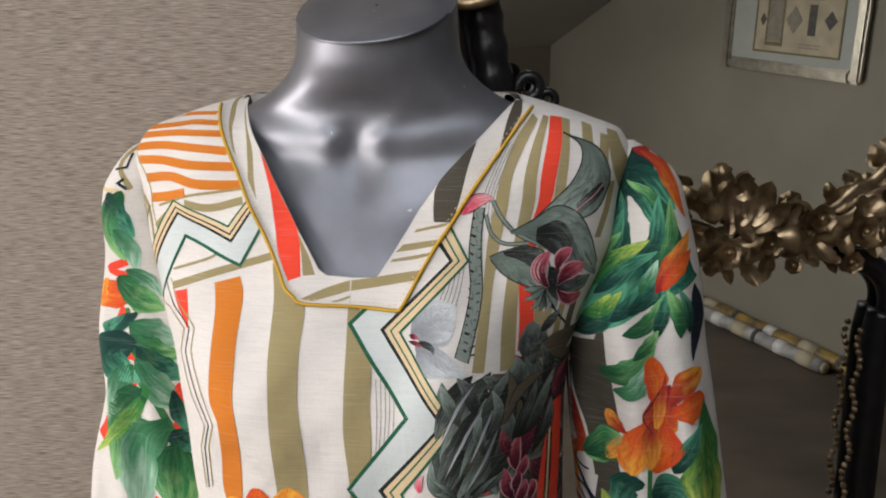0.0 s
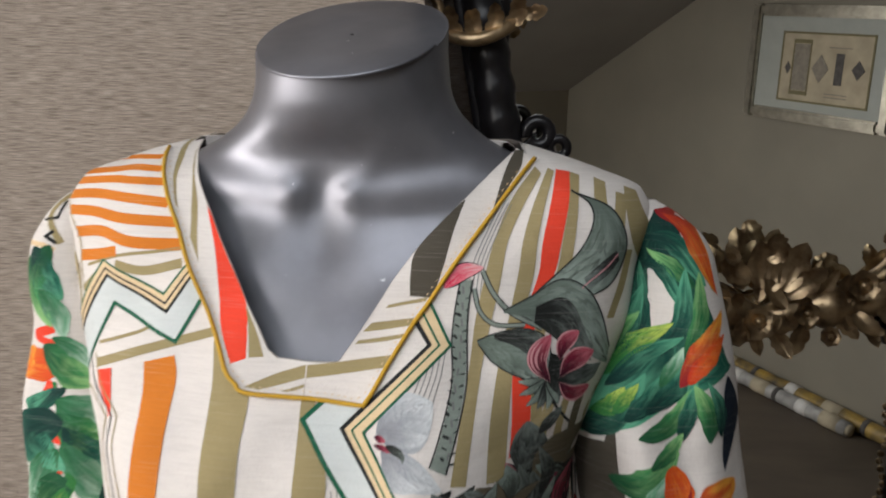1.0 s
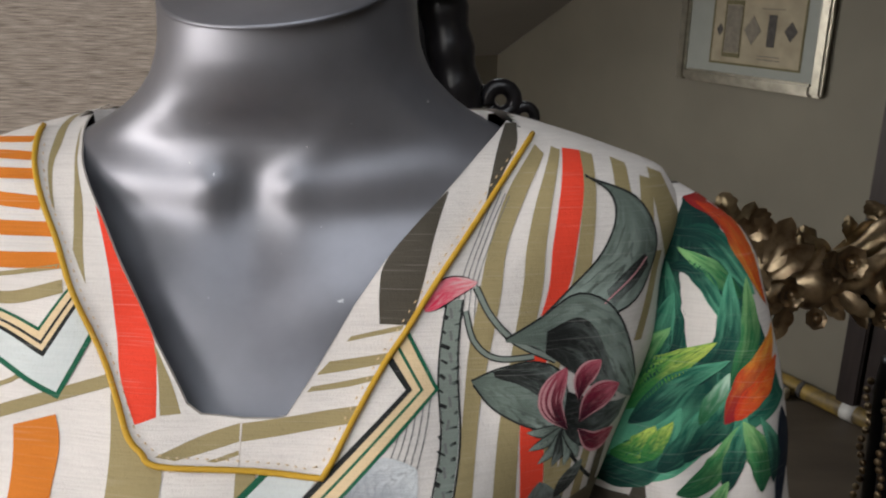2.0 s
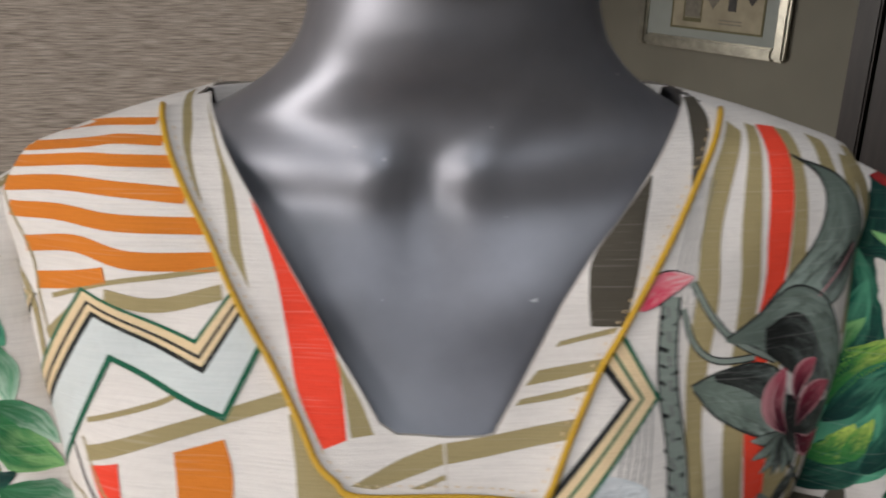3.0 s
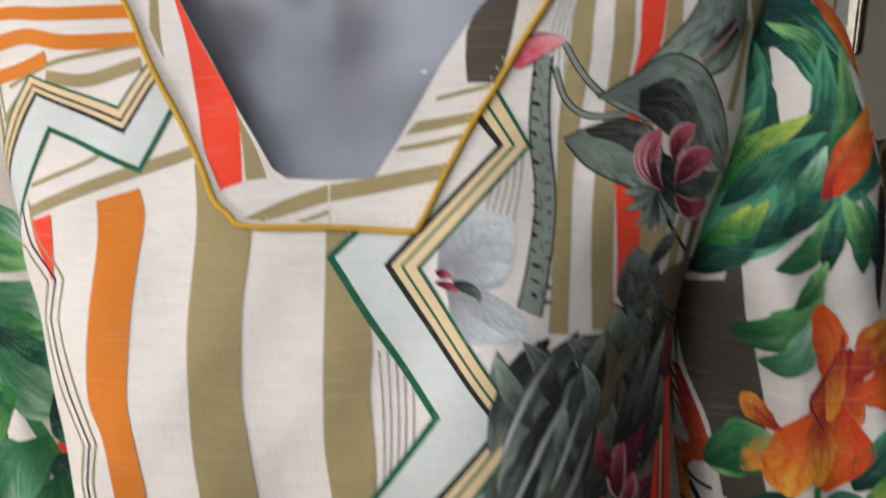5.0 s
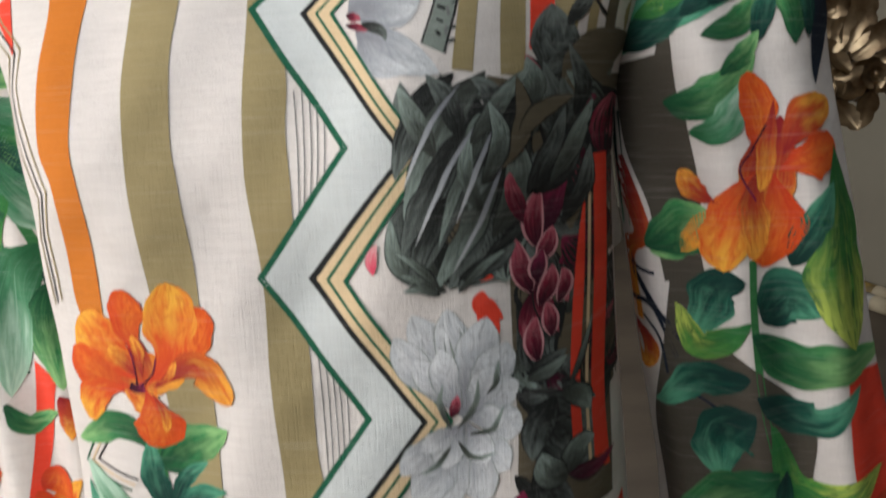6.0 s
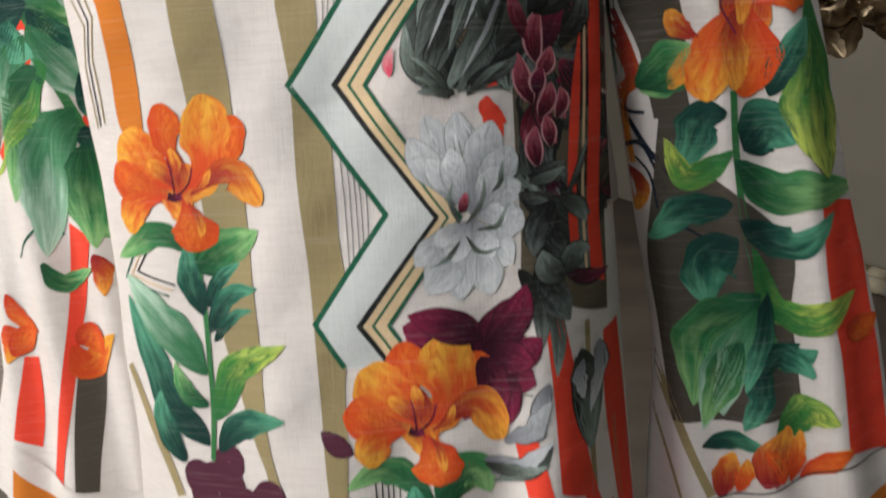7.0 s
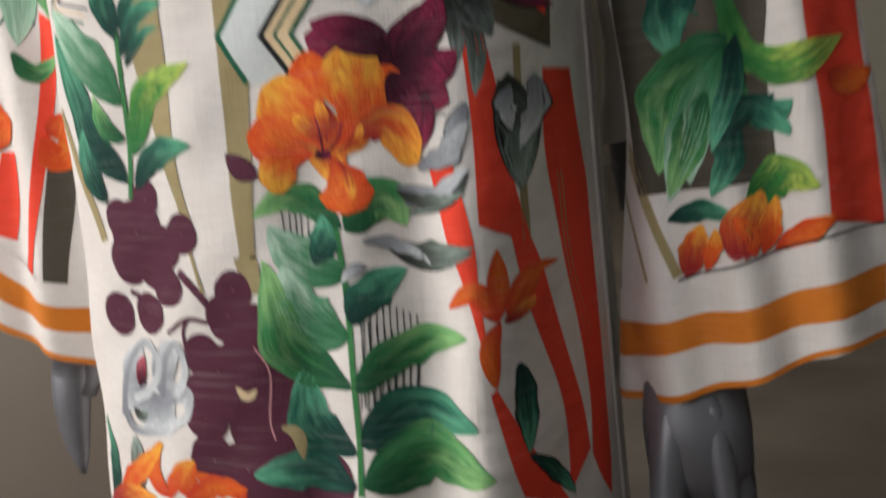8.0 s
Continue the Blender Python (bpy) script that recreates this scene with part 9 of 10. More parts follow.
band(BODY, mm(83.3, 879.8, 83.1, 862.3, 80.8, 835.1), -0.00026, 0.00026, 1.50, "fine_line", BLACK, dress, smooth=True)
band(BODY, mm(85.9, 878.4, 85.7, 861.8, 83.5, 834.6), -0.00026, 0.00026, 1.50, "fine_line", BLACK, dress, smooth=True)
band(BODY, mm(-74.1, 825.1, -68.5, 850.7, -53.2, 865.5, -44.1, 855.4, -52.9, 841.1, -65.0, 835.2), -0.00220, 0.00220, 14.00, "petal_loop", PETALW, bluebloom, smooth=True)
band(BODY, mm(-45.2, 837.8, -39.5, 857.5, -30.2, 867.1, -26.2, 853.4, -34.8, 839.5), -0.00215, 0.00215, 14.00, "petal_loop", PETALW, bluebloom, smooth=True)
band(BODY, mm(-73.3, 829.7, -67.4, 819.1, -49.6, 820.3, -33.6, 827.7), -0.00225, 0.00225, 14.00, "petal_loop", PETALW, bluebloom, smooth=True)
band(BODY, mm(-52.6, 838.2, -40.2, 836.7, -25.1, 843.8, -28.6, 830.7, -41.3, 825.2), -0.00215, 0.00215, 14.00, "petal_loop", PETALW, bluebloom, smooth=True)
leaf(BODY, mm(-60.1, 841.7, -59.0, 850.5, -55.2, 858.2), 0.0037, 15.00, PETALR, bluebloom, "petal")
leaf(BODY, mm(-94.3, 771.9, -66.4, 797.7, -46.2, 815.1), 0.0064, 16.00, LILYY, bluebloom, "lily_petal", wavy=0.12, tip=0.5)
leaf(BODY, mm(-43.8, 788.4, -35.1, 801.7, -26.1, 809.6), 0.0050, 16.50, LILYY, bluebloom, "lily_petal", wavy=0.12, tip=0.5)
leaf(BODY, mm(-33.0, 789.8, -17.1, 796.4, 2.1, 797.2), 0.0055, 17.00, LILY, bluebloom, "lily_petal", wavy=0.12, tip=0.5)
leaf(BODY, mm(-109.2, 765.6, -75.2, 782.1, -52.6, 786.3), 0.0053, 17.50, LILYD, bluebloom, "lily_petal", wavy=0.12, tip=0.5)
# one sleeve: charcoal, white and red stripes under leaves
loft(RSLEEVE, mm(166.3, 1204.3, 160.7, 1178.6, 157.6, 1154.9, 165.0, 1112.1, 169.2, 1089.8), mm(170.7, 1204.8, 173.6, 1181.7, 179.2, 1160.7, 184.7, 1127.9, 181.4, 1091.5), 1.00, "charcoal_stripe", CHAR, sleeve_r)
loft(RSLEEVE, mm(161.3, 1176.3, 160.1, 1149.8, 171.5, 1110.7, 169.6, 1071.0, 165.6, 1018.4, 171.1, 972.3, 177.1, 917.9), mm(176.5, 1173.9, 180.3, 1153.3, 185.5, 1110.6, 185.7, 1071.3, 234.9, 1024.8, 238.9, 982.6, 245.3, 926.7), 1.00, "charcoal_stripe", CHAR, sleeve_r)
band(RSLEEVE, mm(146.6, 1172.6, 148.3, 1148.5, 151.3, 1115.4), -0.00255, 0.00255, 1.30, "green_stripe", LEAFD, sleeve_r, smooth=True)
band(RSLEEVE, mm(153.6, 1095.5, 165.6, 1072.2, 175.0, 1050.3), -0.00086, 0.00086, 1.60, "zigzag_line", BLUEDK, sleeve_r, smooth=True)
band(RSLEEVE, mm(153.4, 1097.2, 165.6, 1075.1, 179.1, 1056.3), -0.00086, 0.00086, 1.60, "zigzag_line", BLUEDK, sleeve_r, smooth=True)
band(RSLEEVE, mm(169.5, 1049.9, 179.1, 1035.2, 195.0, 1024.8), -0.00087, 0.00087, 1.60, "zigzag_line", BLUEDK, sleeve_r, smooth=True)
loft(RSLEEVE, mm(252.4, 1044.8, 256.1, 999.0, 264.3, 956.3, 268.7, 905.3), mm(281.2, 1039.0, 283.7, 992.3, 290.2, 954.0, 296.4, 899.3), 1, "red_stripe", RED, sleeve_r)
band(RSLEEVE, mm(164.8, 960.6, 183.4, 908.7, 197.1, 876.9), -0.00250, 0.00250, 1.2, "olive_stripe", OLIVE, sleeve_r, smooth=True)
band(RSLEEVE, mm(159.7, 945.2, 173.2, 900.6, 180.9, 872.4), -0.00080, 0.00080, 1.2, "olive_line", OLIVE, sleeve_r, smooth=True)
loft(RSLEEVE, mm(146.8, 1194.1, 151.9, 1154.8, 162.8, 1124.1, 172.1, 1085.1), mm(164.4, 1197.2, 171.8, 1157.8, 180.9, 1124.0, 188.0, 1089.9), 1, "charcoal_stripe", CHAR, sleeve_r)
loft(RSLEEVE, mm(190.0, 1332.6, 182.5, 1313.5, 173.6, 1268.4, 152.2, 1226.0, 146.8, 1196.5), mm(201.2, 1328.7, 212.5, 1300.1, 233.2, 1250.3, 233.3, 1238.5, 183.1, 1211.1), 1.40, "leafy_ground", LEAFD, sleeve_r)
leaf(RSLEEVE, mm(187.1, 1300.0, 193.2, 1284.8, 190.6, 1262.8), 0.0060, 3.00, WHITEP, sleeve_r, "leaf", wavy=0.10)
leaf(RSLEEVE, mm(201.4, 1291.1, 198.0, 1273.2, 188.8, 1258.6), 0.0052, 3.70, WHITEP, sleeve_r, "leaf", wavy=0.10)
leaf(RSLEEVE, mm(184.3, 1317.7, 201.5, 1314.3, 220.2, 1289.9), 0.0060, 4.40, LEAFD, sleeve_r, "leaf", wavy=0.10)
leaf(RSLEEVE, mm(213.3, 1289.2, 201.4, 1300.8, 185.5, 1310.6), 0.0044, 5.10, LEAF, sleeve_r, "leaf", wavy=0.10)
leaf(RSLEEVE, mm(181.1, 1299.0, 191.9, 1300.4, 207.4, 1275.7), 0.0040, 5.80, LEAFD, sleeve_r, "leaf", wavy=0.10)
leaf(RSLEEVE, mm(194.9, 1248.9, 205.6, 1271.7, 207.3, 1300.9), 0.0060, 6.50, LEAFD, sleeve_r, "leaf", wavy=0.10)
leaf(RSLEEVE, mm(208.4, 1247.6, 215.3, 1271.8, 215.5, 1298.7), 0.0051, 7.20, LEAF, sleeve_r, "leaf", wavy=0.10)
leaf(RSLEEVE, mm(182.3, 1254.3, 184.7, 1278.1, 182.1, 1303.2), 0.0032, 7.90, LEAFD, sleeve_r, "leaf", wavy=0.10)
leaf(RSLEEVE, mm(167.7, 1237.4, 177.3, 1265.3, 184.6, 1289.8), 0.0057, 8.60, LEAFD, sleeve_r, "leaf", wavy=0.10)
leaf(RSLEEVE, mm(160.0, 1233.9, 177.3, 1251.9, 201.9, 1269.5), 0.0061, 9.30, LEAFY, sleeve_r, "leaf", wavy=0.10)
leaf(RSLEEVE, mm(163.8, 1229.4, 183.1, 1246.6, 207.8, 1261.8), 0.0052, 10.00, LEAFD, sleeve_r, "leaf", wavy=0.10)
leaf(RSLEEVE, mm(162.0, 1243.3, 173.5, 1260.8, 182.9, 1273.9), 0.0041, 10.70, LEAF, sleeve_r, "leaf", wavy=0.10)
leaf(RSLEEVE, mm(146.6, 1200.9, 167.7, 1215.0, 187.1, 1239.1), 0.0088, 11.40, LEAFD, sleeve_r, "leaf", wavy=0.10)
leaf(RSLEEVE, mm(156.1, 1214.3, 167.6, 1220.8, 175.3, 1231.1), 0.0048, 12.10, LEAFY, sleeve_r, "leaf", wavy=0.10)
leaf(RSLEEVE, mm(168.5, 1215.2, 174.5, 1223.7, 183.1, 1233.4), 0.0036, 12.80, LEAFY, sleeve_r, "leaf", wavy=0.10)
leaf(RSLEEVE, mm(175.4, 1212.4, 187.0, 1222.2, 199.1, 1239.0), 0.0056, 13.50, LEAFD, sleeve_r, "leaf", wavy=0.10)
leaf(RSLEEVE, mm(187.0, 1216.6, 203.2, 1231.0, 212.0, 1252.0), 0.0064, 14.20, LEAFD, sleeve_r, "leaf", wavy=0.10)
leaf(RSLEEVE, mm(195.2, 1231.1, 202.8, 1243.2, 208.0, 1255.8), 0.0040, 14.90, LEAFP, sleeve_r, "leaf", wavy=0.10)
leaf(RSLEEVE, mm(190.0, 1332.6, 208.6, 1322.4, 225.8, 1286.1), 0.0057, 15.60, LILYD, sleeve_r, "lily_petal", wavy=0.10)
leaf(RSLEEVE, mm(194.6, 1331.1, 211.2, 1319.3, 227.9, 1283.7), 0.0032, 16.30, LILY, sleeve_r, "lily_petal", wavy=0.10)
leaf(RSLEEVE, mm(207.1, 1231.2, 217.8, 1252.1, 230.7, 1275.5), 0.0067, 17.00, LILYD, sleeve_r, "lily_petal", wavy=0.10)
leaf(RSLEEVE, mm(211.6, 1233.5, 222.0, 1248.0, 232.0, 1262.1), 0.0052, 17.70, LILY, sleeve_r, "lily_petal", wavy=0.10)
leaf(RSLEEVE, mm(183.2, 1203.4, 203.6, 1211.2, 214.0, 1231.6), 0.0060, 18.40, LEAF, sleeve_r, "leaf", wavy=0.10)
leaf(RSLEEVE, mm(207.9, 1199.2, 213.5, 1215.1, 216.5, 1235.8), 0.0052, 19.10, LEAFD, sleeve_r, "leaf", wavy=0.10)
leaf(RSLEEVE, mm(226.3, 1198.4, 223.4, 1217.2, 214.7, 1233.7), 0.0060, 19.80, LEAF, sleeve_r, "leaf", wavy=0.10)
leaf(RSLEEVE, mm(233.0, 1201.2, 231.0, 1218.5, 222.4, 1235.9), 0.0036, 20.50, LEAFD, sleeve_r, "leaf", wavy=0.10)
leaf(RSLEEVE, mm(234.9, 1238.1, 240.3, 1211.7, 236.3, 1180.2), 0.0053, 21.20, BLUEDK, sleeve_r, "leaf", wavy=0.10)
leaf(RSLEEVE, mm(168.3, 1175.7, 185.9, 1176.5, 208.0, 1194.5), 0.0087, 21.90, LEAF, sleeve_r, "leaf", wavy=0.10)
leaf(RSLEEVE, mm(179.2, 1161.4, 192.0, 1165.4, 203.9, 1184.2), 0.0072, 22.60, LEAFP, sleeve_r, "leaf", wavy=0.10)
leaf(RSLEEVE, mm(191.4, 1185.8, 203.8, 1195.7, 209.8, 1205.0), 0.0048, 23.30, LEAF, sleeve_r, "leaf", wavy=0.10)
leaf(RSLEEVE, mm(189.3, 1116.5, 175.2, 1109.4, 162.5, 1104.6), 0.0083, 23.70, LEAF, sleeve_r, "leaf", wavy=0.13)
leaf(RSLEEVE, mm(218.4, 1167.5, 211.3, 1142.8, 202.5, 1112.4), 0.0129, 26.00, LILYD, sleeve_r, "lily_petal", fat=0.5, wavy=0.08, tip=0.7)
leaf(RSLEEVE, mm(213.2, 1144.9, 208.4, 1164.0, 203.8, 1187.3), 0.0085, 27.00, LILY, sleeve_r, "lily_petal", fat=0.62, wavy=0.12, tip=0.8)
leaf(RSLEEVE, mm(218.9, 1149.4, 226.5, 1163.4, 243.8, 1173.2), 0.0090, 27.70, LILYD, sleeve_r, "lily_petal", fat=0.62, wavy=0.12, tip=0.8)
leaf(RSLEEVE, mm(217.2, 1142.9, 230.8, 1149.6, 246.6, 1152.8), 0.0100, 28.40, LILY, sleeve_r, "lily_petal", fat=0.62, wavy=0.12, tip=0.8)
leaf(RSLEEVE, mm(205.3, 1138.9, 193.9, 1127.5, 176.4, 1105.2), 0.0066, 29.10, LILYY, sleeve_r, "lily_petal", fat=0.62, wavy=0.12, tip=0.8)
leaf(RSLEEVE, mm(191.9, 1129.3, 184.2, 1132.9, 175.8, 1144.5), 0.0051, 29.80, LILYD, sleeve_r, "lily_petal", fat=0.62, wavy=0.12, tip=0.8)
leaf(RSLEEVE, mm(209.1, 1145.1, 199.8, 1126.0, 194.4, 1097.1), 0.0121, 30.50, LILYY, sleeve_r, "lily_petal", fat=0.62, wavy=0.12, tip=0.8)
leaf(RSLEEVE, mm(215.3, 1142.8, 218.6, 1120.2, 211.6, 1098.4), 0.0112, 31.20, LILY, sleeve_r, "lily_petal", fat=0.62, wavy=0.12, tip=0.8)
leaf(RSLEEVE, mm(211.0, 1149.2, 205.8, 1130.0, 208.0, 1101.9), 0.0071, 31.90, LILYD, sleeve_r, "lily_petal", fat=0.62, wavy=0.12, tip=0.8)
leaf(RSLEEVE, mm(215.5, 1175.4, 212.7, 1155.5, 209.7, 1134.0), 0.0045, 32.60, LILYD, sleeve_r, "lily_petal", fat=0.62, wavy=0.12, tip=0.8)
band(RSLEEVE, mm(211.7, 1163.7, 204.7, 1152.0, 200.1, 1143.8, 207.9, 1129.7), -0.00050, 0.00050, 34.00, "stamen", PETALM, sleeve_r, smooth=True)
leaf(RSLEEVE, mm(160.7, 1106.8, 176.8, 1118.9, 192.5, 1121.3), 0.0125, 29.10, LEAF, sleeve_r, "leaf", wavy=0.13)
leaf(RSLEEVE, mm(245.1, 1152.4, 247.1, 1110.3, 256.6, 1054.5), 0.0159, 30.00, LEAFY, sleeve_r, "leaf", fat=0.6, wavy=0.13)
leaf(RSLEEVE, mm(225.3, 1098.2, 233.6, 1119.2, 242.8, 1136.6), 0.0076, 30.90, LEAFD, sleeve_r, "leaf", wavy=0.13)
band(RSLEEVE, mm(207.3, 1102.0, 208.9, 1066.8, 215.4, 1021.0, 233.9, 952.1), -0.00179, 0.00179, 3, "flower_stem", LEAFSTEM, sleeve_r, smooth=True)
leaf(RSLEEVE, mm(204.0, 1091.6, 191.7, 1088.8, 181.9, 1062.1), 0.0104, 9.00, LEAFD, sleeve_r, "leaf", wavy=0.13)
leaf(RSLEEVE, mm(206.7, 1072.4, 187.0, 1059.8, 173.9, 1079.5), 0.0070, 9.90, LEAFY, sleeve_r, "leaf", wavy=0.13)
leaf(RSLEEVE, mm(206.9, 1044.7, 184.6, 1041.3, 165.6, 1023.7), 0.0094, 10.80, LEAFD, sleeve_r, "leaf", wavy=0.13)
leaf(RSLEEVE, mm(212.4, 1071.7, 225.9, 1081.7, 238.1, 1073.6), 0.0140, 11.70, LEAFD, sleeve_r, "leaf", wavy=0.13)
leaf(RSLEEVE, mm(206.8, 1066.8, 231.8, 1047.9, 278.8, 1048.5), 0.0111, 12.60, LEAF, sleeve_r, "leaf", wavy=0.13)
leaf(RSLEEVE, mm(209.6, 1036.0, 237.6, 1019.1, 260.8, 1036.7), 0.0087, 13.50, LEAFD, sleeve_r, "leaf", wavy=0.13)
leaf(RSLEEVE, mm(209.2, 1027.3, 192.8, 1011.4, 196.3, 986.2), 0.0132, 14.40, LEAFD, sleeve_r, "leaf", wavy=0.13)
leaf(RSLEEVE, mm(212.9, 997.5, 195.9, 970.0, 189.9, 932.1), 0.0137, 15.30, LEAF, sleeve_r, "leaf", wavy=0.13)
leaf(RSLEEVE, mm(216.6, 1021.1, 233.7, 982.3, 275.2, 992.1), 0.0068, 16.20, LEAFY, sleeve_r, "leaf", wavy=0.13)
leaf(RSLEEVE, mm(221.4, 985.0, 206.3, 957.6, 204.1, 923.8), 0.0122, 17.10, LEAFP, sleeve_r, "leaf", wavy=0.13)
leaf(RSLEEVE, mm(230.9, 964.6, 242.2, 958.0, 251.8, 963.2), 0.0069, 18.00, LEAFD, sleeve_r, "leaf", wavy=0.13)
leaf(RSLEEVE, mm(221.6, 995.8, 196.0, 971.2, 188.2, 929.0), 0.0136, 18.90, LEAF, sleeve_r, "leaf", wavy=0.13)
leaf(RSLEEVE, mm(222.8, 986.6, 206.8, 959.5, 192.7, 915.1), 0.0107, 19.80, LEAFP, sleeve_r, "leaf", wavy=0.13)
leaf(RSLEEVE, mm(225.4, 987.8, 248.0, 975.7, 274.8, 992.2), 0.0057, 20.70, LEAFY, sleeve_r, "leaf", wavy=0.13)
leaf(RSLEEVE, mm(222.6, 964.2, 238.2, 957.7, 251.1, 947.7), 0.0070, 21.60, LEAFD, sleeve_r, "leaf", wavy=0.13)
leaf(RSLEEVE, mm(225.1, 958.6, 222.2, 934.6, 214.2, 917.7), 0.0070, 22.50, LEAFD, sleeve_r, "leaf", wavy=0.13)
leaf(RSLEEVE, mm(229.9, 917.6, 248.3, 928.7, 263.5, 921.9), 0.0099, 23.40, LEAFY, sleeve_r, "leaf", wavy=0.13)
leaf(RSLEEVE, mm(192.0, 905.4, 208.7, 910.2, 227.2, 908.4), 0.0054, 24.30, LEAFD, sleeve_r, "leaf", wavy=0.13)
leaf(RSLEEVE, mm(201.2, 876.5, 204.2, 888.1, 207.2, 901.3), 0.0067, 25.20, LILYD, sleeve_r, "leaf")
leaf(RSLEEVE, mm(224.4, 886.8, 229.8, 904.1, 236.6, 919.7), 0.0100, 26.10, LILYD, sleeve_r, "leaf")
leaf(RSLEEVE, mm(248.5, 890.3, 258.3, 899.9, 269.5, 907.9), 0.0060, 27.00, LILYD, sleeve_r, "leaf")
leaf(RSLEEVE, mm(266.4, 974.5, 277.5, 971.2, 289.5, 976.0), 0.0074, 27.90, LILY, sleeve_r, "leaf")
leaf(RSLEEVE, mm(204.0, 878.8, 205.6, 891.1, 210.0, 903.6), 0.0069, 28.00, LILYD, sleeve_r, "lily_petal", fat=0.5, wavy=0.14, tip=0.5)
leaf(RSLEEVE, mm(211.0, 880.3, 214.4, 892.0, 216.2, 902.3), 0.0040, 28.60, LILYY, sleeve_r, "lily_petal", fat=0.5, wavy=0.14, tip=0.5)
leaf(RSLEEVE, mm(229.6, 886.9, 231.1, 903.9, 236.6, 921.0), 0.0082, 29.20, LILYD, sleeve_r, "lily_petal", fat=0.5, wavy=0.14, tip=0.5)
leaf(RSLEEVE, mm(237.7, 889.3, 241.8, 902.6, 243.8, 917.7), 0.0055, 29.80, LILYY, sleeve_r, "lily_petal", fat=0.5, wavy=0.14, tip=0.5)
leaf(RSLEEVE, mm(233.6, 888.5, 231.0, 898.4, 224.6, 908.5), 0.0049, 30.40, LILY, sleeve_r, "lily_petal", fat=0.5, wavy=0.14, tip=0.5)
leaf(RSLEEVE, mm(243.1, 890.0, 255.8, 899.8, 270.8, 906.4), 0.0055, 31.00, LILY, sleeve_r, "lily_petal", fat=0.5, wavy=0.14, tip=0.5)
leaf(RSLEEVE, mm(212.3, 970.1, 203.8, 945.6, 193.6, 917.3), 0.0085, 24.00, LEAF, sleeve_r, "leaf", wavy=0.10)
leaf(RSLEEVE, mm(219.0, 988.1, 209.6, 962.2, 199.3, 925.7), 0.0066, 24.00, LEAFP, sleeve_r, "leaf", wavy=0.10)
leaf(RSLEEVE, mm(225.5, 995.6, 222.6, 969.4, 214.5, 940.2), 0.0059, 24.00, LEAFD, sleeve_r, "leaf", wavy=0.10)
leaf(RSLEEVE, mm(222.4, 948.1, 233.0, 958.0, 250.6, 946.4), 0.0044, 24.00, LEAFD, sleeve_r, "leaf", wavy=0.10)
band(RSLEEVE, mm(147.1, 1149.6, 156.7, 1123.0, 159.0, 1110.9, 152.1, 1101.7, 156.2, 1065.7), -0.00383, 0.00383, 3, "orange_ribbon", LILYD, sleeve_r, smooth=True)
leaf(RSLEEVE, mm(156.3, 1064.8, 157.3, 1056.6, 161.0, 1038.0), 0.0086, 3.00, LILYD, sleeve_r, "orange_bud", fat=0.5)
band(RSLEEVE, mm(155.0, 1075.9, 161.5, 1077.6, 170.8, 1067.9), -0.00136, 0.00136, 4, "zigzag_line", BLUEDK, sleeve_r, smooth=True)
band(RSLEEVE, mm(159.8, 1069.9, 166.8, 1059.9, 170.7, 1041.5), -0.00064, 0.00064, 4, "zigzag_line", BLUEDK, sleeve_r, smooth=True)
band(RSLEEVE, mm(153.1, 1100.7, 156.7, 1094.9, 164.3, 1093.4), -0.00097, 0.00097, 4, "zigzag_line", BLUEDK, sleeve_r, smooth=True)
# seam and small zigzag at the shoulder of the other sleeve
band(LSLEEVE, mm(-190.4, 1327.0, -191.7, 1316.4, -202.0, 1314.6), -0.00092, 0.00092, 1.5, "zigzag_line", BLACK, sleeve_l)
band(LSLEEVE, mm(-192.8, 1307.8, -197.6, 1304.3, -190.2, 1300.0), -0.00115, 0.00115, 1.5, "zigzag_line", BLACK, sleeve_l)
band(LSLEEVE, mm(-214.0, 1299.8, -198.8, 1298.7, -191.3, 1295.3), -0.00165, 0.00165, 1.7, "zigzag_line", CREAM, sleeve_l)
band(LSLEEVE, mm(-186.3, 1337.3, -197.6, 1318.9, -187.6, 1299.9), -0.00208, 0.00208, 1.2, "olive_stripe", OLIVE, sleeve_l, smooth=True)
# cuff
loft(RSLEEVE, mm(157.6, 860.9, 197.0, 873.5, 245.8, 889.7, 270.8, 897.0, 296.4, 899.3), mm(162.8, 801.5, 210.1, 816.2, 250.9, 830.9, 271.2, 839.9, 296.6, 843.2), 38, "cuff", WHITE, sleeve_r, "white cuff with orange band")
loft(RSLEEVE, mm(157.3, 842.6, 196.7, 854.8, 237.4, 864.4, 265.9, 873.7, 296.4, 879.6), mm(158.4, 822.3, 196.4, 837.7, 237.3, 847.0, 266.2, 855.0, 296.6, 861.0), 44, "cuff_band", ORANGE, sleeve_r)
loft(RSLEEVE, mm(163.0, 805.3, 210.1, 819.3, 251.0, 833.6, 271.2, 842.5, 296.7, 845.9), mm(162.9, 800.9, 210.1, 815.7, 250.9, 830.3, 271.2, 839.3, 296.6, 842.6), 44, "cuff_hem", ORANGE, sleeve_r)
band(RSLEEVE, mm(197.0, 874.9, 245.8, 891.1, 270.8, 898.4, 296.4, 900.1), -0.00046, 0.00046, 44, "cuff_seam", BLACK, sleeve_r, smooth=True)
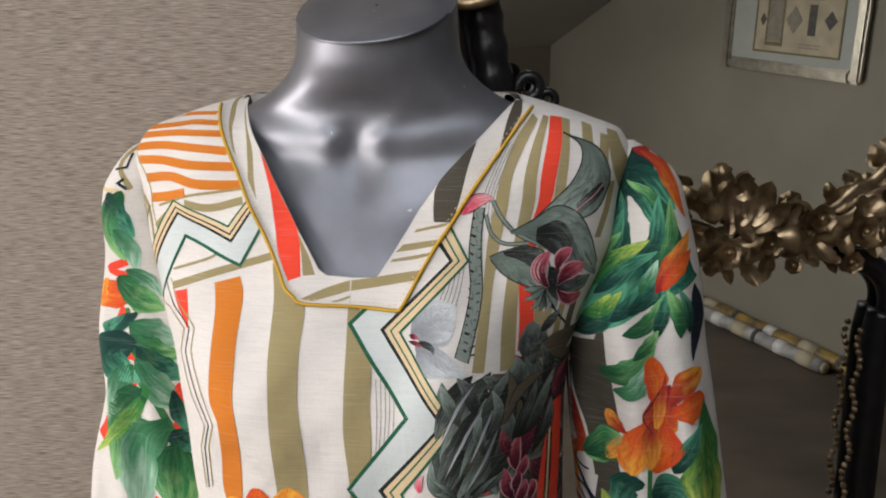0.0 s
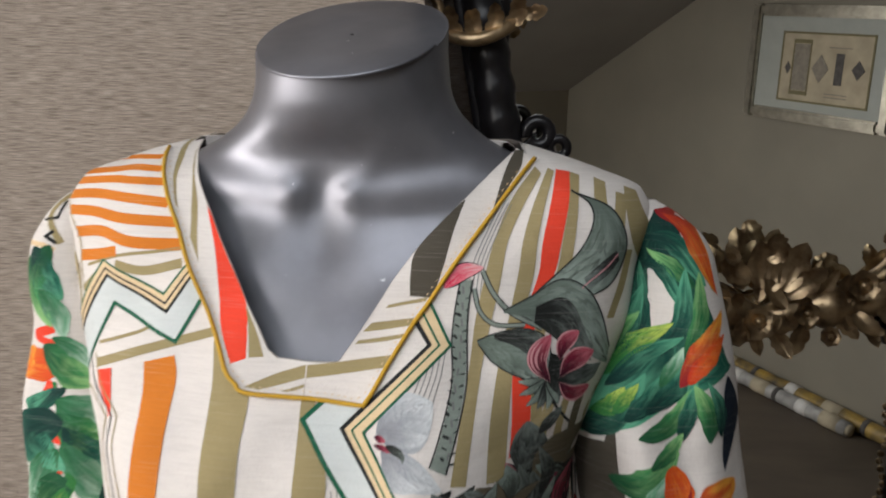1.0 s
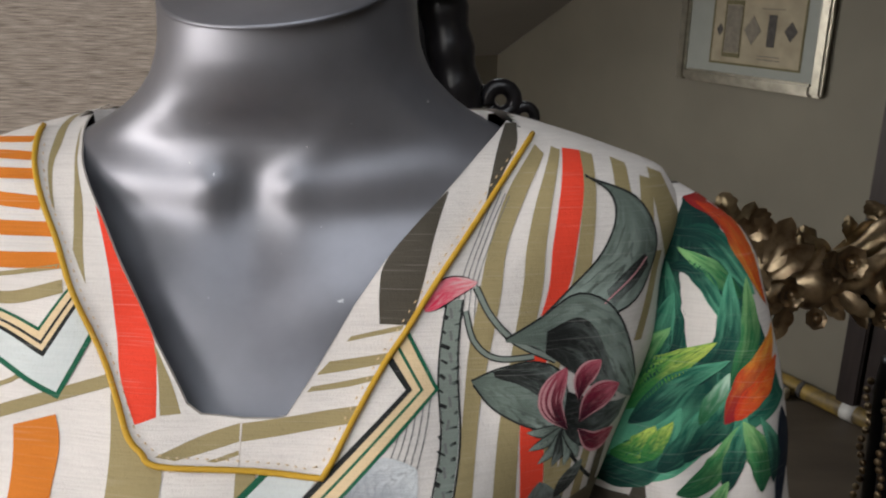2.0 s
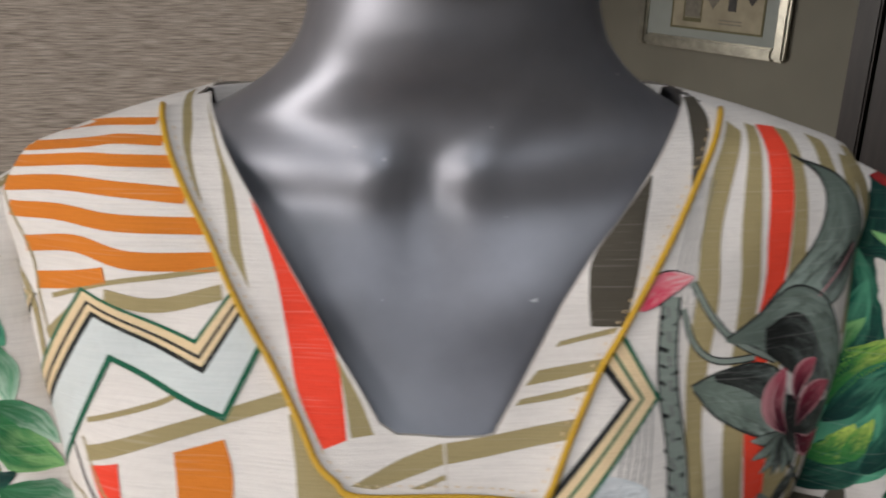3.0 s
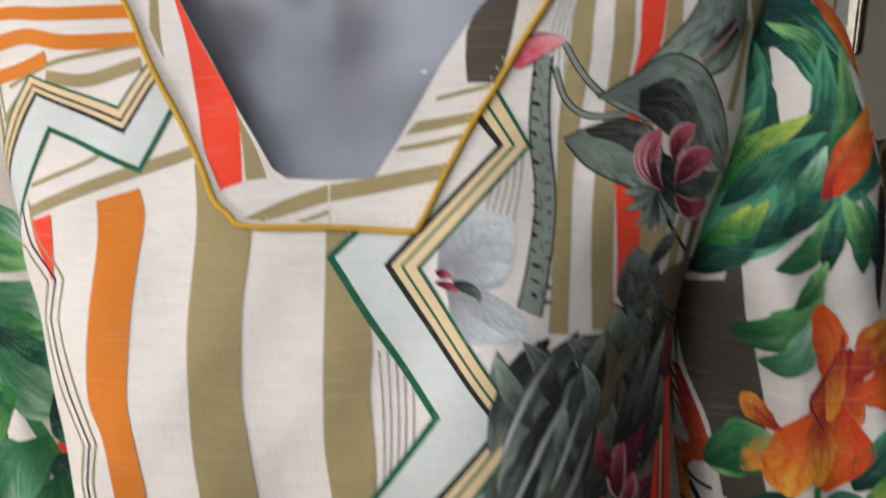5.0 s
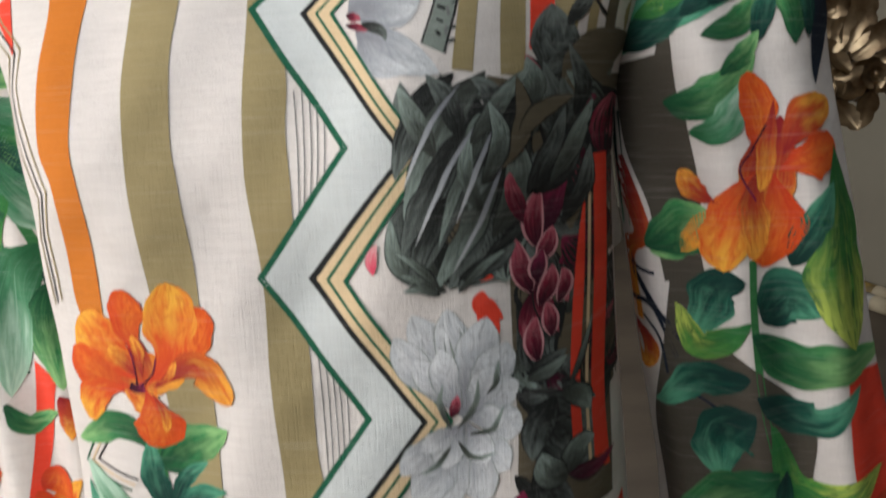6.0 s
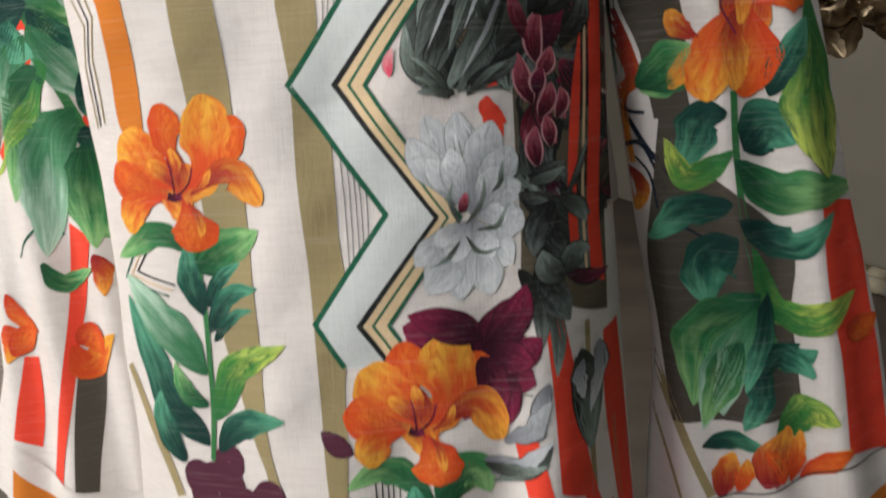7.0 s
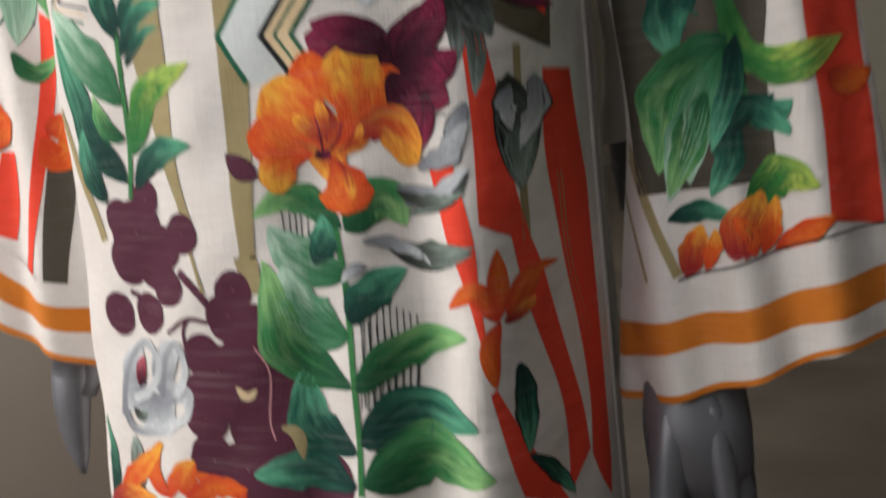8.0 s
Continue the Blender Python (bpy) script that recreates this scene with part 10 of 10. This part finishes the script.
# the other sleeve
loft(LSLEEVE, mm(-188.2, 1044.7, -193.7, 977.4, -201.4, 923.2, -208.6, 880.1), mm(-170.9, 1036.6, -186.4, 976.4, -192.8, 922.9, -198.7, 880.8), 1, "red_stripe", RED, sleeve_l)
loft(LSLEEVE, mm(-188.7, 958.4, -190.5, 922.5, -189.3, 877.6), mm(-172.6, 957.2, -177.1, 902.2, -177.7, 874.5), 1, "charcoal_stripe", CHAR, sleeve_l)
loft(LSLEEVE, mm(-229.7, 959.1, -233.2, 930.1, -234.4, 908.6), mm(-219.4, 958.7, -216.8, 921.4, -217.7, 901.7), 1, "red_stripe", RED, sleeve_l)
leaf(LSLEEVE, mm(-204.9, 1020.7, -194.2, 1008.2, -172.6, 1016.1), 0.0057, 28.80, LEAF, sleeve_l, "leaf", wavy=0.13)
leaf(LSLEEVE, mm(-189.2, 967.5, -181.3, 973.4, -172.0, 959.8), 0.0085, 29.70, LILY, sleeve_l, "leaf")
leaf(LSLEEVE, mm(-236.0, 959.8, -229.4, 970.2, -217.5, 977.9), 0.0085, 30.60, LILY, sleeve_l, "leaf")
band(LSLEEVE, mm(-227.2, 1023.1, -203.0, 1045.7, -192.1, 1037.5), -0.00077, 0.00077, 2, "zigzag_line", DGREEN, sleeve_l)
band(LSLEEVE, mm(-202.2, 1204.4, -214.3, 1171.7, -189.1, 1159.6, -242.7, 1087.2), -0.00491, 0.00491, 1.10, "red_stripe", RED, sleeve_l, smooth=True)
band(LSLEEVE, mm(-191.7, 1244.5, -216.6, 1234.4, -186.8, 1232.8), -0.00316, 0.00316, 1.20, "red_stripe", RED, sleeve_l, smooth=True)
band(LSLEEVE, mm(-200.3, 1204.6, -190.4, 1162.3, -170.5, 1110.1, -156.7, 1058.7), -0.00228, 0.00228, 2.40, "flower_stem", LEAFSTEM, sleeve_l, smooth=True)
leaf(LSLEEVE, mm(-190.7, 1218.3, -227.6, 1212.5, -220.4, 1226.3), 0.0119, 3.00, LILYY, sleeve_l, "leaf", wavy=0.09)
leaf(LSLEEVE, mm(-191.8, 1246.5, -192.4, 1259.3, -192.9, 1267.9), 0.0074, 3.60, LEAFD, sleeve_l, "leaf", wavy=0.09)
leaf(LSLEEVE, mm(-193.9, 1298.9, -207.5, 1271.5, -193.1, 1244.7), 0.0119, 4.20, LEAF, sleeve_l, "leaf", wavy=0.09)
leaf(LSLEEVE, mm(-206.9, 1297.5, -196.8, 1278.7, -184.5, 1263.4), 0.0101, 4.80, LEAFD, sleeve_l, "leaf", wavy=0.09)
leaf(LSLEEVE, mm(-201.1, 1269.8, -189.0, 1254.8, -185.4, 1235.7), 0.0079, 5.40, LEAFP, sleeve_l, "leaf", wavy=0.09)
leaf(LSLEEVE, mm(-208.9, 1228.3, -190.3, 1215.1, -169.4, 1203.0), 0.0144, 6.00, LEAF, sleeve_l, "leaf", wavy=0.09)
leaf(LSLEEVE, mm(-194.8, 1237.1, -179.2, 1231.0, -168.9, 1215.2), 0.0063, 6.60, LEAFP, sleeve_l, "leaf", wavy=0.09)
leaf(LSLEEVE, mm(-190.0, 1201.8, -218.3, 1186.4, -202.7, 1199.2), 0.0065, 7.20, LEAFD, sleeve_l, "leaf", wavy=0.09)
leaf(LSLEEVE, mm(-199.4, 1192.3, -181.0, 1181.8, -160.7, 1175.0), 0.0129, 7.80, LEAFP, sleeve_l, "leaf", wavy=0.09)
leaf(LSLEEVE, mm(-198.6, 1183.3, -180.3, 1169.5, -160.7, 1164.1), 0.0106, 8.40, LEAF, sleeve_l, "leaf", wavy=0.09)
leaf(LSLEEVE, mm(-193.4, 1174.8, -176.6, 1155.5, -157.5, 1142.9), 0.0088, 9.00, LEAFD, sleeve_l, "leaf", wavy=0.09)
leaf(LSLEEVE, mm(-193.3, 1165.8, -177.3, 1141.3, -154.0, 1116.0), 0.0094, 9.60, LEAFP, sleeve_l, "leaf", wavy=0.09)
leaf(LSLEEVE, mm(-166.2, 1140.5, -159.7, 1134.6, -156.7, 1122.5), 0.0084, 10.20, RED, sleeve_l, "leaf", wavy=0.09)
leaf(LSLEEVE, mm(-167.9, 1108.2, -162.8, 1108.3, -157.7, 1112.7), 0.0066, 10.80, RED, sleeve_l, "leaf", wavy=0.09)
leaf(LSLEEVE, mm(-192.4, 1178.4, -218.4, 1165.6, -189.0, 1145.5), 0.0159, 11.40, LEAFD, sleeve_l, "leaf", wavy=0.09)
leaf(LSLEEVE, mm(-195.6, 1159.6, -211.5, 1136.0, -226.9, 1106.3), 0.0113, 12.00, LEAFP, sleeve_l, "leaf", wavy=0.09)
leaf(LSLEEVE, mm(-183.1, 1139.1, -208.7, 1118.8, -218.1, 1059.1), 0.0162, 12.60, LEAF, sleeve_l, "leaf", wavy=0.09)
leaf(LSLEEVE, mm(-169.8, 1108.9, -195.4, 1085.8, -198.5, 1036.5), 0.0217, 13.20, LEAFP, sleeve_l, "leaf", wavy=0.09)
leaf(LSLEEVE, mm(-166.6, 1087.2, -167.4, 1064.7, -160.2, 1033.8), 0.0192, 13.80, LEAF, sleeve_l, "leaf", wavy=0.09)
leaf(LSLEEVE, mm(-168.4, 1103.6, -158.9, 1087.8, -152.8, 1084.3), 0.0085, 14.40, LEAFD, sleeve_l, "leaf", wavy=0.09)
leaf(LSLEEVE, mm(-189.1, 1144.9, -189.5, 1130.9, -246.6, 1073.6), 0.0068, 15.00, LEAFY, sleeve_l, "leaf", wavy=0.09)
leaf(LSLEEVE, mm(-168.4, 1136.6, -163.3, 1112.3, -153.0, 1092.9), 0.0048, 15.60, LEAFD, sleeve_l, "leaf", wavy=0.09)
leaf(LSLEEVE, mm(-168.0, 1093.2, -170.7, 1065.8, -167.7, 1028.7), 0.0125, 16.00, LEAF, sleeve_l, "leaf", wavy=0.09)
leaf(LSLEEVE, mm(-170.6, 1115.5, -195.2, 1089.2, -201.1, 1024.6), 0.0154, 16.50, LEAFP, sleeve_l, "leaf", wavy=0.09)
leaf(LSLEEVE, mm(-204.0, 1021.4, -195.1, 1008.8, -175.5, 1014.5), 0.0039, 17.00, LEAF, sleeve_l, "leaf", wavy=0.09)
leaf(LSLEEVE, mm(-170.4, 1025.4, -167.8, 1013.8, -166.0, 998.3), 0.0063, 17.50, LILYD, sleeve_l, "leaf", wavy=0.09)
leaf(LSLEEVE, mm(-191.6, 967.4, -183.4, 952.8, -163.0, 974.6), 0.0087, 18.00, LILYY, sleeve_l, "leaf", wavy=0.09)
leaf(LSLEEVE, mm(-241.5, 980.3, -237.1, 967.6, -239.5, 955.1), 0.0073, 18.50, LILYY, sleeve_l, "leaf", wavy=0.09)
leaf(LSLEEVE, mm(-240.4, 1000.1, -232.0, 985.1, -213.7, 975.6), 0.0051, 19.00, LILY, sleeve_l, "leaf", wavy=0.09)
loft(LSLEEVE, mm(-234.8, 905.1, -213.6, 888.9, -187.9, 877.3, -174.5, 872.5, -150.6, 869.9), mm(-235.8, 856.9, -214.0, 841.7, -190.6, 832.7, -175.1, 825.8, -155.5, 817.3), 38, "cuff", WHITE, sleeve_l, "white cuff with orange band")
loft(LSLEEVE, mm(-233.3, 890.4, -213.7, 874.3, -187.9, 863.1, -174.5, 858.9, -152.9, 855.8), mm(-233.2, 873.2, -213.5, 858.1, -188.6, 848.7, -175.0, 843.6, -156.5, 839.3), 44, "cuff_band", ORANGE, sleeve_l)
loft(LSLEEVE, mm(-235.1, 859.4, -213.3, 844.2, -190.0, 835.2, -174.5, 828.3, -155.6, 819.3), mm(-236.6, 855.4, -213.9, 840.7, -190.5, 831.7, -175.0, 824.8, -156.1, 815.8), 44, "cuff_hem", ORANGE, sleeve_l)
